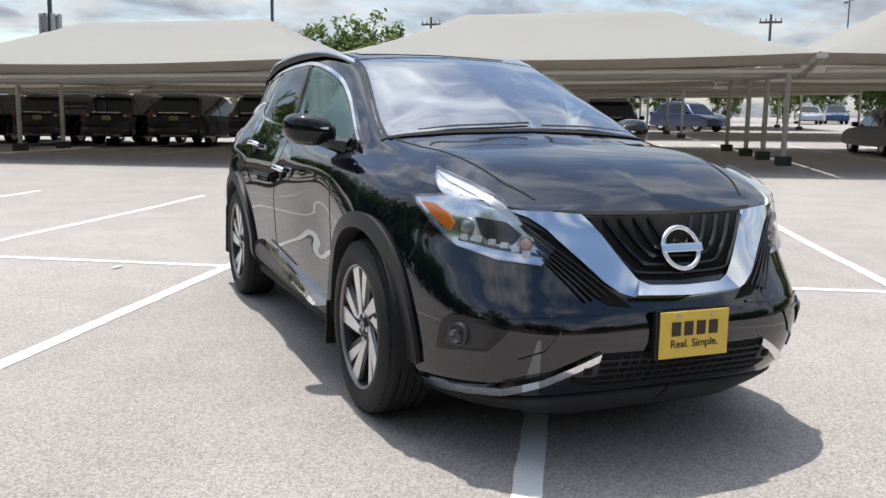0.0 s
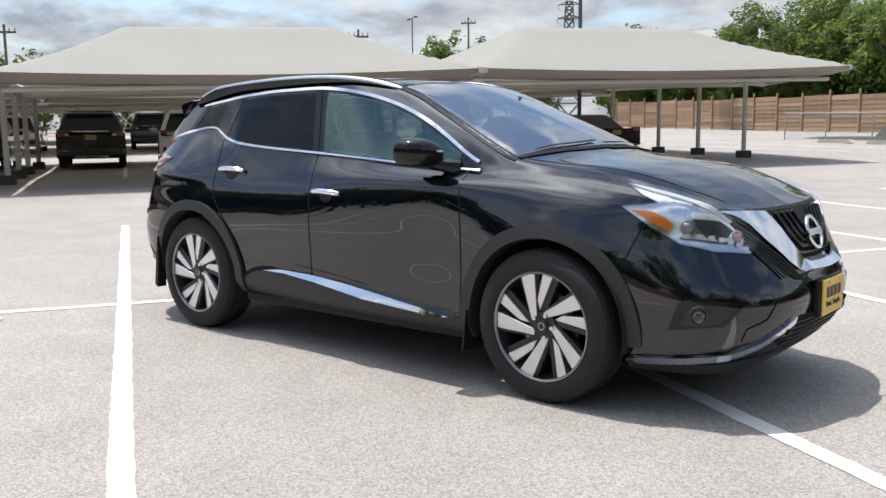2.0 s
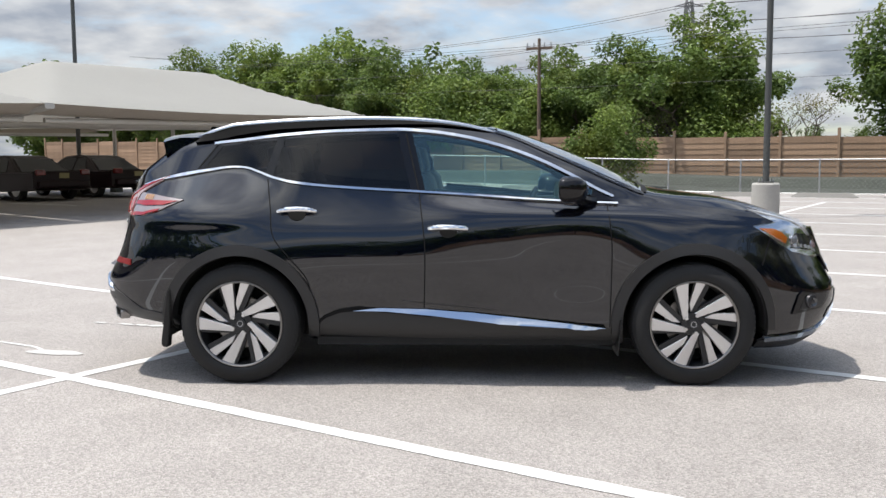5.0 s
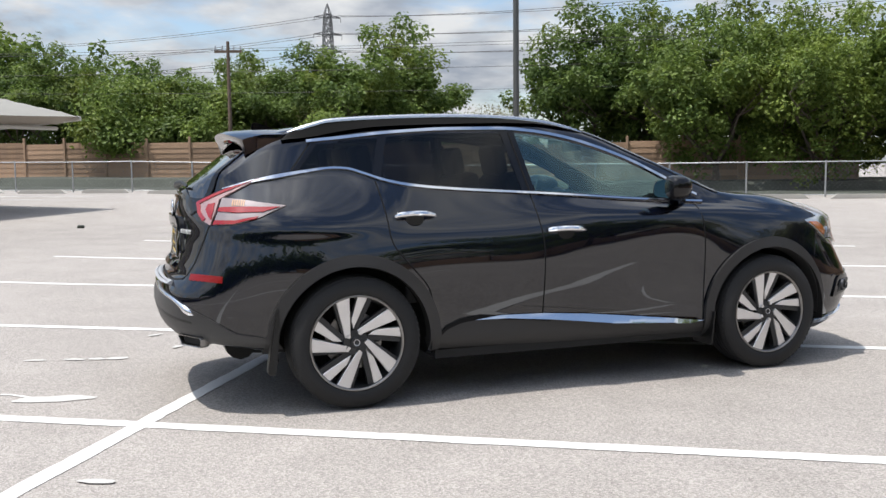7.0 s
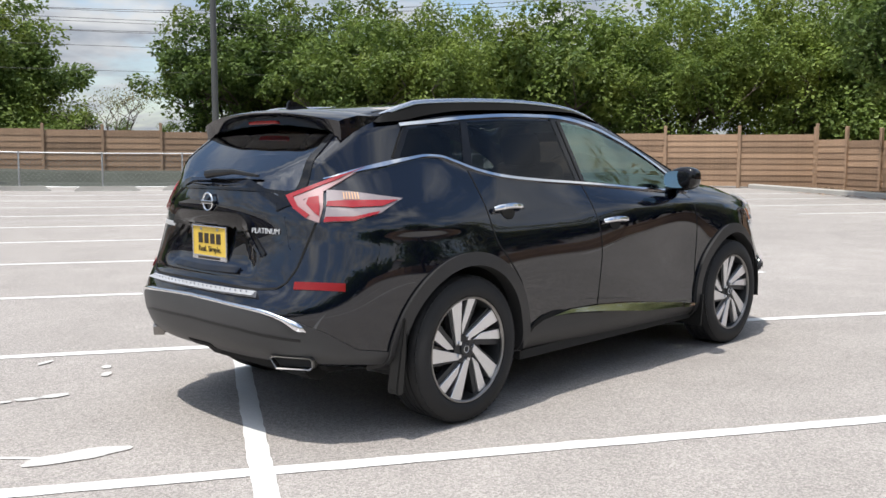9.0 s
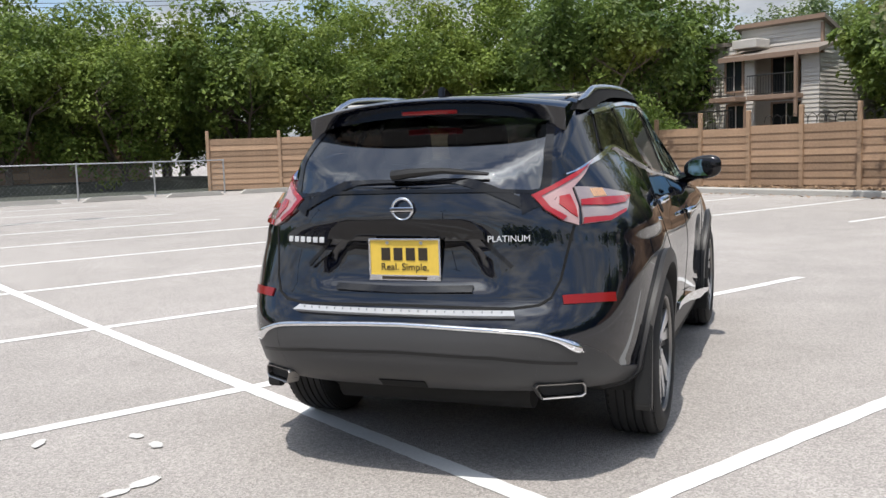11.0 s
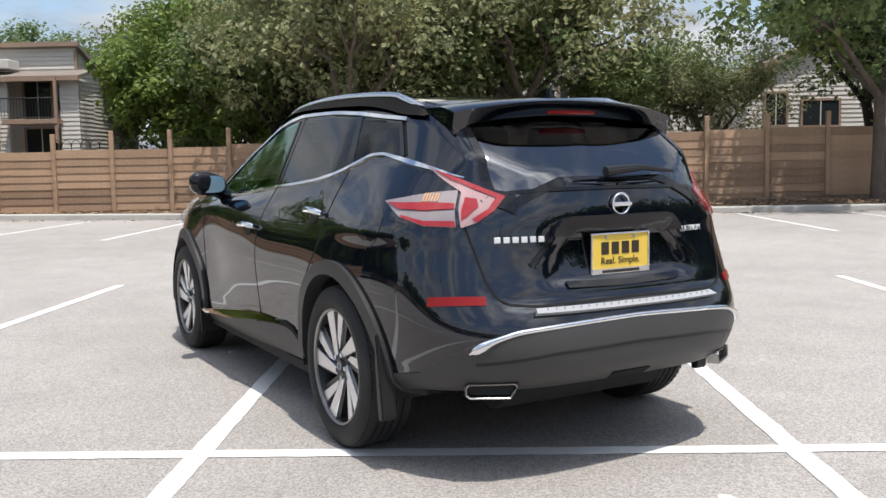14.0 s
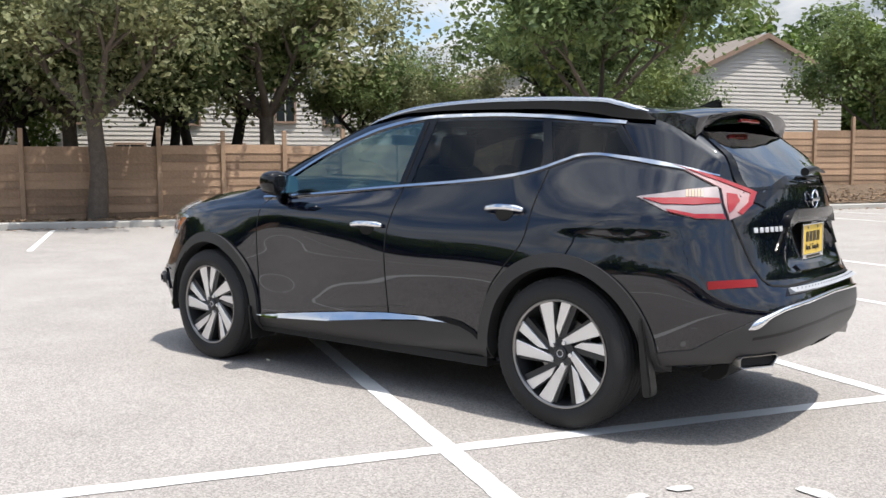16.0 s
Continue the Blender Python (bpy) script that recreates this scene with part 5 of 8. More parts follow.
patch("tailgate_shelf", rear(strip([(-0.30, 0.808), (0, 0.801), (0.30, 0.808)], 0.009)), REARW, 0.012, M_PIANO, CAR)
patch("plate_garnish", rear([(-0.345, 1.005), (-0.335, 1.035), (-0.29, 1.078), (-0.25, 1.086), (0.25, 1.086), (0.29, 1.078), (0.335, 1.035), (0.345, 1.005), (0.25, 1.016), (-0.25, 1.016)]), REARW, 0.026, M_PIANO, CAR, "gloss black tailgate handle bar", skirt=0.004)
loc, nor = onto((-2.4, 0, 1.130), REARW)
badge(loc - Vector((0.012, 0, 0)), (-1, 0, 0), 0.044, 0.105)
loc, nor = onto((-2.4, 0, 0.922), REARW)
plate(Matrix.Translation((loc.x - 0.014, 0, 0.924)) @ Matrix(((0, 0, -1, 0), (-1, 0, 0, 0), (0, 1, 0, 0), (0, 0, 0, 1))), True)


def rear_frame(y, z, off=0.004):
    loc, nor = onto((-2.4, y, z), REARW)
    n = nor.normalized()
    right = Vector((0, 0, 1)).cross(n).normalized()
    up = n.cross(right)
    m = Matrix((right, up, n)).transposed().to_4x4()
    return Matrix.Translation(loc + n * off) @ m


for k in range(6):
    bm = box((0, 0, 0), (0.026, 0.024, 0.005), bevel=0.002)
    bmesh.ops.transform(bm, matrix=rear_frame(0.568 - 0.0355 * k, 1.000), verts=bm.verts)
    part("name_badge", bm, M_LETTER, CAR, "plain silver badge block")
lettering("PLATINUM", 0.036, rear_frame(-0.435, 1.005, 0.003), CAR, M_LETTER, "trim_lettering", "small chrome lettering")
wp = tube([(-2.298, 0.055, 1.266), (-2.298, -0.02, 1.274), (-2.284, -0.16, 1.282), (-2.268, -0.35, 1.264)], [0.022, 0.020, 0.013, 0.007], 8)
part("rear_wiper", wp, M_BLACK, CAR, "black rear wiper arm", True)


def spoiler():
    bm = bmesh.new()
    rings = []
    for y in np.linspace(-0.60, 0.60, 33):
        k = abs(y) / 0.60
        tip = -2.045 + 0.07 * k ** 3
        zt = 1.588 - 0.055 * k ** 2.2
        zr = MID_Z(-1.70) - 0.048 * k ** 2
        drop = 0.0 if k < 0.93 else -0.03
        sec = [(-1.68, zr + 0.003 - 0.006), (-1.86, zr * 0.45 + zt * 0.55 + 0.010), (tip + 0.03, zt + 0.003), (tip, zt - 0.008), (tip + 0.012, zt - 0.028 + drop), (-1.965, zt - 0.070 + drop), (-1.88, zt - 0.055), (-1.70, zr - 0.05)]
        rings.append([bm.verts.new((x, y, z)) for x, z in sec])
    n = len(rings[0])
    for a, b in zip(rings, rings[1:]):
        for k in range(n):
            bm.faces.new((a[k], a[(k + 1) % n], b[(k + 1) % n], b[k]))
    bm.faces.new(rings[0]); bm.faces.new(rings[-1][::-1])
    bmesh.ops.recalc_face_normals(bm, faces=bm.faces)
    sp = part("roof_spoiler", bm, M_PAINT, CAR, "black roof spoiler", True, 40)
    part("brake_light", box((-1.985, 0, 1.535), (0.03, 0.26, 0.026), bevel=0.006), M_RED, sp, "high red brake lamp")


spoiler()


# ---- the car: wheels, underside, cabin ----
def blade(poly, y0, y1):
    k = 0.267 / 230
    bm = prism([(x * k, z * k) for x, z in poly], y0, y1, "xz")
    return bm


def wheel(x, s):
    """Twenty-inch wheel that faces -y, turned round for the left flank."""
    m = Matrix.Translation((x, 0.822 * s, 0.379)) @ (Matrix.Rotation(math.pi, 4, "Z") if s > 0 else Matrix())
    tp = []
    r, w = 0.379, 0.118
    prof = [(0.272, -w + 0.012), (0.282, -w - 0.001), (0.302, -w - 0.005), (0.330, -w - 0.004), (0.333, -w - 0.002), (0.352, -w + 0.003), (0.368, -w + 0.016), (r - 0.003, -w + 0.034)]
    for k in range(5):
        a = -0.080 + k * 0.036
        prof += [(r, a), (r, a + 0.026), (r - 0.009, a + 0.028), (r - 0.009, a + 0.034)]
    prof += [(r - 0.003, w - 0.034), (0.368, w - 0.016), (0.330, w + 0.004), (0.282, w + 0.001), (0.272, w - 0.012)]
    t = part("wheel", lathe(prof, 84, closed=True), M_TYRE, CAR, "twenty-inch wheel with road tyre", True, 50)
    t.matrix_basis = m
    # tread blocks on the shoulders
    bm = bmesh.new()
    for k in range(64):
        a = 2 * math.pi * k / 64
        for o in (-0.092, 0.092):
            add_box(bm, (math.cos(a) * (r - 0.0125), o, math.sin(a) * (r - 0.0125)), (0.012, 0.022, 0.022), Matrix.Rotation(-a, 3, "Y"))
    tagged(part("tread", bm, M_TYRE, t), kind="stuff")
    part("barrel", lathe([(0.272, -0.104), (0.260, -0.100), (0.252, -0.06), (0.244, 0.03), (0.244, 0.10)], 60), M_RIMDK, t, "dark wheel barrel", True)
    part("rim_lip", lathe([(0.274, -0.106), (0.272, -0.113), (0.266, -0.114), (0.260, -0.109), (0.259, -0.100)], 72), M_DISC, t, "machined rim lip", True)
    part("back_plate", lathe([(0.0, 0.02), (0.244, 0.03)], 40), M_GAP, t)
    part("brake_disc", lathe([(0.0, -0.018), (0.165, -0.018), (0.165, 0.0), (0.0, 0.0)], 48), M_DISC, t, "steel brake disc", True, 30)
    part("brake_caliper", box((0.12, -0.03, 0.05), (0.07, 0.05, 0.13), bevel=0.015), M_RIMDK, t)
    for k in range(5):
        rot = Matrix.Rotation(2 * math.pi * k / 5, 4, "Y")
        for poly, y0, y1, mt in (([(-54, 22), (-28, 40), (-33, 226), (-68, 215), (-100, 204)], -0.100, -0.055, M_ALLOY), ([(-24, 112), (-14, 66), (58, 221), (34, 226), (8, 229)], -0.096, -0.055, M_ALLOY),
                                 ([(-30, 40), (-10, 45), (-12, 110), (10, 228), (-33, 228), (-30, 140)], -0.060, -0.04, M_GAP), ([(-14, 66), (6, 50), (84, 213), (58, 222)], -0.084, -0.045, M_RIMDK), ([(-100, 205), (-54, 22), (-62, 18), (-114, 196)], -0.086, -0.045, M_RIMDK)):
            if mt is M_GAP:
                continue
            bm = blade(poly, y0, y1)
            # blades drop towards the hub
            for v in bm.verts:
                rr = math.hypot(v.co.x, v.co.z)
                v.co.y += 0.020 * max(0.0, 1 - rr / 0.25)
            if mt is M_ALLOY:
                bmesh.ops.bevel(bm, geom=[e for e in bm.edges if all(v.co.y < -0.07 for v in e.verts)], offset=0.0025, segments=1, affect="EDGES")
            bmesh.ops.transform(bm, matrix=rot, verts=bm.verts)
            part("spoke" if mt is M_ALLOY else "spoke_flank", bm, mt, t)
        bm = tube([(0.057 * math.cos(1.2 + 2 * math.pi * k / 5), -0.070, 0.057 * math.sin(1.2 + 2 * math.pi * k / 5)), (0.057 * math.cos(1.2 + 2 * math.pi * k / 5), -0.094, 0.057 * math.sin(1.2 + 2 * math.pi * k / 5))], 0.011, 8)
        part("wheel_nut", bm, M_ALLOY, t)
    part("hub", lathe([(0.0, -0.092), (0.030, -0.092), (0.034, -0.088), (0.036, -0.080), (0.072, -0.076), (0.080, -0.05)], 36), M_RIMDK, t, "dark hub centre", True, 30)
    bm = bmesh.new()
    add_tube(bm, [Vector((0.017 * math.cos(a), -0.093, 0.017 * math.sin(a))) for a in np.linspace(0, 2 * math.pi, 21)], 0.0022, 5, False)
    part("cap_ring", bm, M_ALLOY, t)
    return t


for sx in (1.4125, -1.4125):
    for s in (1, -1):
        wheel(sx, s)


def well(x, s):
    bm = bmesh.new()
    A = np.linspace(radians(-9), radians(189), 30)
    r0 = [bm.verts.new((x + 0.447 * math.cos(a), s * 0.925, 0.374 + 0.447 * math.sin(a))) for a in A]
    r1 = [bm.verts.new((x + 0.447 * math.cos(a), s * 0.52, 0.374 + 0.447 * math.sin(a))) for a in A]
    for k in range(len(A) - 1):
        bm.faces.new((r0[k], r0[k + 1], r1[k + 1], r1[k]))
    bm.faces.new(r1)
    return part("wheel_well", bm, M_UNDER, CAR)


for x in (1.4125, -1.4125):
    both_sides(lambda s, x=x: well(x, s))
bm = prism([(-2.06, 0.37), (-1.98, 0.29), (-0.96, 0.235), (0.97, 0.215), (1.9, 0.215), (2.2, 0.235), (2.2, 0.30), (0.9, 0.30), (-0.9, 0.32), (-2.05, 0.43)], -0.52, 0.52, "xz")
part("underbody", bm, M_UNDER, CAR, "dark underbody")
for s in (1, -1):
    part("floor_side", box((0.0, s * 0.69, 0.265), (1.86, 0.36, 0.05)), M_UNDER, CAR)
for x0, x1 in ((-2.20, -1.87), (1.87, 2.15)):
    part("bumper_floor", box(((x0 + x1) / 2, 0, 0.425 if x0 < 0 else 0.26), (x1 - x0, 1.24, 0.03)), M_UNDER, CAR)
part("exhaust_box", tube([(-2.0, -0.45, 0.33), (-2.0, 0.45, 0.33)], 0.09, 12), M_UNDER, CAR, "", True)


def seat(x, y, w=0.52, back=True):
    s = part("seat", box((x + 0.05, y, 0.72), (0.52, w, 0.16), bevel=0.05), M_SEAT, CAR, "dark leather seat", True)
    part("backrest", box((x - 0.27, y, 1.00), (0.16, w, 0.66), Matrix.Rotation(radians(-16), 3, "Y"), 0.06), M_SEAT, s, "", True)
    part("headrest", box((x - 0.40, y, 1.40), (0.10, 0.27, 0.20), Matrix.Rotation(radians(-12), 3, "Y"), 0.04), M_SEAT, s, "", True)


seat(0.05, 0.38); seat(0.05, -0.38)
for y in (-0.42, 0.0, 0.42):
    seat(-0.85, y, 0.41)
dash = spline_pts([(1.10, 0.70), (1.12, 1.08), (0.92, 1.105), (0.62, 1.07), (0.52, 0.98), (0.56, 0.70)], 4)
part("dashboard", prism([(p[0], p[1]) for p in dash], -0.69, 0.69, "xz"), M_DASH, CAR, "dark grey dashboard", True)
bm = bmesh.new()
q = Matrix.Translation((0.44, 0.38, 1.02)) @ Matrix.Rotation(radians(-66), 4, "Y")
add_tube(bm, [q @ Vector((0.185 * math.cos(a), 0.185 * math.sin(a), 0)) for a in np.linspace(0, 2 * math.pi, 33)], 0.016, 8, False)
sw = part("steering_wheel", bm, M_SEAT, CAR, "", True)
part("wheel_boss", tube([q @ Vector((0, 0, 0)), q @ Vector((0, 0, -0.12))], [0.07, 0.05], 12), M_DASH, sw, "", True)
bm = bmesh.new()
for a in (0, 2.2, 4.1):
    add_tube(bm, [q @ Vector((0.05 * math.cos(a), 0.05 * math.sin(a), 0)), q @ Vector((0.18 * math.cos(a), 0.18 * math.sin(a), 0))], 0.014, 6)
part("wheel_spoke", bm, M_DASH, sw)
part("inside_mirror", box((0.42, 0, 1.50), (0.035, 0.24, 0.07), bevel=0.015), M_BLACK, CAR, "", True)
part("headliner", box((-0.75, 0, 1.595), (1.75, 1.16, 0.02), bevel=0.008), M_HEADLINER, CAR, "pale headliner")
for s in (1, -1):
    part("door_lining", box((-0.1, s * 0.755, 0.84), (1.95, 0.04, 0.56), bevel=0.02), M_DASH, CAR)
part("boot_floor", box((-1.75, 0, 0.86), (0.85, 1.3, 0.04)), M_DASH, CAR)
part("load_cover", box((-1.70, 0, 1.20), (0.75, 1.25, 0.02)), M_DASH, CAR)

# ---- ground and markings ----
def ground_sheet():
    bm = bmesh.new()
    far = [180, 320, 600, 1200, 2500]
    ax = [-v for v in far[::-1]] + list(np.arange(-120, 121, 2.0)) + far
    g = [[bm.verts.new((x, y, lot_height(max(-120, min(x, 120)), max(-120, min(y, 120))))) for y in ax] for x in ax]
    for i in range(len(ax) - 1):
        for j in range(len(ax) - 1):
            bm.faces.new((g[i][j], g[i + 1][j], g[i + 1][j + 1], g[i][j + 1]))
    return bm


GROUND = obj("ground", ground_sheet(), M_GROUND, smooth=True)
tagged(GROUND, "sun-bleached pale asphalt car park surface with fine aggregate", "ground", kind="structure")
PITCH, STALL = 2.71, 6.1


def marking(pts, width, wob=0.012, seed=0):
    """A painted line with a slightly ragged edge, lying on the ground."""
    rnd = random.Random(seed)
    bm = bmesh.new()
    L = []
    for a, b in zip(pts, pts[1:]):
        n = max(1, int(math.dist(a, b) / (0.25 if abs(a[0]) + abs(b[0]) > 20 else 0.07)))
        L += [(a[0] + (b[0] - a[0]) * k / n, a[1] + (b[1] - a[1]) * k / n) for k in range(n)]
    L.append(pts[-1])
    prev, drift = None, 0.0
    for i, p in enumerate(L):
        q0, q1 = L[max(i - 1, 0)], L[min(i + 1, len(L) - 1)]
        d = Vector((q1[0] - q0[0], q1[1] - q0[1])).normalized()
        w = width / 2 + rnd.uniform(-wob, wob) * 0.22
        drift = 0.86 * drift + rnd.uniform(-wob, wob) * 0.16
        s = drift + rnd.uniform(-wob, wob) * 0.16
        ed = []
        for k in (-1, 1):
            x, y = p[0] - d.y * (k * w + s), p[1] + d.x * (k * w + s)
            ed.append(bm.verts.new((x, y, rise(x, y) + 0.004)))
        if prev:
            bm.faces.new((prev[0], ed[0], ed[1], prev[1]))
        prev = ed
    bmesh.ops.recalc_face_normals(bm, faces=bm.faces)
    for f in bm.faces:
        if f.normal.z < 0:
            f.normal_flip()
    return bm


def road_line(pts, width=0.105, seed=0):
    ob = obj("bay_marking", marking(pts, width, seed=seed), M_LINE)
    return tagged(ob, "worn white painted parking bay line on asphalt", "road marking", "bay lines", "structure")


for k in range(-4, 12):
    if k == 6:
        road_line([(-6.0, k * PITCH), (-0.6, k * PITCH)], seed=k); road_line([(0.6, k * PITCH), (6.1, k * PITCH)], seed=k + 50)
    else:
        road_line([(-6.05, k * PITCH), (-0.052, k * PITCH)], seed=k)
        road_line([(0.052, k * PITCH), (6.15, k * PITCH)], seed=k + 50)
road_line([(0, -4.4 * PITCH), (0, 9.0 * PITCH)], 0.105, 7)
for k in range(-7, 9):
    road_line([(12.6, k * PITCH + 0.1), (18.6, k * PITCH + 0.1)], 0.10, k + 90)
for k in range(-10, 10):
    road_line([(-21.5, k * PITCH), (-15.6, k * PITCH)], 0.10, k + 130)
    road_line([(-27.6, k * PITCH), (-21.6, k * PITCH)], 0.10, k + 170)


def paint_blot(x, y, rx, ry, turn, seed):
    rnd = random.Random(seed)
    bm = bmesh.new()
    vs = []
    for i in range(26):
        a = 2 * math.pi * i / 26
        k = 1 + 0.16 * math.sin(2 * a + seed) + 0.08 * math.sin(5 * a + 2 * seed) + rnd.uniform(-0.04, 0.04)
        u, v, c, q = rx * k * math.cos(a), ry * k * math.sin(a), math.cos(radians(turn)), math.sin(radians(turn))
        vs.append(bm.verts.new((x + u * c - v * q, y + u * q + v * c, rise(x, y) + 0.0045 + 0.0004 * seed)))
    bm.faces.new(vs)
    bm.normal_update()
    for f in bm.faces:
        if f.normal.z < 0:
            f.normal_flip()
    ob = obj("paint_blot", bm, M_SPILL)
    return tagged(ob, "dried white paint spill on the asphalt", "paint stain", "paint spills", "structure")


# ---- kerb, planting strip and board fence on the +x side ----
KERB_X, FENCE_X = 19.1, 21.2


def kerb_run(y0, y1):
    bm = bmesh.new()
    prof = [(0.0, -0.1), (0.0, 0.13), (0.03, 0.16), (0.22, 0.16), (0.22, -0.1)]
    n = 30
    rings = []
    for i in range(n + 1):
        y = y0 + (y1 - y0) * i / n
        rings.append([bm.verts.new((KERB_X + a, y, rise(KERB_X, y) + b)) for a, b in prof])
    for r0, r1 in zip(rings, rings[1:]):
        for k in range(len(prof) - 1):
            bm.faces.new((r0[k], r0[k + 1], r1[k + 1], r1[k]))
    bmesh.ops.recalc_face_normals(bm, faces=bm.faces)
    return bm


tagged(obj("kerb", kerb_run(-45, 25.5), M_CONC), "weathered concrete kerb along the planting strip", "kerb", kind="structure")


step_up = pchip((-42, -18, -9, -2, 3, 8, 12, 15, 18, 22, 26), (0.80, 0.58, 0.20, 0.06, 0.02, -0.05, -0.12, -0.20, -0.28, -0.28, -0.20))


def litter_strip():
    bm = bmesh.new()
    xs, ys = np.linspace(KERB_X + 0.2, FENCE_X + 6, 14), np.linspace(-46, 26, 120)
    g = [[bm.verts.new((x, y, rise(x, y) + 0.135 + step_up(y) * (1.0 if step_up(y) > 0 else 0.3) * min(1.0, (x - KERB_X) / 2.0) + 0.05 * noise.noise((x * 1.3, y * 1.3, 0)))) for y in ys] for x in xs]
    for i in range(len(xs) - 1):
        for j in range(len(ys) - 1):
            bm.faces.new((g[i][j], g[i + 1][j], g[i + 1][j + 1], g[i][j + 1]))
    return bm


tagged(obj("planting_strip", litter_strip(), M_MULCH, smooth=True), "bare planting strip covered with dry brown leaves", "planting strip", kind="structure")

def leaf_litter(n):
    """Loose dry leaves lying over the strip and along the kerb."""
    rnd = random.Random(12)
    vs, fs = [], []
    for _ in range(n):
        x, y = KERB_X + 0.25 + abs(rnd.gauss(0, 0.75)), rnd.uniform(-40, 22)
        if rnd.random() < 0.10:
            x = KERB_X - abs(rnd.gauss(0, 0.35)) - 0.05
            z = rise(x, y) + 0.012
        else:
            x = min(x, FENCE_X - 0.08)
            z = rise(x, y) + 0.165 + step_up(y) * (1.0 if step_up(y) > 0 else 0.3) * min(1.0, (x - KERB_X) / 2.0) + 0.05 * noise.noise((x * 1.3, y * 1.3, 0))
        s, a = rnd.uniform(0.03, 0.08), rnd.uniform(0, 6.28)
        i = len(vs)
        for k in range(4):
            b = a + k * math.pi / 2
            q = s * (1.0 if k % 2 else 0.55)
            vs.append((x + q * math.cos(b), y + q * math.sin(b), z + rnd.uniform(-0.012, 0.03)))
        fs += [(i, i + 1, i + 2), (i, i + 2, i + 3)]
    me = bpy.data.meshes.new("fallen_leaves")
    me.from_pydata(vs, [], fs)
    me.materials.append(M_DRYLEAF)
    return tagged(new("fallen_leaves", me), "dry brown fallen leaves over the planting strip", "fallen leaves", kind="stuff")


leaf_litter(9000)


def stone(x, y, r, seed):
    rnd = random.Random(seed)
    bm = bmesh.new()
    bmesh.ops.create_icosphere(bm, subdivisions=2, radius=r)
    for v in bm.verts:
        v.co *= rnd.uniform(0.8, 1.15)
        v.co.z *= 0.6
    bmesh.ops.translate(bm, vec=(x, y, rise(x, y) + r * 0.35), verts=bm.verts)
    return tagged(obj("stone", bm, M_CONCDK), "small dark stone lying on the asphalt", "stone", "loose stones")


stone(12.73, -1.15, 0.07, 3)
stone(-8.6, 12.8, 0.075, 4)
stone(16.2, -1.25, 0.06, 5)
FENCE_H = 2.0
_board = {}


def board_mesh(length):
    key = round(length, 2)
    if key not in _board:
        bm = prism([(-0.030, 0.0), (0.018, 0.0), (0.006, 0.225), (-0.008, 0.225)], 0, 1, "xy")
        me = bpy.data.meshes.new("board")
        # outline lies in x and z, drawn out along y
        for v in bm.verts:
            x, z, y = v.co
            v.co = (x, (y - 0.5) * length, z)
        bmesh.ops.recalc_face_normals(bm, faces=bm.faces)
        bm.to_mesh(me); bm.free()
        me.materials.append(M_WOOD)
        _board[key] = me
    return _board[key]


def fence_run(p0, p1, height, label, n_boards=9, post_up=0.28, stepped=False, pitch=2.42):
    """Lapped horizontal boards between posts, each bay with its boards."""
    a, b = Vector(p0), Vector(p1)
    d = (b - a).normalized()
    bays = max(1, round((b - a).length / pitch))
    step = (b - a).length / bays
    rot = math.atan2(d.y, d.x) - math.pi / 2
    root = empty("board_fence", pose(a.x, a.y, 0), label, "fence", kind="structure")
    pm = box((0, 0, 0.5), (0.10, 0.12, 1.0), bevel=0.012)
    post_me = bpy.data.meshes.new("post"); pm.to_mesh(post_me); pm.free(); post_me.materials.append(M_WOODP)
    rnd = random.Random(int(a.x * 7 + a.y * 13))
    rest = bmesh.new()
    for i in range(bays + 1):
        p = a + d * step * i
        z = rise(p.x, p.y)
        o = new("post", post_me); o.parent = root
        hh = height + post_up + rnd.uniform(-0.06, 0.09)
        o.matrix_basis = Matrix.Translation((p.x - a.x, p.y - a.y, z + (step_up(p.y) if stepped else 0))) @ Matrix.Rotation(rot, 4, "Z") @ Matrix.Diagonal((1, 1, hh, 1)) @ Matrix.Translation((-0.05, 0, 0))
        if i == bays:
            break
        c = a + d * step * (i + 0.5)
        zc = rise(c.x, c.y) + (step_up(c.y) if stepped else 0)
        h0 = height + rnd.uniform(-0.05, 0.05)
        bh = (h0 - 0.08) / n_boards
        for k in range(n_boards):
            o = new("board", board_mesh(step - 0.09)); o.parent = root
            o.matrix_basis = (Matrix.Translation((c.x - a.x, c.y - a.y, zc + 0.06 + k * bh)) @ Matrix.Rotation(rot, 4, "Z")
                              @ Matrix.Rotation(rnd.uniform(-0.004, 0.004), 4, "X") @ Matrix.Diagonal((1, 1, bh / 0.205, 1)))
    return root


fence_run((FENCE_X, -36.55), (FENCE_X, 24.5), FENCE_H, "weathered brown horizontal board fence with tall posts", post_up=0.42, stepped=True, pitch=1.65)
fence_run((FENCE_X, 24.5), (12.2, 30.2), FENCE_H, "weathered brown horizontal board fence turning behind the car park")
fence_run((12.4, 37.0), (-62, 40.0), 2.1, "reddish brown board fence beyond the drainage channel", n_boards=8)

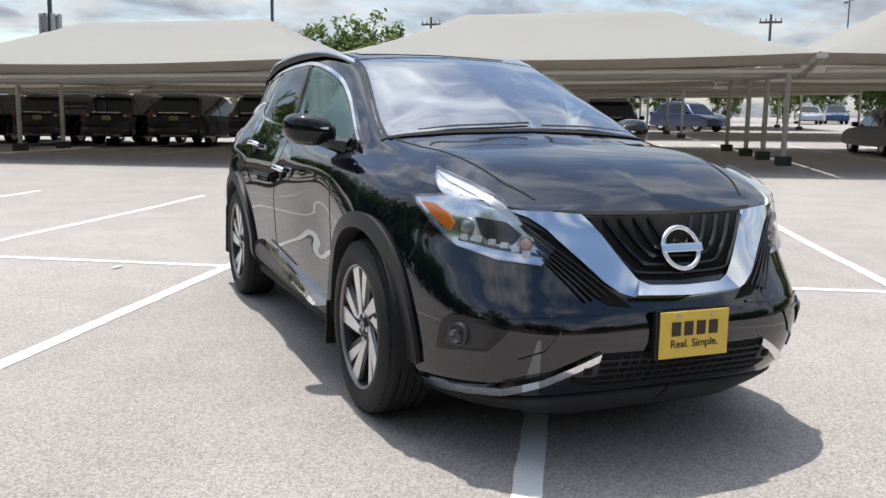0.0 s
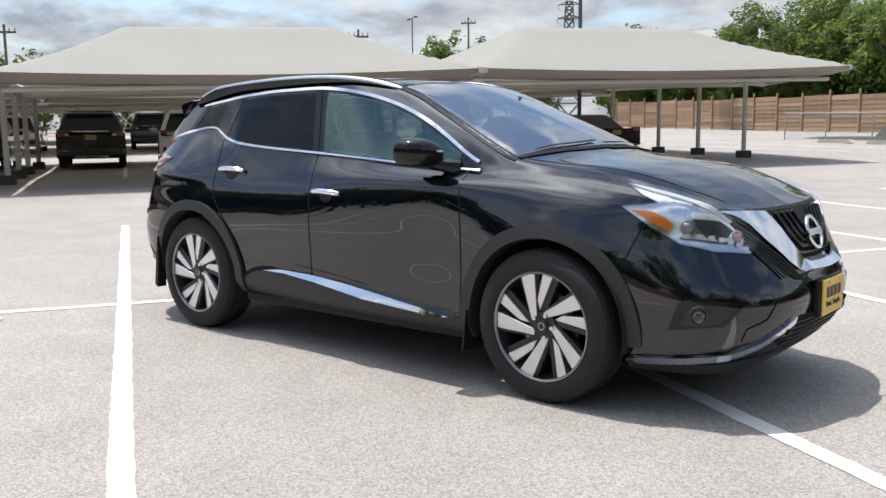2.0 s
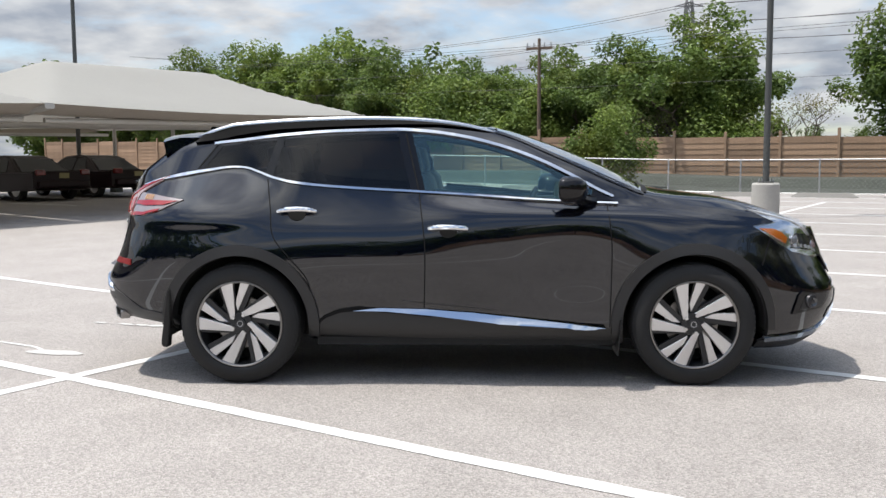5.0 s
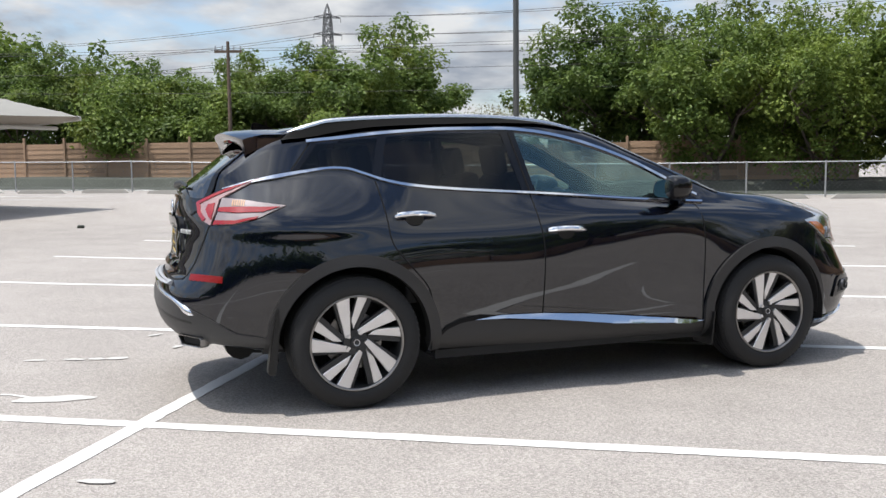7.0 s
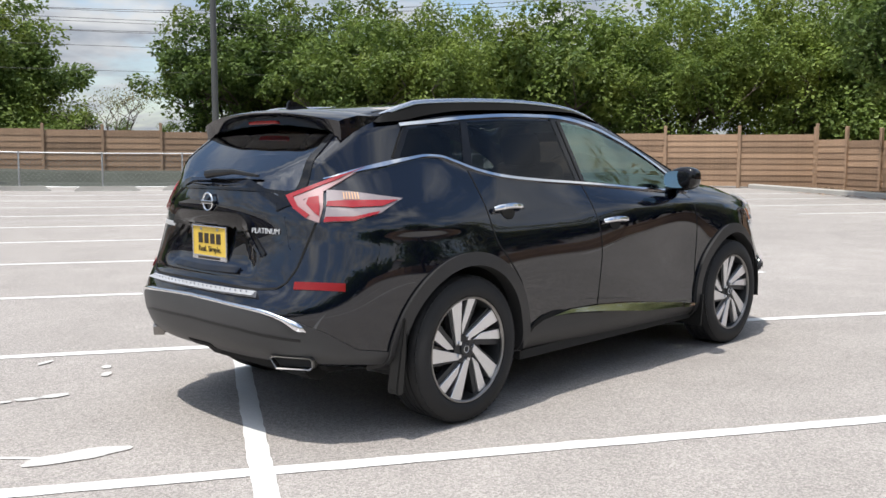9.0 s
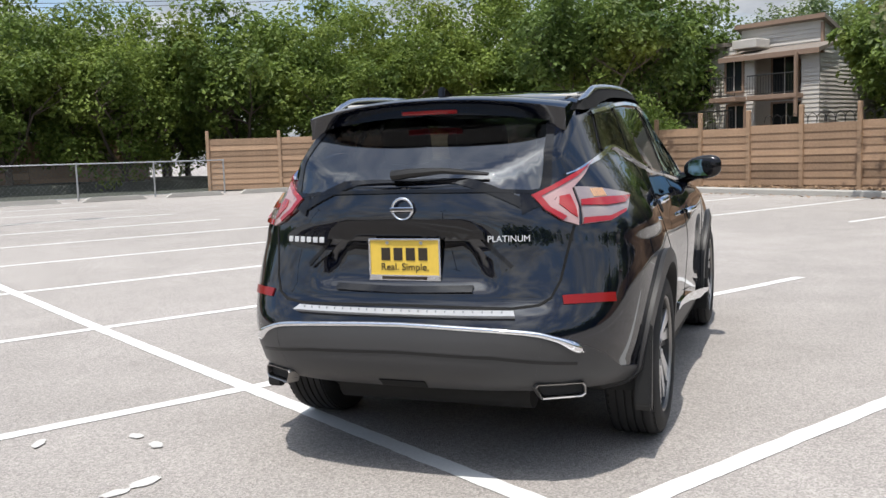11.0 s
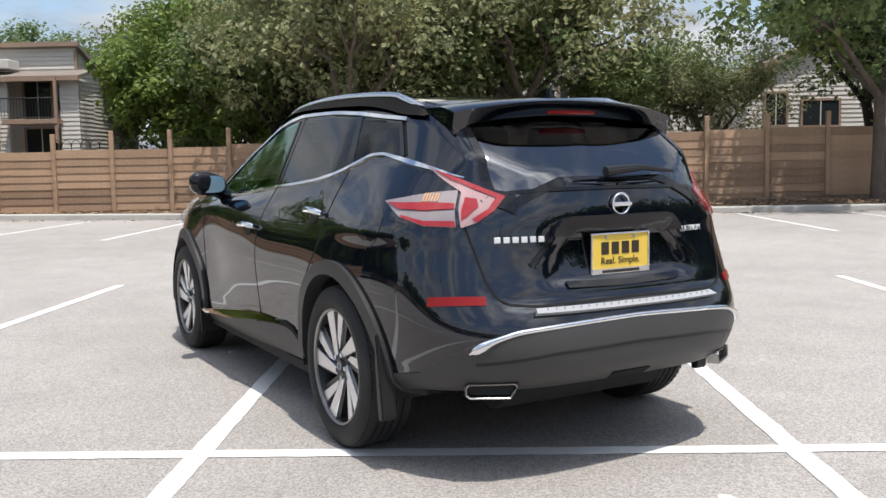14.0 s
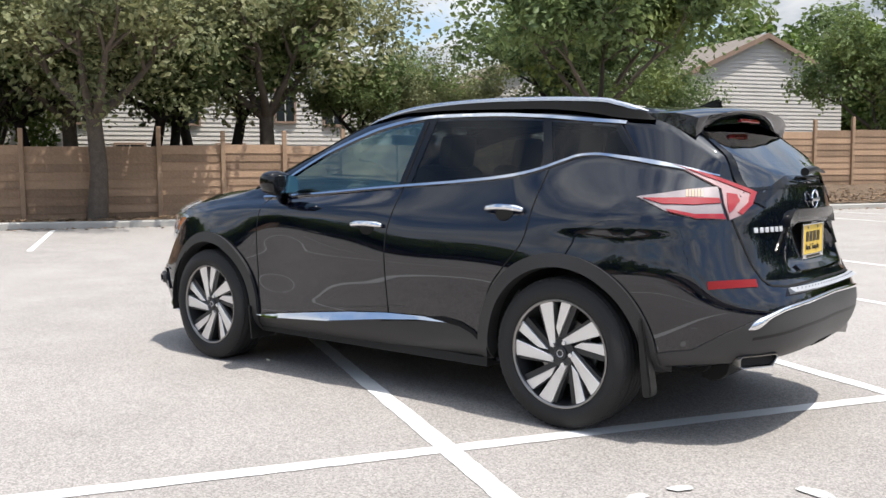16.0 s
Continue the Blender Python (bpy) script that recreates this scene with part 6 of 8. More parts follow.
for bx, by, rx, ry, turn, sd in ((-0.80, 0.42, 0.21, 0.085, 15, 1), (-1.62, 1.40, 0.07, 0.03, 15, 2), (-1.35, 1.47, 0.08, 0.03, 15, 3), (-1.20, 1.51, 0.07, 0.03, 12, 4), (-1.06, 1.55, 0.09, 0.035, 15, 5), (-0.85, 2.23, 0.048, 0.030, 80, 6), (-0.83, 2.02, 0.050, 0.034, 70, 7), (-1.25, 2.45, 0.06, 0.03, 60, 8), (0.28, -0.86, 0.08, 0.03, 10, 9)):
    paint_blot(bx, by, rx, ry, turn, sd)
road_line([(-0.95, 0.42), (-1.13, 0.47), (-1.98, 0.41), (-3.24, 0.33), (-4.36, 0.48), (-4.97, 0.42)], 0.026, 31)
road_line([(13.0, -1.25), (13.1, -1.75), (13.2, -2.4)], 0.07, 33)

# ---- trees ----
def limb(bm, p, d, length, r, depth, rnd, tips):
    pts, rad = [Vector(p)], [r]
    dirn = Vector(d).normalized()
    n = 5
    for i in range(n):
        dirn = (dirn + Vector((rnd.uniform(-1, 1), rnd.uniform(-1, 1), rnd.uniform(-0.4, 0.8))) * 0.16).normalized()
        pts.append(pts[-1] + dirn * length / n)
        rad.append(r * (1 - 0.55 * (i + 1) / n))
    add_tube(bm, pts, rad, 7 if depth < 2 else 5)
    if depth >= 2:
        tips.append(pts[-1]); tips.append(pts[3])
        return
    for k in range(4 if depth == 0 else 3):
        q = pts[rnd.choice((3, 4, 5)) if depth else (5 if k < 3 else 4)]
        a = rnd.uniform(0, 2 * math.pi)
        nd = Vector((math.cos(a), math.sin(a), rnd.uniform(0.35, 1.0)))
        limb(bm, q, nd, length * rnd.uniform(0.55, 0.8), rad[-1] * 0.95, depth + 1, rnd, tips)


def leaf_cloud(rnd, clumps, leaves, size):
    """Many small bent leaves in loose clumps."""
    vs, fs = [], []
    for c, r in clumps:
        for _ in range(leaves):
            v = Vector((rnd.gauss(0, 1), rnd.gauss(0, 1), rnd.gauss(0, 0.8)))
            v = v.normalized() * r * rnd.uniform(0.35, 1.0) ** 0.5 * (1 + 0.25 * rnd.uniform(-1, 1))
            p = Vector(c) + v
            n = (v.normalized() * 0.7 + Vector((0, 0, 0.8)) + Vector((rnd.uniform(-1, 1), rnd.uniform(-1, 1), rnd.uniform(-1, 1))) * 0.9).normalized()
            a = n.orthogonal().normalized()
            a = (Matrix.Rotation(rnd.uniform(0, 6.28), 3, n) @ a)
            b = n.cross(a)
            s = size * rnd.uniform(0.6, 1.3)
            i = len(vs)
            vs += [p - a * s * 0.5, p + b * s * 0.32 + n * s * 0.12, p + a * s * 0.55, p - b * s * 0.32 + n * s * 0.12]
            fs += [(i, i + 1, i + 2), (i, i + 2, i + 3)]
    me = bpy.data.meshes.new("crown")
    me.from_pydata([tuple(v) for v in vs], [], fs)
    return me


def tree_kind(seed, height, spread, trunk_h, r, leaves, size, leaf, bark, low=0.35, nclump=46, flat=0.75, lean=(0, 0)):
    """A tree: tapered trunk with limbs, and a crown of small leaves round the limbs' ends."""
    rnd = random.Random(seed)
    root = empty("tree")
    bm = bmesh.new()
    tips = []
    top = Vector((lean[0], lean[1], trunk_h))
    mid = top * 0.5 + Vector((rnd.uniform(-0.1, 0.1), rnd.uniform(-0.1, 0.1), 0))
    add_tube(bm, [(0, 0, -0.3), (0, 0, 0.12), mid, top], [r * 1.5, r * 1.12, r * 0.9, r * 0.78], 10)
    for k in range(5):
        a = 2 * math.pi * k / 5 + rnd.uniform(-0.4, 0.4)
        limb(bm, top - Vector((0, 0, 0.1)), (math.cos(a), math.sin(a), rnd.uniform(0.6, 1.3)), (height - trunk_h) * 0.42, r * 0.55, 0, rnd, tips)
    part("trunk", bm, bark, root, smooth=True, angle=60)
    cz = trunk_h + (height - trunk_h) * 0.5
    clumps = []
    for t in tips:
        clumps.append((t, rnd.uniform(0.35, 0.75)))
    for _ in range(nclump):
        v = Vector((rnd.gauss(0, 1), rnd.gauss(0, 1), rnd.gauss(0, 1))).normalized() * rnd.uniform(0.55, 1.0)
        c = Vector((v.x * spread, v.y * spread, cz + v.z * (height - trunk_h) * flat * 0.62))
        if c.z < trunk_h * low + 0.3:
            c.z = trunk_h * low + 0.3 + rnd.uniform(0, 0.6)
        clumps.append((c, rnd.uniform(0.45, 1.0)))
    me = leaf_cloud(rnd, clumps, leaves, size)
    me.materials.append(leaf)
    o = new("crown", me); o.parent = root
    return root


def planted(kind, x, y, turn, s, label, group, zs=1.0):
    ob = copy_thing(kind, Matrix.Translation((x, y, rise(x, y))) @ Matrix.Rotation(radians(turn), 4, "Z"))
    ob.scale = (s, s, s * zs)
    return tagged(ob, label, "tree", group)


def finish_kind(kind):
    for o in list(kind.children) + [kind]:
        bpy.data.objects.remove(o)


K_A = tree_kind(1, 7.6, 3.0, 2.3, 0.15, 120, 0.20, M_LEAF, M_BARK, nclump=64)
K_B = tree_kind(2, 9.0, 3.6, 1.6, 0.20, 120, 0.24, M_LEAF, M_BARK, low=0.2, nclump=80, flat=0.95)
K_C = tree_kind(3, 8.2, 3.7, 1.3, 0.20, 125, 0.24, M_LEAFB, M_BARK, low=0.1, nclump=80, flat=1.0)
K_G = tree_kind(13, 8.0, 3.6, 1.0, 0.18, 190, 0.17, M_LEAFY, M_BARK, low=0.05, nclump=84, flat=1.05)
K_D = tree_kind(4, 8.0, 4.6, 2.7, 0.24, 80, 0.17, M_LEAFD, M_BARK, nclump=72, flat=0.8)
K_E = tree_kind(5, 8.6, 4.4, 3.2, 0.21, 105, 0.20, M_LEAFE, M_BARKDK, nclump=72, flat=0.75, lean=(0.7, 0.4))
K_S = tree_kind(6, 3.4, 1.7, 0.4, 0.06, 90, 0.16, M_LEAFB, M_BARK, low=0.1, nclump=44, flat=1.0)
K_F = tree_kind(11, 9.4, 4.5, 2.9, 0.17, 115, 0.21, M_LEAFE, M_BARK, nclump=66, flat=0.8)
K_L = tree_kind(21, 9.0, 3.7, 1.6, 0.20, 34, 0.46, M_LEAF, M_BARK, low=0.2, nclump=80, flat=0.95)
K_N = tree_kind(9, 6.5, 1.6, 1.6, 0.09, 6, 0.12, M_LEAFD, M_BARK, nclump=6, flat=0.9)

# trees in the planting strip, in front of the boards
planted(K_A, 20.3, 17.6, 20, 0.92, "leafy young street tree in the planting strip by the board fence", "street trees")
planted(K_D, 20.3, 4.6, 60, 1.0, "broad oak with dull green and browning leaves by the board fence", "street trees")
planted(K_F, 20.3, -9.5, 200, 1.04, "leafy street tree in the planting strip by the board fence", "street trees")
planted(K_F, 23.9, -24.2, 140, 0.9, "oak in the planting strip by the board fence", "street trees")
planted(K_D, 25.5, 5.4, 100, 1.08, "wide oak with twiggy browning crown behind the board fence", "yard trees")
planted(K_D, 25.2, -0.4, 310, 1.15, "wide oak with twiggy browning crown behind the board fence", "yard trees")
planted(K_D, 25.6, -6.4, 15, 0.68, "wide oak with twiggy browning crown behind the board fence", "yard trees")
for x, y, s in ((25.6, 22.6, 1.15), (27.5, 25.3, 1.3), (25.0, 26.2, 1.25), (24.4, 28.6, 1.0), (25.2, 20.0, 0.85), (30.0, 28.5, 1.5)):
    planted(K_S, x, y, 50 * x, s, "leafy green bush behind the board fence", "yard bushes")
for x, y, t, q in ((33.5, 12.0, 40, 1.0), (31.5, 8.6, 160, 0.95), (37.5, 14.2, 220, 1.1)):
    planted(K_C, x, y, t, q, "dense dark green tree beside the apartment building", "yard trees")
# dark leaning trunks behind the boards
for i, (x, y, t, s) in enumerate(((26.5, -4.6, 30, 0.70), (26.2, 7.3, 120, 0.85), (26.0, 6.2, 33, 0.9), (26.4, 3.4, 210, 0.95), (26.1, 2.6, 300, 0.9), (26.2, 0.9, 265, 1.0), (31, -14.5, 80, 1.1), (36, 9, 10, 1.0), (50, -24, 0, 1.1), (33, 1, 99, 1.1), (36.5, 34, 77, 1.05), (46, 16, 12, 1.35), (58, 31, 150, 1.4), (43, 13.6, 75, 0.95), (54, 20, 40, 1.3), (27.5, -15.5, 20, 0.70), (36, -40, 70, 1.2))):
    planted(K_E, x, y, t, s, "old tree with a dark leaning trunk behind the board fence", "yard trees")
# woods on the near side of the lot, which the glossy flanks mirror
rnd = random.Random(5)
for i in range(30):
    x = -42 + i * 3.4 + rnd.uniform(-0.8, 0.8)
    planted(K_L, x, -39 - rnd.uniform(0, 5), rnd.uniform(0, 360), rnd.uniform(1.1, 1.5), "dark leafy tree of the woods along the lot", "edge woods")
# the belt of trees past the channel
rnd = random.Random(77)
tall = pchip((-75, -50, -44, -38, -33, -29, -24, -20, -15, -9, -7.2, -6.6, -1.9, -1.2, 5, 20), (0.72, 0.86, 0.96, 1.04, 0.98, 0.80, 0.76, 0.82, 0.82, 1.0, 0.92, 0.28, 0.28, 0.94, 0.94, 0.84))
for i in range(40):
    x = 19 - i * 2.35 + rnd.uniform(-0.7, 0.7)
    y = 41.5 + rnd.uniform(-0.6, 2.6) + (0.05 * max(0, -x - 10))
    k = rnd.choice((K_B, K_B, K_C, K_A))
    planted(k, x, y, rnd.uniform(0, 360), tall(x) * rnd.uniform(0.88, 1.06), "dense leafy tree in the belt beyond the fence", "tree belt", rnd.uniform(0.95, 1.06))
for i in range(18):
    x = 24 - i * 5.0 + rnd.uniform(-1, 1)
    if -8.0 < x < -0.6:
        continue
    planted(K_L, x, 48 + rnd.uniform(0, 4), rnd.uniform(0, 360), tall(x) * rnd.uniform(0.9, 1.05), "tall leafy tree at the back of the belt", "tree belt")
planted(K_N, -4.0, 40.5, 40, 0.85, "bare leafless sapling among the trees", "tree belt")
planted(K_N, -11.5, 40.2, 140, 0.8, "bare leafless sapling among the trees", "tree belt")
for i, (x, y, s) in enumerate(((15.5, 34.0, 0.98), (10.8, 35.2, 0.92), (19.5, 31.0, 0.90), (23.5, 29.0, 1.0), (26.5, 27.2, 1.0), (6.5, 36.0, 0.86), (29.5, 33, 1.15), (22, 36, 1.1), (31.5, 24.5, 1.0))):
    planted((K_C, K_G, K_G, K_G, K_G, K_C)[i % 6] if i < 6 else (K_C, K_C, K_B)[i - 6], x, y, 47 * i, s, "big spreading tree over the corner of the board fence", "corner trees")
for x, y, s in ((-9.3, 30.4, 0.85), (-7.5, 41.2, 1.2), (-22.8, 39.9, 1.45), (-19, 41.6, 1.3)):
    planted(K_S, x, y, 70 * x, s, "bright green bushy young tree by the fence", "shrubs")
for x, y, s in ((-84.5, -22, 1.05), (-86, -17.5, 1.12), (-87, -12.8, 0.86), (-103, -8.5, 0.95), (-96, 36.2, 1.15), (-101, 44, 1.1), (-70, 47, 1.0), (-78, 50, 1.0), (-110, 55, 1.2)):
    planted(K_L, x, y, 31 * x, s, "distant rounded tree beyond the canopies", "far trees")
rnd = random.Random(31)
for i in range(24):
    planted(K_L, -80 - rnd.uniform(0, 5), -62 + i * 4.4 + rnd.uniform(-1, 1), rnd.uniform(0, 360), rnd.uniform(0.48, 0.62), "low leafy tree far behind the canopies", "far hedge trees")
for k in (K_A, K_B, K_C, K_G, K_D, K_E, K_F, K_L, K_S, K_N):
    finish_kind(k)


# ---- shade canopies ----
def canopy(x0, x1, xm, y0, y1, eave, ridge):
    """A tensioned fabric hip roof with hanging valance, steel frame and posts."""
    root = empty("shade_canopy", pose(0, 0, 0), "pale tensioned fabric shade canopy on steel posts over parked cars", "shade canopy", "shade canopies")
    inset = 2.6
    bm = bmesh.new()
    nu, nv = 36, 72
    g = []
    for i in range(nu + 1):
        row = []
        for j in range(nv + 1):
            u, v = i / nu, j / nv
            x, y = x1 + (x0 - x1) * u, y0 + (y1 - y0) * v
            fx = (x1 - x) / (x1 - xm) if x > xm else (x - x0) / (xm - x0)
            ze, zr = eave(y), ridge(y)
            fy = min(1.0, min(v, 1 - v) * (y1 - y0) / inset)
            h = min(fx, fy)
            sag = -0.10 * math.sin(math.pi * v) * (1 - fx) - 0.22 * h * (1 - h) * 4 * 0.4
            row.append(bm.verts.new((x, y, ze + (zr - ze) * h + sag + (0.05 if 0 < i < nu else 0))))
        g.append(row)
    for i in range(nu):
        for j in range(nv):
            bm.faces.new((g[i][j], g[i + 1][j], g[i + 1][j + 1], g[i][j + 1]))
    part("fabric", bm, M_FABRIC, root, "taut off-white shade fabric", True, 30)
    for i in (0, nu):
        bm = bmesh.new()
        prev = None
        for j in range(nv + 1):
            v = j / nv
            x, y = (x1, x0)[i > 0], y0 + (y1 - y0) * v
            z = eave(y) - 0.10 * math.sin(math.pi * v)
            a = [bm.verts.new((x, y, z - 0.003)), bm.verts.new((x + (0.7 if i else -0.7), y, z - 0.20))]
            if prev:
                bm.faces.new((prev[0], a[0], a[1], prev[1]))
            prev = a
        part("valance", bm, M_VALANCE, root, "shaded underside of the fabric edge", True)
    for yy in (y0, y1):
        s, ze = (1 if yy == y0 else -1), eave(yy)
        part("hip_beam", tube([(x1, yy, ze - 0.05), (x1 - 3.2, yy + s * 0.3, ze - 0.34), (xm, yy + s * 0.3, ze - 0.25), (x0, yy, ze - 0.05)], 0.07, 8), M_STEEL, root)
    for xx in (x1 - 0.6, x1 - 3.0, xm, x0 + 1.5):
        part("eave_beam", tube([(xx, y0 + 0.2, eave(y0) - 0.32), (xx, y1 - 0.2, eave(y1) - 0.32)], 0.055, 8), M_STEEL, root)
    return root


def canopy_post(x, y, top, footing=True):
    root = empty("canopy_post", pose(x, y, rise(x, y)), "grey steel canopy post on a square footing", "post", "canopy posts")
    part("pole", tube([(0, 0, -0.1), (0, 0, top)], 0.065, 10), M_STEEL, root, smooth=True)
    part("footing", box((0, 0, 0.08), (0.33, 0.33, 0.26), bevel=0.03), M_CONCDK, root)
    part("cap_plate", box((0, 0, top), (0.26, 0.26, 0.02)), M_STEEL, root)
    return root


JOINTS = (-22.9, -12.7, -2.45, 7.8, 18.3)
for row, (x1, xm, x0) in enumerate(((-12.0, -16.0, -25.6), (-31.5, -36.0, -45.0), (-49.0, -53.5, -62.5))):
    up = (0.0, 0.30, 0.55)[row]

    def eave(y, up=up):
        return 2.50 + 0.018 * (y + 2.45) + up

    def ridge(y, up=up):
        return 3.82 + 0.022 * y + up
    for a, b in zip(JOINTS, JOINTS[1:]):
        canopy(x0, x1, xm, a + 0.05, b - 0.05, eave, ridge)
    for yy in JOINTS[:-1] + (17.0,):
        for xx in ((-14.7, -16.95, -19.2, -22.3) if row == 0 else (x1 - 2.5, x1 - 8.5)):
            canopy_post(xx, yy, eave(yy) - 0.12 - rise(xx, yy))


# ---- lamp posts, utility poles, pylon ----
def lamp_post(x, y, h=9.5, base=True):
    root = empty("lamp_post", pose(x, y, rise(x, y)), "tall dark steel lamp post on a round concrete base", "lamp post", "lamp posts")
    part("pole", tube([(0, 0, 0.7), (0, 0, h)], [0.075, 0.06], 12), M_POLE, root, smooth=True)
    part("base", lathe([(0.0, -0.05), (0.30, -0.05), (0.30, 0.74), (0.27, 0.78), (0.0, 0.78)], 28, "z"), M_CONC, root, "weathered concrete footing", True)
    part("base_plate", box((0, 0, 0.80), (0.30, 0.30, 0.03), bevel=0.006), M_POLE, root)
    for k in range(4):
        a = math.pi / 4 + k * math.pi / 2
        part("bolt", tube([(0.17 * math.cos(a), 0.17 * math.sin(a), 0.78), (0.17 * math.cos(a), 0.17 * math.sin(a), 0.87)], 0.014, 6), M_STEELG, root)
    for s in (-1, 1):
        part("arm", tube([(0, 0, h - 0.1), (0.9 * s, 0, h - 0.05)], 0.03, 6), M_POLE, root)
        part("lamp_head", box((1.15 * s, 0, h - 0.05), (0.62, 0.30, 0.13), bevel=0.04), M_POLE, root)
    return root


lamp_post(0.06, 17.4, 10.5)
lamp_post(-22.8, 15.9, 10.5)
lamp_post(-30.9, -9.8, 11.0)
lamp_post(-84.2, 28.6, 11.3)


def utility_pole(x, y, h, turn=0, arms=1):
    root = empty("utility_pole", pose(x, y, rise(x, y), 0, 0, turn), "weathered wooden utility pole with a crossarm", "utility pole", "utility poles")
    part("pole", tube([(0, 0, -0.3), (0, 0, h)], [0.12, 0.08], 10), M_POLEWOOD, root, smooth=True)
    for k in range(arms):
        part("crossarm", box((0, 0, h - 0.5 - k * 1.0), (1.4, 0.11, 0.13)), M_POLEWOOD, root)
        for s in (-1, -0.45, 0.45, 1):
            part("insulator", tube([(0.64 * s, 0, h - 0.44 - k), (0.64 * s, 0, h - 0.22 - k)], [0.05, 0.035], 7), M_STEELG, root)
    return root


utility_pole(-17.25, 39.7, 7.25, 12, 1)
utility_pole(-72, 30.2, 10.1, 60, 1)
utility_pole(-83, 38.6, 9.5, 60, 1)
utility_pole(-57, -6.9, 7.5, 80, 1)
utility_pole(-55, 15.6, 7.3, 80, 1)


def equipment_pole(x, y, h):
    """A tall mast with a drum of panels round its head."""
    root = empty("equipment_mast", pose(x, y, rise(x, y)), "dark steel mast with a ring of grey panels", "mast")
    part("pole", tube([(0, 0, -0.2), (0, 0, h)], [0.17, 0.12], 10), M_POLE, root, smooth=True)
    for k in range(8):
        a = k * math.pi / 4
        part("panel", box((0.58 * math.cos(a), 0.58 * math.sin(a), h - 2.6), (0.10, 0.26, 1.2), Matrix.Rotation(a, 3, "Z"), 0.02), M_STEELG, root)
    for z in (h - 2.2, h - 3.0):
        part("ring", tube([(0.5 * math.cos(k * math.pi / 8), 0.5 * math.sin(k * math.pi / 8), z) for k in range(17)], 0.03, 5), M_POLE, root)
    return root


equipment_pole(-44.3, -27.9, 8.6)


def wire(pts, sag, r=0.010):
    a, b = Vector(pts[0]), Vector(pts[1])
    L = [a.lerp(b, k / 16) - Vector((0, 0, sag * 4 * (k / 16) * (1 - k / 16))) for k in range(17)]
    ob = obj("overhead_cable", tube(L, r, 4), M_RAILBLK)
    return tagged(ob, "thin black overhead cable strung between poles", "cable", "overhead cables")


for z, dy in ((7.3, -0.5), (7.3, 0.5), (6.2, 0)):
    wire([(-17.25, 39.7 + dy, z + 0.2), (60, 37 + dy, z + 0.4)], 0.4)
    wire([(-17.25, 39.7 + dy, z + 0.2), (-83, 38.6 + dy, z + 2.6)], 0.5)


wire([(-62, 39.2, 6.9), (8, 38.0, 5.0)], 0.5, 0.008)


def pylon(x, y, h, turn=35, arm=1.0):
    root = empty("pylon", pose(x, y, 0, 0, 0, turn), "grey steel lattice transmission tower far behind the trees", "pylon")
    part_bm = bmesh.new()
    levels = [(0, 5.2), (0.2, 4.2), (0.4, 3.1), (0.55, 2.4), (0.65, 2.0), (0.73, 1.8), (0.81, 1.7), (0.88, 1.5), (0.94, 1.2), (1.0, 0.05)]
    cor = [[Vector((sx * w, sy * w, f * h)) for sx, sy in ((1, 1), (-1, 1), (-1, -1), (1, -1))] for f, w in levels]
    for a, b in zip(cor, cor[1:]):
        for k in range(4):
            j = (k + 1) % 4
            for p, q in ((a[k], b[k]), (a[k], b[j]), (a[j], b[k]), (b[k], b[j])):
                add_tube(part_bm, [p, q], 0.20, 4, False)
    part("lattice", part_bm, M_PYLON, root)
    for f, w in ((0.72, 6.0 * arm), (0.82, 6.0 * arm), (0.92, 5.6 * arm)):
        bm = bmesh.new()
        for s in (-1, 1):
            add_tube(bm, [(0, 0, f * h + 1.4), (s * w, 0, f * h)], 0.22, 4)
            add_tube(bm, [(0, 0, f * h), (s * w, 0, f * h)], 0.22, 4)
            add_tube(bm, [(s * w, 0, f * h), (s * w, 0, f * h - 1.8)], 0.10, 4)
        part("crossarm", bm, M_PYLON, root)
    return root


pylon(-115.7, 357, 69)
pylon(-313, 163, 52, 60, 0.75)
for k, z in enumerate((50, 57, 64)):
    for s in (-5, 5):
        wire([(-115.7 + s, 357, z), (160, 250 + s, z - 3)], 7, 0.09)
        wire([(-115.7 + s, 357, z), (-420, 330 + s, z - 2)], 9, 0.09)


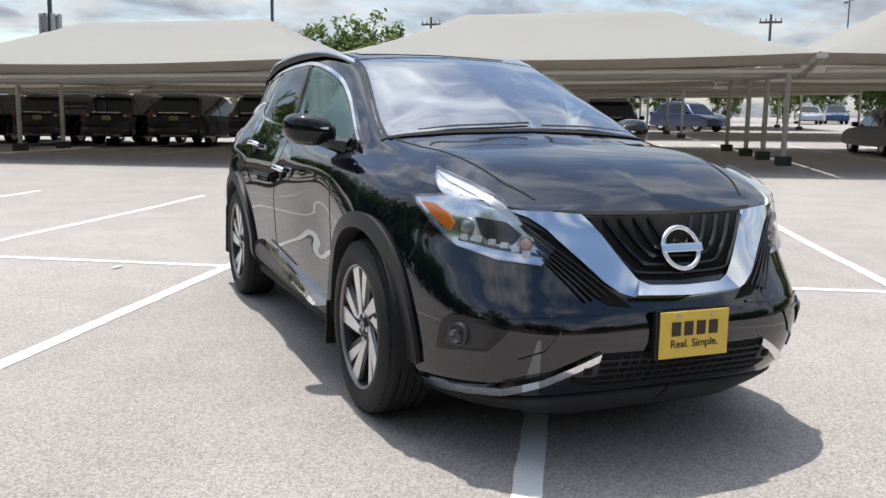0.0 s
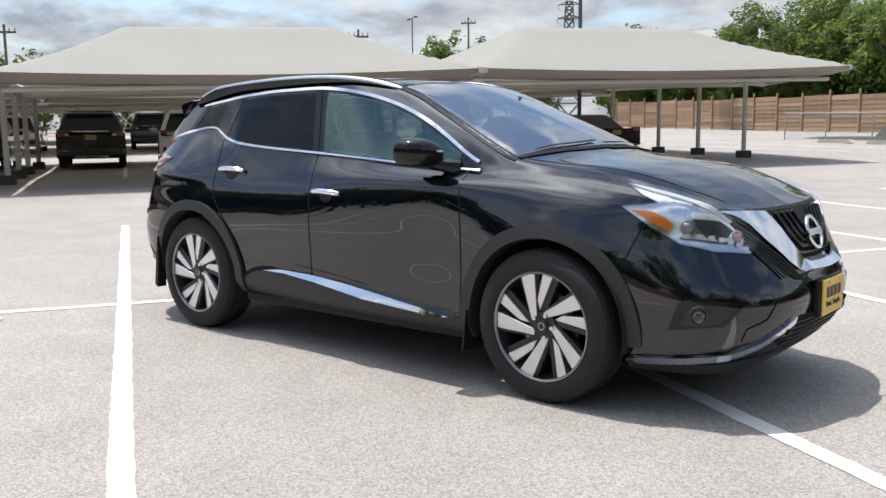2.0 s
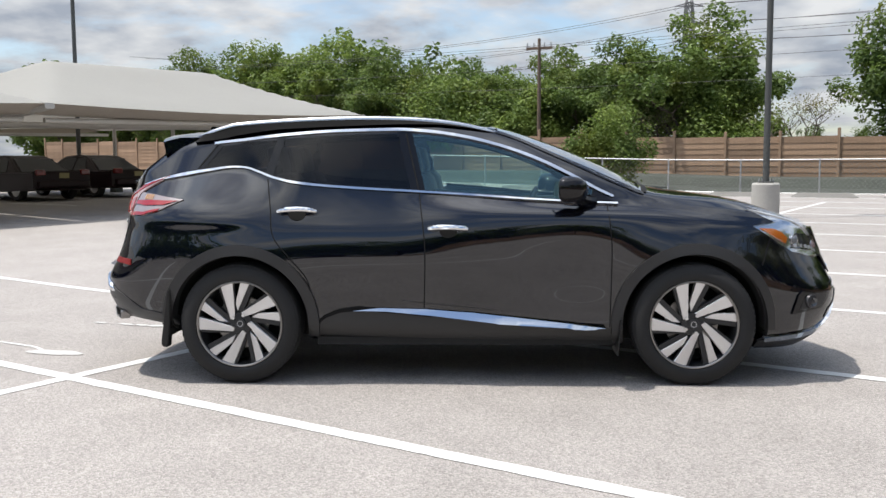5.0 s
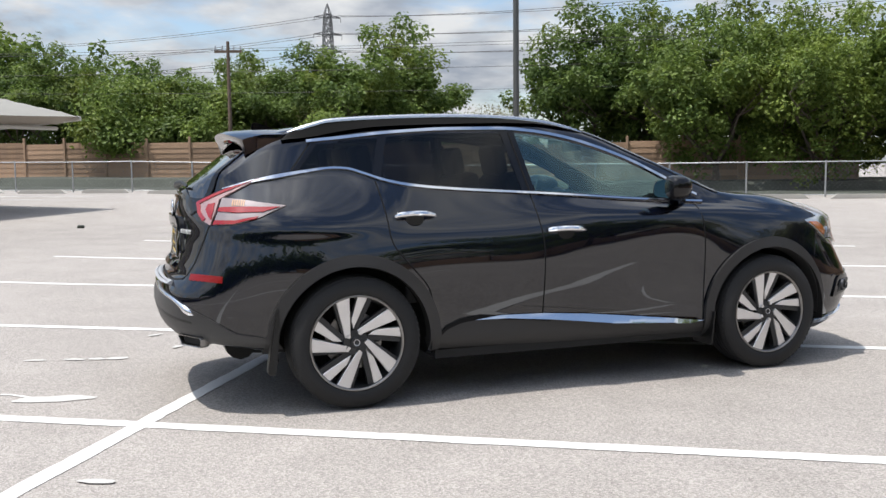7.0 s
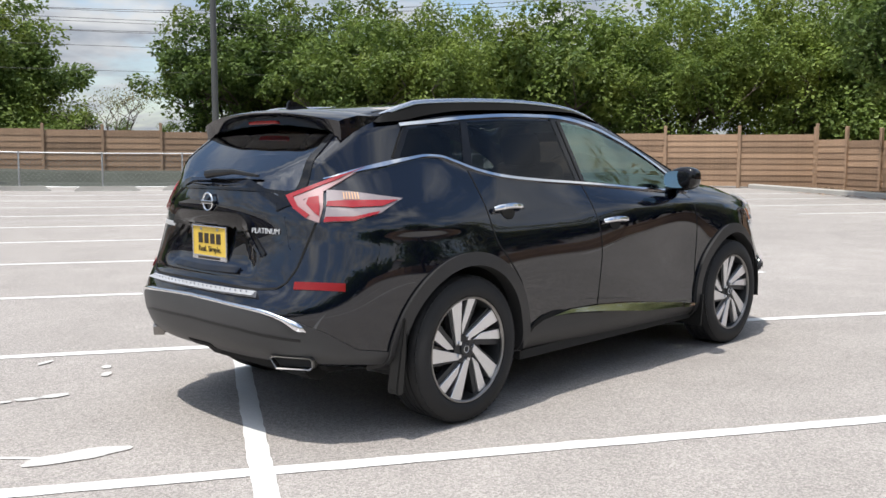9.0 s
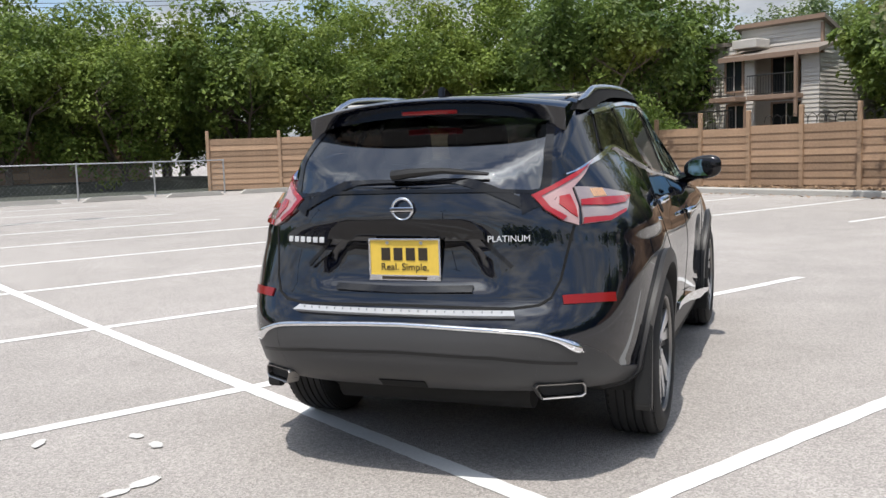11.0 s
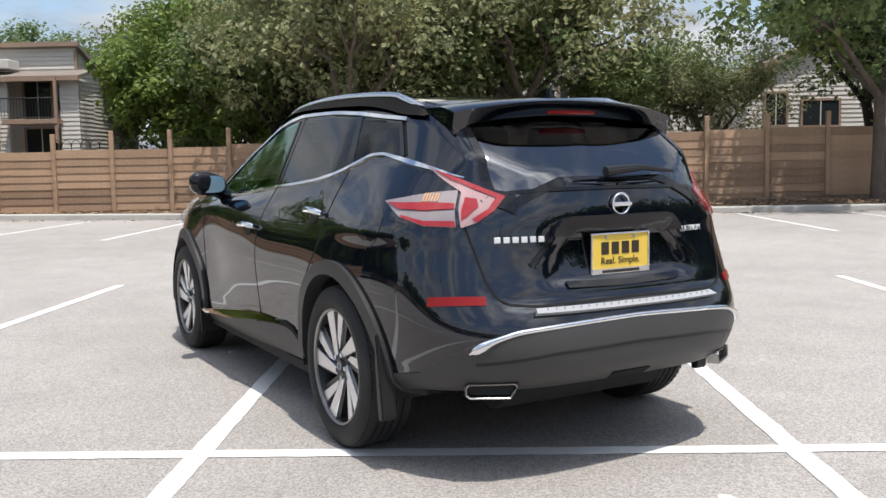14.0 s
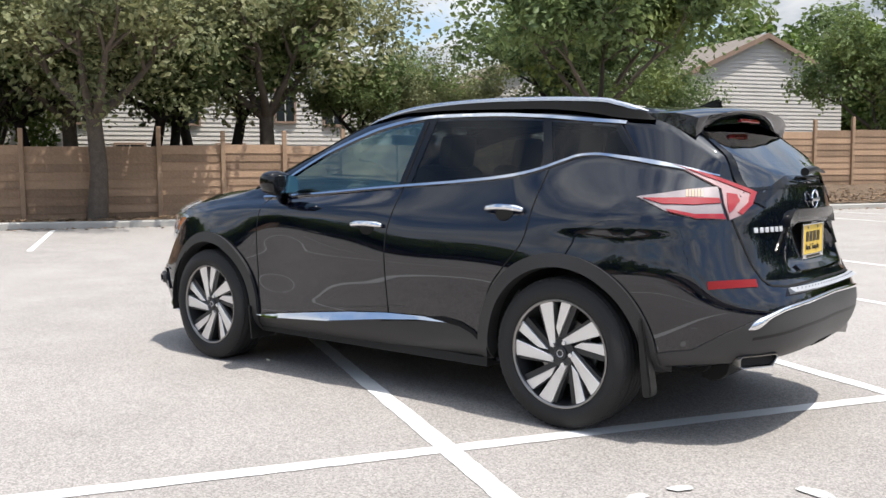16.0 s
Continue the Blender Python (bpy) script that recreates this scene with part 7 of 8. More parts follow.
# ---- chain link fence, channel and wheel stops ----
def chain_link(x0, x1, y0, y1):
    root = empty("chain_link_fence", pose(0, 0, 0), "galvanised chain link fence with a top rail along the channel", "fence", kind="structure")
    n = round((x1 - x0) / 2.6)
    P = []
    for i in range(n + 1):
        x, y = x0 + (x1 - x0) * i / n, y0 + (y1 - y0) * i / n
        z = rise(x, y)
        P.append(Vector((x, y, z)))
        part("post", tube([(x, y, z - 0.1), (x, y, z + 1.24)], 0.030, 7), M_STEELG, root)
    part("top_rail", tube([p + Vector((0, 0, 1.2)) for p in P], 0.024, 6), M_STEELG, root)
    part("bottom_rail", tube([p + Vector((0, 0, 0.08)) for p in P], 0.012, 5), M_STEELG, root)
    vs, es = [], []
    bm = bmesh.new()
    pitch = 0.16
    L = (P[-1] - P[0]).length
    d = (P[-1] - P[0]) / L
    for s in (1, -1):
        k = -1.2
        while k < L + 1.2:
            a, b = k, k + s * 1.1
            za, zb = 0.09, 1.19
            if b > L:
                zb = za + (L - a) / (b - a) * 1.1; b = L
            if b < 0:
                zb = za + (0 - a) / (b - a) * 1.1; b = 0
            if 0 <= a <= L:
                p, q = P[0] + d * a, P[0] + d * b
                add_tube(bm, [(p.x, p.y, rise(p.x, p.y) + za), (q.x, q.y, rise(q.x, q.y) + zb)], 0.0028, 3, False)
            k += pitch
    o = part("wire_mesh", bm, M_MESH, root)
    tagged(o, kind="stuff")
    return root


chain_link(-26.6, 11.9, 28.3, 28.3)


def channel():
    """The concrete side of the drainage channel that shows through the chain link."""
    bm = bmesh.new()
    n = 60
    rows = []
    for i in range(n + 1):
        x = -27.5 + 43.5 * i / n
        z = rise(x, 33)
        rows.append([bm.verts.new((x, y, zz)) for y, zz in ((29.6, z - 0.05), (31.0, z + 0.05), (34.4, z + 0.02), (34.8, z + 0.38), (35.4, z + 0.42), (41, z + 0.46))])
    for a, b in zip(rows, rows[1:]):
        for k in range(len(a) - 1):
            bm.faces.new((a[k], b[k], b[k + 1], a[k + 1]))
    bmesh.ops.recalc_face_normals(bm, faces=bm.faces)
    return bm


# the shade of the trees is put into the wall's colour, besides its stains
tagged(obj("channel_wall", channel(), M_CONCDK), "stained concrete wall of the drainage channel, tree shade in its dark colour", "retaining wall", kind="structure")


def wheel_stop():
    root = empty("wheel_stop", None, "pale precast concrete wheel stop on the asphalt", "wheel stop", "wheel stops")
    bm = prism([(-1.05, 0.0), (-1.0, 0.04), (-0.82, 0.155), (0.82, 0.155), (1.0, 0.04), (1.05, 0.0)], -0.09, 0.09, "xz")
    bmesh.ops.bevel(bm, geom=list(bm.edges), offset=0.015, segments=2, affect="EDGES")
    part("block", bm, M_CONC, root)
    for s in (-0.7, 0.7):
        part("pin", tube([(s, 0, 0.15), (s, 0, 0.165)], 0.018, 8), M_STEELG, root)
    return root


WS = wheel_stop()
for i in range(14):
    x = 13 - i * 2.71
    copy_thing(WS, pose(x, 27.2, rise(x, 27.2) - 0.005, 0, 0, (i * 37 % 5) - 2))
for o in list(WS.children) + [WS]:
    bpy.data.objects.remove(o)


# ---- parked cars ----
def parked(kind, paint, label, L, W, H, hood, wind, tail, group="parked cars"):
    """A plain parked car: lofted body, glasshouse, wheels, lamps and plate. It faces +x."""
    root = empty("parked_car", None, label, "car", group)
    h = L / 2
    belt = H * 0.60
    body = [(-h, 0.36), (-h + 0.03, 0.30), (-h * 0.3, 0.24), (h * 0.5, 0.24), (h - 0.05, 0.28), (h, 0.5), (h - 0.06, belt * 0.72), (h - 0.25, belt * 0.84), (h - hood, belt), (-h + tail[0], belt + 0.02), (-h + 0.05, tail[1]), (-h, 0.66)]
    pts = spline_pts(body + body[:1], 3)[:-1]
    bm = bmesh.new()
    rings = []
    for y, k in ((-W / 2, 0.94), (-W / 2 + 0.06, 0.99), (-W / 2 + 0.22, 1.0), (0, 1.012), (W / 2 - 0.22, 1.0), (W / 2 - 0.06, 0.99), (W / 2, 0.94)):
        ring = []
        for p in pts:
            x, z = p[0] * (1 - 0.045 * (abs(2 * y / W) ** 3)), 0.55 + (p[1] - 0.55) * k
            ring.append(bm.verts.new((x, y, z)))
        rings.append(ring)
    m = len(pts)
    for a, b in zip(rings, rings[1:]):
        for k in range(m):
            bm.faces.new((a[k], a[(k + 1) % m], b[(k + 1) % m], b[k]))
    bm.faces.new(rings[0][::-1]); bm.faces.new(rings[-1])
    bmesh.ops.recalc_face_normals(bm, faces=bm.faces)
    part("body", bm, paint, root, smooth=True, angle=50)
    # glasshouse
    x_r, x_f = -h + wind[0], h - hood + 0.05
    roof = [(x_r, belt - 0.02), (x_r + wind[1], H - 0.05), (x_r + wind[1] + 0.35, H), (x_f - 1.0, H - 0.02), (x_f - 0.72, H - 0.07), (x_f, belt - 0.02)]
    bm = bmesh.new()
    rr = []
    for y, k in ((-1, 0), (1, 0)):
        rr.append([bm.verts.new((x, y * (W / 2 - 0.03 - 0.25 * (z - belt) / (H - belt)), z)) for x, z in roof])
    for k in range(len(roof) - 1):
        bm.faces.new((rr[0][k], rr[0][k + 1], rr[1][k + 1], rr[1][k]))
    bm.faces.new(rr[0]); bm.faces.new(rr[1][::-1])
    bmesh.ops.recalc_face_normals(bm, faces=bm.faces)
    bmesh.ops.bevel(bm, geom=list(bm.edges), offset=0.055, segments=3, affect="EDGES")
    part("roof", bm, paint, root, smooth=True, angle=40)

    def pane(name, pts4, material=M_DARKWIN):
        b = bmesh.new()
        c = sum((Vector(p) for p in pts4), Vector()) / len(pts4)
        v = [b.verts.new(p) for p in pts4]
        b.faces.new(v)
        n = (Vector(pts4[1]) - Vector(pts4[0])).cross(Vector(pts4[2]) - Vector(pts4[0])).normalized()
        if n.dot(c - Vector((0, 0, H * 0.7))) < 0:
            n = -n
        w = bmesh.ops.extrude_face_region(b, geom=list(b.faces))["geom"]
        bmesh.ops.translate(b, vec=n * 0.012, verts=[q for q in w if isinstance(q, bmesh.types.BMVert)])
        bmesh.ops.translate(b, vec=n * 0.002, verts=list(b.verts))
        bmesh.ops.recalc_face_normals(b, faces=b.faces)
        return part(name, b, material, root)

    def gy(z):
        return W / 2 - 0.03 - 0.25 * (z - belt) / (H - belt)
    zl, zh = belt + 0.03, H - 0.11
    f = wind[1] * (zl - belt) / (H - 0.05 - belt)
    rear = [(x_r + wind[1] * 0.08, gy(zl) - 0.12, zl), (x_r + wind[1] * 0.08, -gy(zl) + 0.12, zl), (x_r + wind[1] * 0.86, -gy(zh) + 0.12, zh), (x_r + wind[1] * 0.86, gy(zh) - 0.12, zh)]
    pane("rear_window", rear)
    front = [(x_f - 0.06, gy(zl) - 0.1, zl), (x_f - 0.06, -gy(zl) + 0.1, zl), (x_f - 0.64, -gy(zh) + 0.1, zh), (x_f - 0.64, gy(zh) - 0.1, zh)]
    pane("windscreen", front)
    xs = [x_r + wind[1] * 0.55 + 0.15, (x_r + x_f) / 2 - 0.15, x_f - 0.95]
    for s in (-1, 1):
        for a, b, fa, fb in ((xs[0], xs[1] - 0.04, wind[1] * 0.35, 0.0), (xs[1] + 0.04, xs[2] + 0.02, 0.0, 0.0)):
            last = b > xs[1]
            pane("side_window", [(a, s * gy(zl), zl), (b + (0.62 if last else 0), s * gy(zl), zl), (b, s * gy(zh), zh), (a + fa * 0.5, s * gy(zh), zh)])
        part("tail_lamp", box((-h + 0.07, s * (W / 2 - 0.20), tail[1] - 0.03), (0.12, 0.30, 0.17), bevel=0.03), M_REDDK, root)
        part("head_lamp", box((h - 0.17, s * (W / 2 - 0.24), belt * 0.77), (0.20, 0.34, 0.12), bevel=0.03), M_WHITEL, root)
        part("door_mirror", box((x_f - 0.45, s * (W / 2 + 0.08), belt + 0.08), (0.12, 0.20, 0.14), bevel=0.03), paint, root)
        for wx in (-L * 0.29, L * 0.30):
            r = 0.36 if H > 1.6 else 0.32
            t = part("wheel", lathe([(r * 0.62, s * (W / 2 - 0.02)), (r * 0.92, s * (W / 2 + 0.0)), (r, s * (W / 2 - 0.04)), (r, s * (W / 2 - 0.20)), (r * 0.6, s * (W / 2 - 0.22))], 26), M_TYRE, root, smooth=True)
            t.location = (wx, 0, r)
            bm = lathe([(0.0, s * (W / 2 - 0.012)), (r * 0.2, s * (W / 2 - 0.012)), (r * 0.6, s * (W / 2 - 0.03)), (r * 0.64, s * (W / 2 - 0.016))], 20)
            part("rim", bm, M_ALLOY, t, smooth=True)
    if H > 1.5:
        part("tailgate_trim", box((-h + 0.035, 0, tail[1] + 0.05), (0.05, W * 0.52, 0.035), bevel=0.01), M_CHROME, root, "chrome tailgate strip")
        part("spoiler", box((x_r + wind[1] * 0.75, 0, H - 0.015), (0.26, W * 0.66, 0.035), bevel=0.012), paint, root)
        part("rear_wiper", tube([(x_r + 0.02, 0.0, belt + 0.05), (x_r + 0.05, -0.3, belt + 0.10)], 0.012, 5), M_BLACK, root)
        part("skid_plate", box((-h + 0.03, 0, 0.33), (0.10, W * 0.5, 0.07), bevel=0.02), M_SATIN, root)
        for s in (-1, 1):
            part("reflector", box((-h - 0.055, s * W * 0.36, 0.52), (0.02, 0.16, 0.035)), M_REDDK, root)
            part("reversing_lamp", box((-h + 0.02, s * (W / 2 - 0.30), tail[1] - 0.05), (0.06, 0.12, 0.05), bevel=0.01), M_WHITEL, root)
            part("roof_rail", tube([(x_r + wind[1] + 0.2, s * (W / 2 - 0.34), H + 0.01), (x_r + wind[1] + 0.4, s * (W / 2 - 0.34), H + 0.055), (x_f - 1.25, s * (W / 2 - 0.34), H + 0.045), (x_f - 1.05, s * (W / 2 - 0.34), H - 0.01)], 0.018, 6), M_SATIN, root)
            part("arch_trim", tube([(-L * 0.29 + 0.45 * math.cos(a), s * (W / 2 - 0.01), 0.37 + 0.45 * math.sin(a)) for a in np.linspace(0, math.pi, 12)], 0.03, 5), M_CLAD, root)
    part("rear_bumper", box((-h + 0.02, 0, 0.47), (0.16, W * 0.9, 0.20), bevel=0.05), M_CLAD if H > 1.6 else paint, root)
    part("number_plate", box((-h + 0.005, 0, tail[1] - 0.12 if H > 1.6 else 0.72), (0.03, 0.31, 0.15), bevel=0.004), M_PLATEOLD, root, "plain dull yellow plate")
    return root


SUV = parked("suv", M_CARDK, "black estate-bodied four-wheel drive parked under the canopy", 4.8, 1.88, 1.66, 1.2, (0.08, 0.42), (0.16, 1.02))
SUVW = parked("suv", M_CARWH, "white three-row family car parked under the canopy", 4.8, 1.88, 1.64, 1.2, (0.10, 0.46), (0.18, 1.0))
SEDAN = parked("sedan", M_CARMA, "dark maroon saloon car parked under the canopy", 4.85, 1.84, 1.32, 1.25, (0.85, 0.85), (0.42, 0.84))
HATCH = parked("hatch", M_CARBL, "dark blue crossover parked out in the sun", 4.5, 1.84, 1.62, 1.15, (0.12, 0.55), (0.12, 1.02))
SILV = parked("hatch", M_CARSI, "silver family car parked in a far row", 4.6, 1.84, 1.55, 1.15, (0.25, 0.6), (0.14, 1.0))


def stand(ob, x, y, turn):
    a = rise(x, y)
    return copy_thing(ob, pose(x, y, a + 0.005, 0, 0, turn))


for x, y, k in ((-23.0, -14.4, SUV), (-23.0, -12.0, SUV), (-23.0, -9.7, SUV), (-23.1, -7.0, SUV), (-23.0, -4.1, SUV), (-23.1, -0.9, SUV), (-23.6, -17.2, SUV), (-23.6, -20.0, SUV),
                (-20.9, 15.0, SEDAN), (-20.9, 12.4, SEDAN)):
    stand(k, x, y, 180)
stand(SUVW, -22.8, 1.95, 179)
stand(SUV, -23.1, 4.22, 174).scale = (0.94, 0.94, 0.94)
for x, y, k, t in ((-46.5, 9.7, HATCH, 40), (-38.5, 1.2, SUV, 180), (-72, 22.6, SILV, -8), (-74, 25.2, HATCH, -8), (-38.5, -4.5, SUVW, 180), (-39, -11, SUV, 180)):
    stand(k, x, y, t)
for k in (SUV, SUVW, SEDAN, HATCH, SILV):
    for o in list(k.children_recursive) + [k]:
        bpy.data.objects.remove(o)


# ---- apartment buildings past the fence ----
def siding_wall(root, p0, p1, z0, z1, name="wall"):
    """Lapped boards on a wall between two plan points."""
    a, b = Vector((*p0, 0)), Vector((*p1, 0))
    d = (b - a).normalized()
    n = Vector((d.y, -d.x, 0))
    bm = bmesh.new()
    k = int((z1 - z0) / 0.20)
    for i in range(k):
        za, zb = z0 + (z1 - z0) * i / k, z0 + (z1 - z0) * (i + 1) / k
        q = [a + n * 0.035 + Vector((0, 0, za)), b + n * 0.035 + Vector((0, 0, za)), b + Vector((0, 0, zb)), a + Vector((0, 0, zb))]
        v = [bm.verts.new(p) for p in q]
        bm.faces.new(v)
        w = [bm.verts.new(p) for p in (a + Vector((0, 0, za)), b + Vector((0, 0, za)))]
        bm.faces.new((w[0], w[1], v[1], v[0]))
    back = [bm.verts.new(p) for p in (a - n * 0.15 + Vector((0, 0, z0)), b - n * 0.15 + Vector((0, 0, z0)), b - n * 0.15 + Vector((0, 0, z1)), a - n * 0.15 + Vector((0, 0, z1)))]
    bm.faces.new(back[::-1])
    top = [bm.verts.new(a + Vector((0, 0, z1))), bm.verts.new(b + Vector((0, 0, z1)))]
    bm.faces.new((top[0], top[1], back[2], back[3]))
    bmesh.ops.remove_doubles(bm, verts=bm.verts, dist=1e-4)
    return part(name, bm, M_SIDING, root)


def opening(root, c, w, h, nx, ny, door=False):
    """A window or door with frame, sill and panes, set proud of the boards."""
    n, d = Vector((nx, ny, 0)), Vector((-ny, nx, 0))
    rot = Matrix.Rotation(math.atan2(ny, nx), 3, "Z")
    wn_ = part("door" if door else "window", box(Vector(c) + n * 0.05, (0.06, w, h), rot), M_DARKWIN, root)
    for s in (-1, 1):
        part("frame", box(Vector(c) + n * 0.07 + d * s * (w / 2 + 0.05), (0.10, 0.10, h + 0.2), rot), M_TRIMBR, wn_)
    part("lintel", box(Vector(c) + n * 0.07 + Vector((0, 0, h / 2 + 0.05)), (0.10, w, 0.10), rot), M_TRIMBR, wn_)
    part("sill", box(Vector(c) + n * 0.09 - Vector((0, 0, h / 2 + 0.05)), (0.14, w, 0.10), rot), M_TRIMBR, wn_)
    part("glazing_bar", box(Vector(c) + n * 0.085, (0.03, 0.05, h), rot), M_SIDING, wn_)
    return wn_


def railing(root, a, b, z, name="balcony_railing"):
    bm = bmesh.new()
    A, B = Vector((*a, z)), Vector((*b, z))
    add_tube(bm, [A + Vector((0, 0, 1.0)), B + Vector((0, 0, 1.0))], 0.03, 6)
    add_tube(bm, [A + Vector((0, 0, 0.1)), B + Vector((0, 0, 0.1))], 0.025, 6)
    k = int((B - A).length / 0.14)
    for i in range(k + 1):
        p = A.lerp(B, i / k)
        add_tube(bm, [p + Vector((0, 0, 0.1)), p + Vector((0, 0, 1.0))], 0.012, 4)
    return part(name, bm, M_RAILBLK, root)


def apartment_a():
    """Two-storey boarded flats: a tall block under a lean-to roof, with a lower front of balconies and a side wing."""
    root = empty("apartment_building", pose(0, 0, 0), "two-storey pale boarded apartment building with black balcony railings", "building")
    x, y0, y1 = 40.0, 20.7, 25.1
    siding_wall(root, (x, y1), (x, y0), 0, 7.35)
    siding_wall(root, (x, y0), (x + 8, y0), 0, 4.0, "side_wall")
    bm = bmesh.new()
    k = 17
    for i in range(k):   # boards of the side wall under the falling roofline
        za, zb = 4.0 + 3.35 * i / k, 4.0 + 3.35 * (i + 1) / k
        xa, xb = x + 8 * (7.35 - za) / 3.35, x + 8 * (7.35 - zb) / 3.35
        v = [bm.verts.new(p) for p in ((x, y0 - 0.035, za), (xa, y0 - 0.035, za), (xb, y0, zb), (x, y0, zb))]
        bm.faces.new(v)
        w = [bm.verts.new(p) for p in ((x, y0, za), (xa, y0, za))]
        bm.faces.new((w[0], w[1], v[1], v[0]))
    bmesh.ops.remove_doubles(bm, verts=bm.verts, dist=1e-4)
    part("gable_wall", bm, M_SIDING, root)
    part("lean_to_roof", prism([(x - 0.25, 7.40), (x + 8.3, 3.95), (x + 8.3, 4.15), (x - 0.25, 7.60)], y0 - 0.25, y1 + 0.25, "xz"), M_ROOFING, root)
    part("fascia", box((x - 0.27, (y0 + y1) / 2, 7.48), (0.05, y1 - y0 + 0.5, 0.20)), M_TRIMBR, root)
    part("corner_board", box((x - 0.03, y0 - 0.03, 3.6), (0.14, 0.14, 7.2)), M_TRIMBR, root)
    # lower front with its own roof edge
    siding_wall(root, (x - 1.5, 24.9), (x - 1.5, 23.4), 0, 5.7, "front_wall")
    siding_wall(root, (x - 1.5, 20.9), (x - 1.5, 20.0), 0, 5.6, "front_wall")
    siding_wall(root, (x - 1.5, 20.0), (x + 0.2, 20.0), 0, 5.6, "front_return")
    part("front_roof", prism([(x - 1.9, 5.62), (x + 0.1, 6.15), (x + 0.1, 6.30), (x - 1.9, 5.82)], 19.8, 25.2, "xz"), M_ROOFING, root)
    part("front_fascia", box((x - 1.92, 22.5, 5.70), (0.05, 5.4, 0.24)), M_TRIMBR, root)
    part("roof_box", box((x - 0.9, 24.0, 6.45), (1.2, 1.4, 0.45), bevel=0.04), M_SIDING, root)
    part("balcony", box((x - 1.4, 22.1, 3.70), (1.6, 2.6, 0.22), bevel=0.02), M_TRIMBR, root)
    part("balcony_post", box((x - 2.1, 20.85, 4.2), (0.13, 0.13, 3.0)), M_TRIMBR, root)
    railing(root, (x - 2.15, 20.9), (x - 2.15, 23.4), 3.78)
    part("balcony", box((x - 1.9, 24.6, 3.70), (1.2, 1.5, 0.22), bevel=0.02), M_TRIMBR, root)
    railing(root, (x - 2.45, 23.9), (x - 2.45, 25.3), 3.78)
    opening(root, (x - 1.5, 24.5, 5.0), 0.9, 1.7, -1, 0)
    opening(root, (x - 0.02, 22.6, 4.8), 1.3, 1.8, -1, 0)
    opening(root, (x - 0.02, 21.4, 4.9), 0.7, 1.1, -1, 0)
    opening(root, (x - 0.02, 22.5, 2.4), 1.5, 2.1, -1, 0, door=True)
    opening(root, (x - 1.5, 24.4, 2.6), 0.9, 1.6, -1, 0)
    # side wing with the stair and yard railings
    siding_wall(root, (x - 0.6, 34.0), (x - 0.6, 25.1), 0, 6.5, "wing_wall")
    part("wing_roof", prism([(x - 1.0, 6.5), (x + 6.0, 6.9), (x + 6.0, 7.1), (x - 1.0, 6.7)], 25.4, 34.3, "xz"), M_ROOFING, root)
    opening(root, (x - 0.6, 27.0, 4.6), 1.0, 1.5, -1, 0)
    opening(root, (x - 0.6, 30.0, 4.6), 1.0, 1.5, -1, 0)
    part("landing", box((x - 2.4, 28.0, 2.10), (1.6, 6.2, 0.2), bevel=0.02), M_TRIMBR, root)
    railing(root, (x - 3.1, 27.4), (x - 3.1, 31.0), 2.15, "yard_railing")
    railing(root, (x - 3.1, 23.6), (x - 3.1, 27.0), 2.15, "yard_railing")
    for yy in (25.2, 28.2, 30.9):
        part("landing_post", box((x - 3.1, yy, 1.0), (0.14, 0.14, 2.1)), M_TRIMBR, root)
    root.location, root.scale = (-0.60, -0.17, 0.21), (0.84, 0.84, 0.84)
    return root


apartment_a()


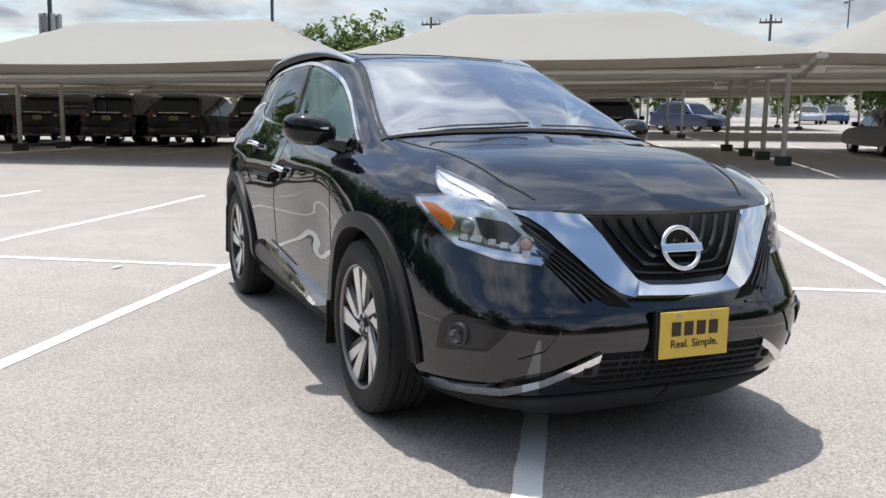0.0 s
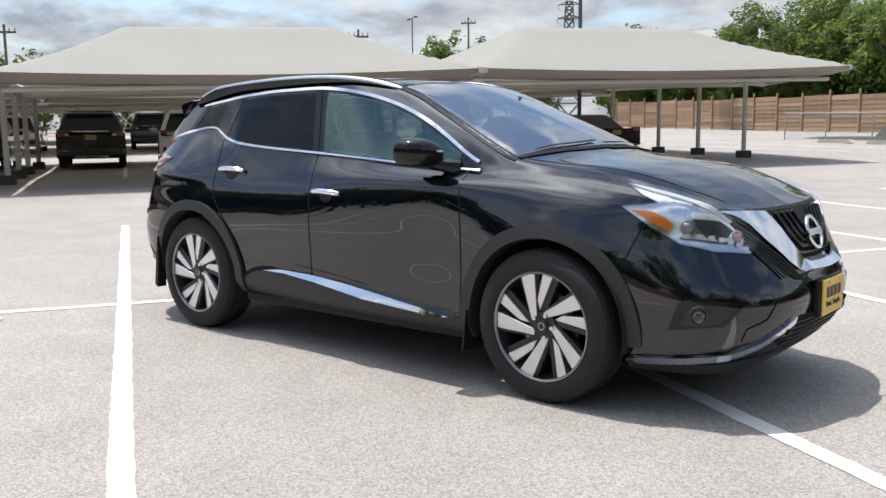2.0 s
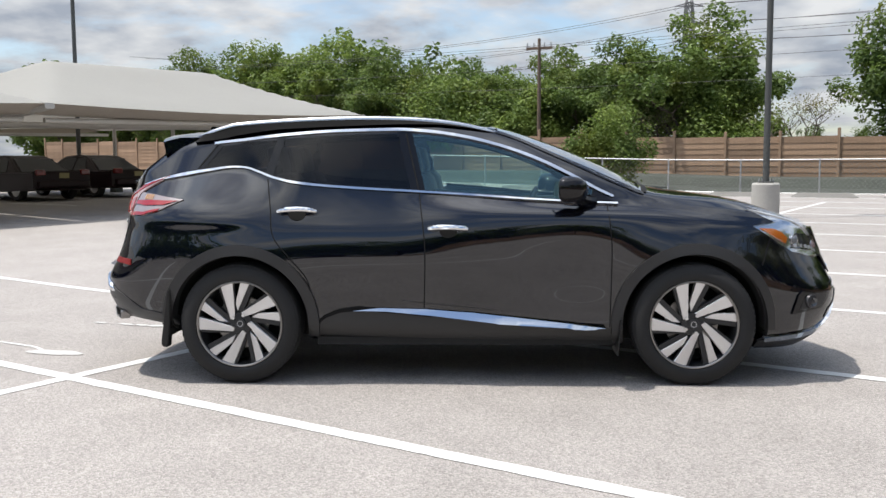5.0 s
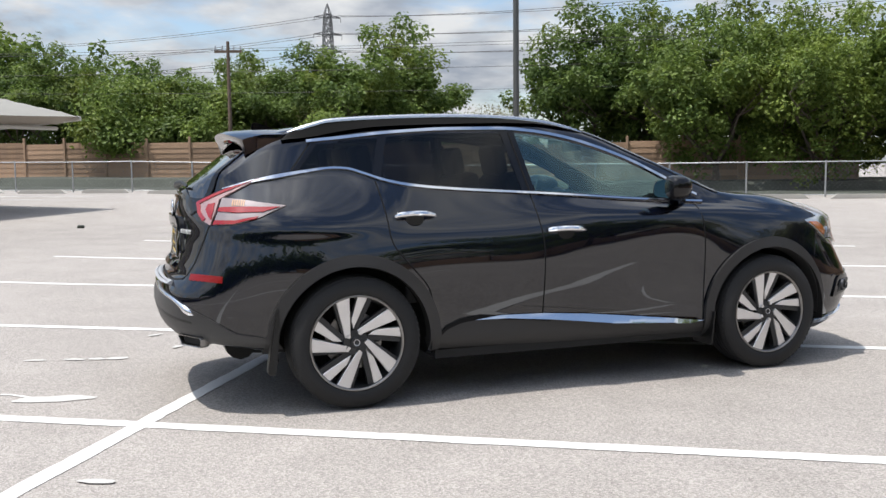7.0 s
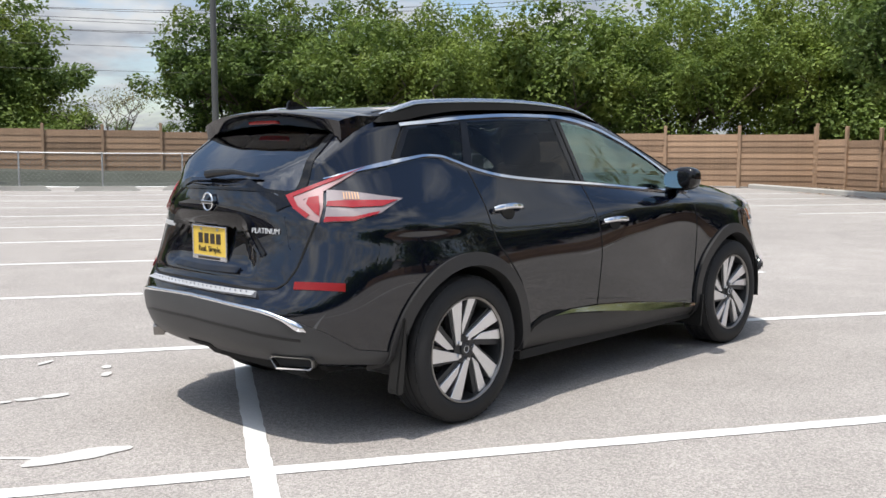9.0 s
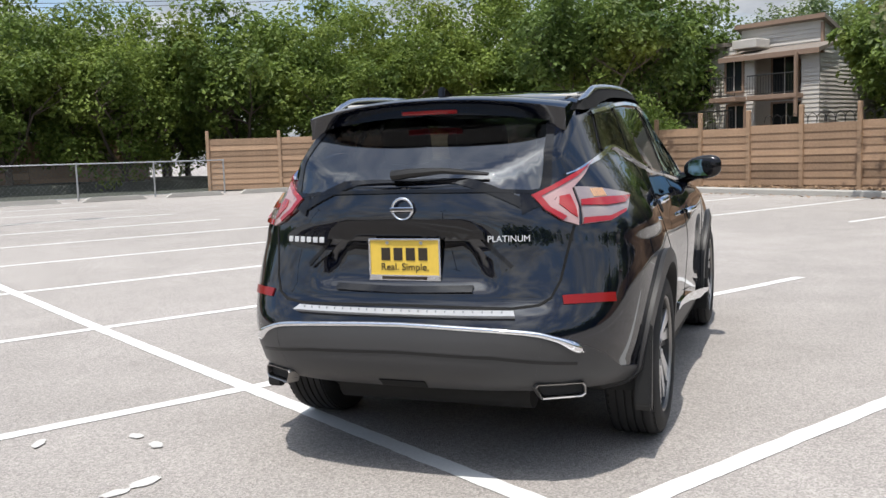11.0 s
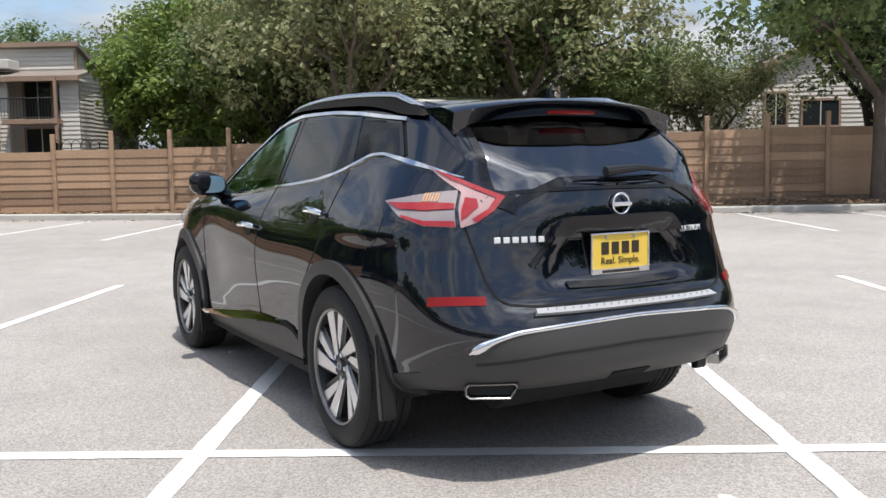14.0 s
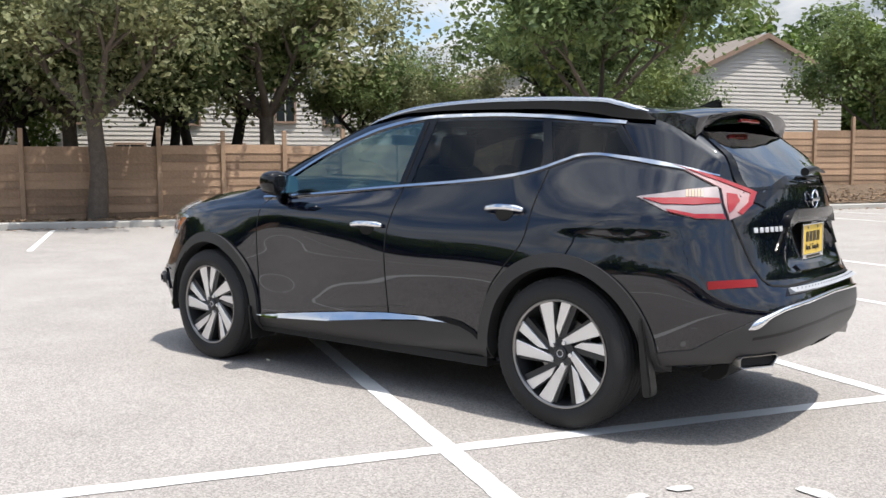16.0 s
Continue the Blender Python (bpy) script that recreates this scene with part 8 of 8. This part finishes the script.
def house(x, y, w, d, eave, ridge, turn, label, wins):
    root = empty("house", pose(x, y, 0, 0, 0, turn), label, "building", "houses past the fence")
    siding_wall(root, (-w / 2, -d / 2), (w / 2, -d / 2), 0, eave)
    siding_wall(root, (w / 2, -d / 2), (w / 2, d / 2), 0, eave)
    siding_wall(root, (w / 2, d / 2), (-w / 2, d / 2), 0, eave)
    siding_wall(root, (-w / 2, d / 2), (-w / 2, -d / 2), 0, eave)
    w_ = w
    for s in (-1, 1):
        bm = bmesh.new()
        k = int((ridge - eave) / 0.2)
        for i in range(k):
            z0, z1 = eave + (ridge - eave) * i / k, eave + (ridge - eave) * (i + 1) / k
            h0, h1 = d / 2 * (1 - i / k), d / 2 * (1 - (i + 1) / k)
            v = [bm.verts.new(p) for p in ((s * (w / 2 + 0.035), -h0, z0), (s * (w / 2 + 0.035), h0, z0), (s * w / 2, h1, z1), (s * w / 2, -h1, z1))]
            bm.faces.new(v if s > 0 else v[::-1])
            lo = [bm.verts.new(p) for p in ((s * w_ / 2, -h0, z0), (s * w_ / 2, h0, z0))]
            bm.faces.new((lo[0], lo[1], v[1], v[0]))
        bmesh.ops.remove_doubles(bm, verts=bm.verts, dist=1e-4)
        part("gable", bm, M_SIDING, root)
    o = 0.35
    sl = (ridge - eave) / (d / 2)
    for s in (-1, 1):
        part("roof_slope", prism([(0, ridge), (s * (d / 2 + o), eave - o * sl), (s * (d / 2 + o), eave - o * sl + 0.16), (0, ridge + 0.17)], -w / 2 - 0.3, w / 2 + 0.3, "yz"), M_ROOFING, root)
    for s in (-1, 1):
        for t in (-1, 1):
            part("barge_board", prism([(0, ridge - 0.10), (t * (d / 2 + o), eave - o * sl - 0.10), (t * (d / 2 + o), eave - o * sl + 0.16), (0, ridge + 0.17)], s * (w / 2 + 0.30), s * (w / 2 + 0.34), "yz"), M_TRIMBR, root)
    for (u, z, ww, hh) in wins:
        opening(root, (-w / 2, u, z), ww, hh, -1, 0)
    return root


house(44.5, 0.5, 9, 21, 5.9, 7.7, 0, "pale boarded house half hidden behind dark tree trunks", ((-6.45, 4.3, 0.85, 1.35), (-4.1, 4.5, 0.85, 1.5), (0.5, 4.3, 1.1, 1.4), (5, 4.3, 1.1, 1.4), (-1.5, 1.8, 1.2, 1.6), (3, 1.8, 1.2, 1.6)))
house(42, -15.8, 9, 9, 5.2, 7.0, 0, "pale boarded two-storey house with dark small windows", ((-2.4, 3.6, 1.0, 1.4), (1.2, 3.4, 1.6, 1.1), (3.2, 3.6, 0.9, 1.4)))
house(41, -28.3, 10, 10.4, 6.0, 8.25, 0, "pale boarded gabled house beside the board fence", ((2.8, 3.6, 1.0, 1.4),))


def iron_fence(x, y0, y1):
    """Low black iron fence with a row of hoops along the top."""
    root = empty("iron_fence", pose(x, y0, rise(x, y0)), "black iron yard fence with hooped tops behind the boards", "fence", kind="structure")
    n = round((y1 - y0) / 0.30)
    for i in range(n):
        y = i * 0.30
        part("hoop", tube([(0, y, 0.0), (0, y, 2.05), (0, y + 0.03, 2.20), (0, y + 0.15, 2.28), (0, y + 0.27, 2.20), (0, y + 0.30, 2.05)], 0.014, 5), M_RAILBLK, root)
    for z in (0.3, 1.9):
        part("rail", tube([(0.02, -0.1, z), (0.02, y1 - y0 + 0.1, z)], 0.018, 5), M_RAILBLK, root)
    return root


iron_fence(24.3, 9.6, 14.4)
iron_fence(24.6, 22.8, 24.9)
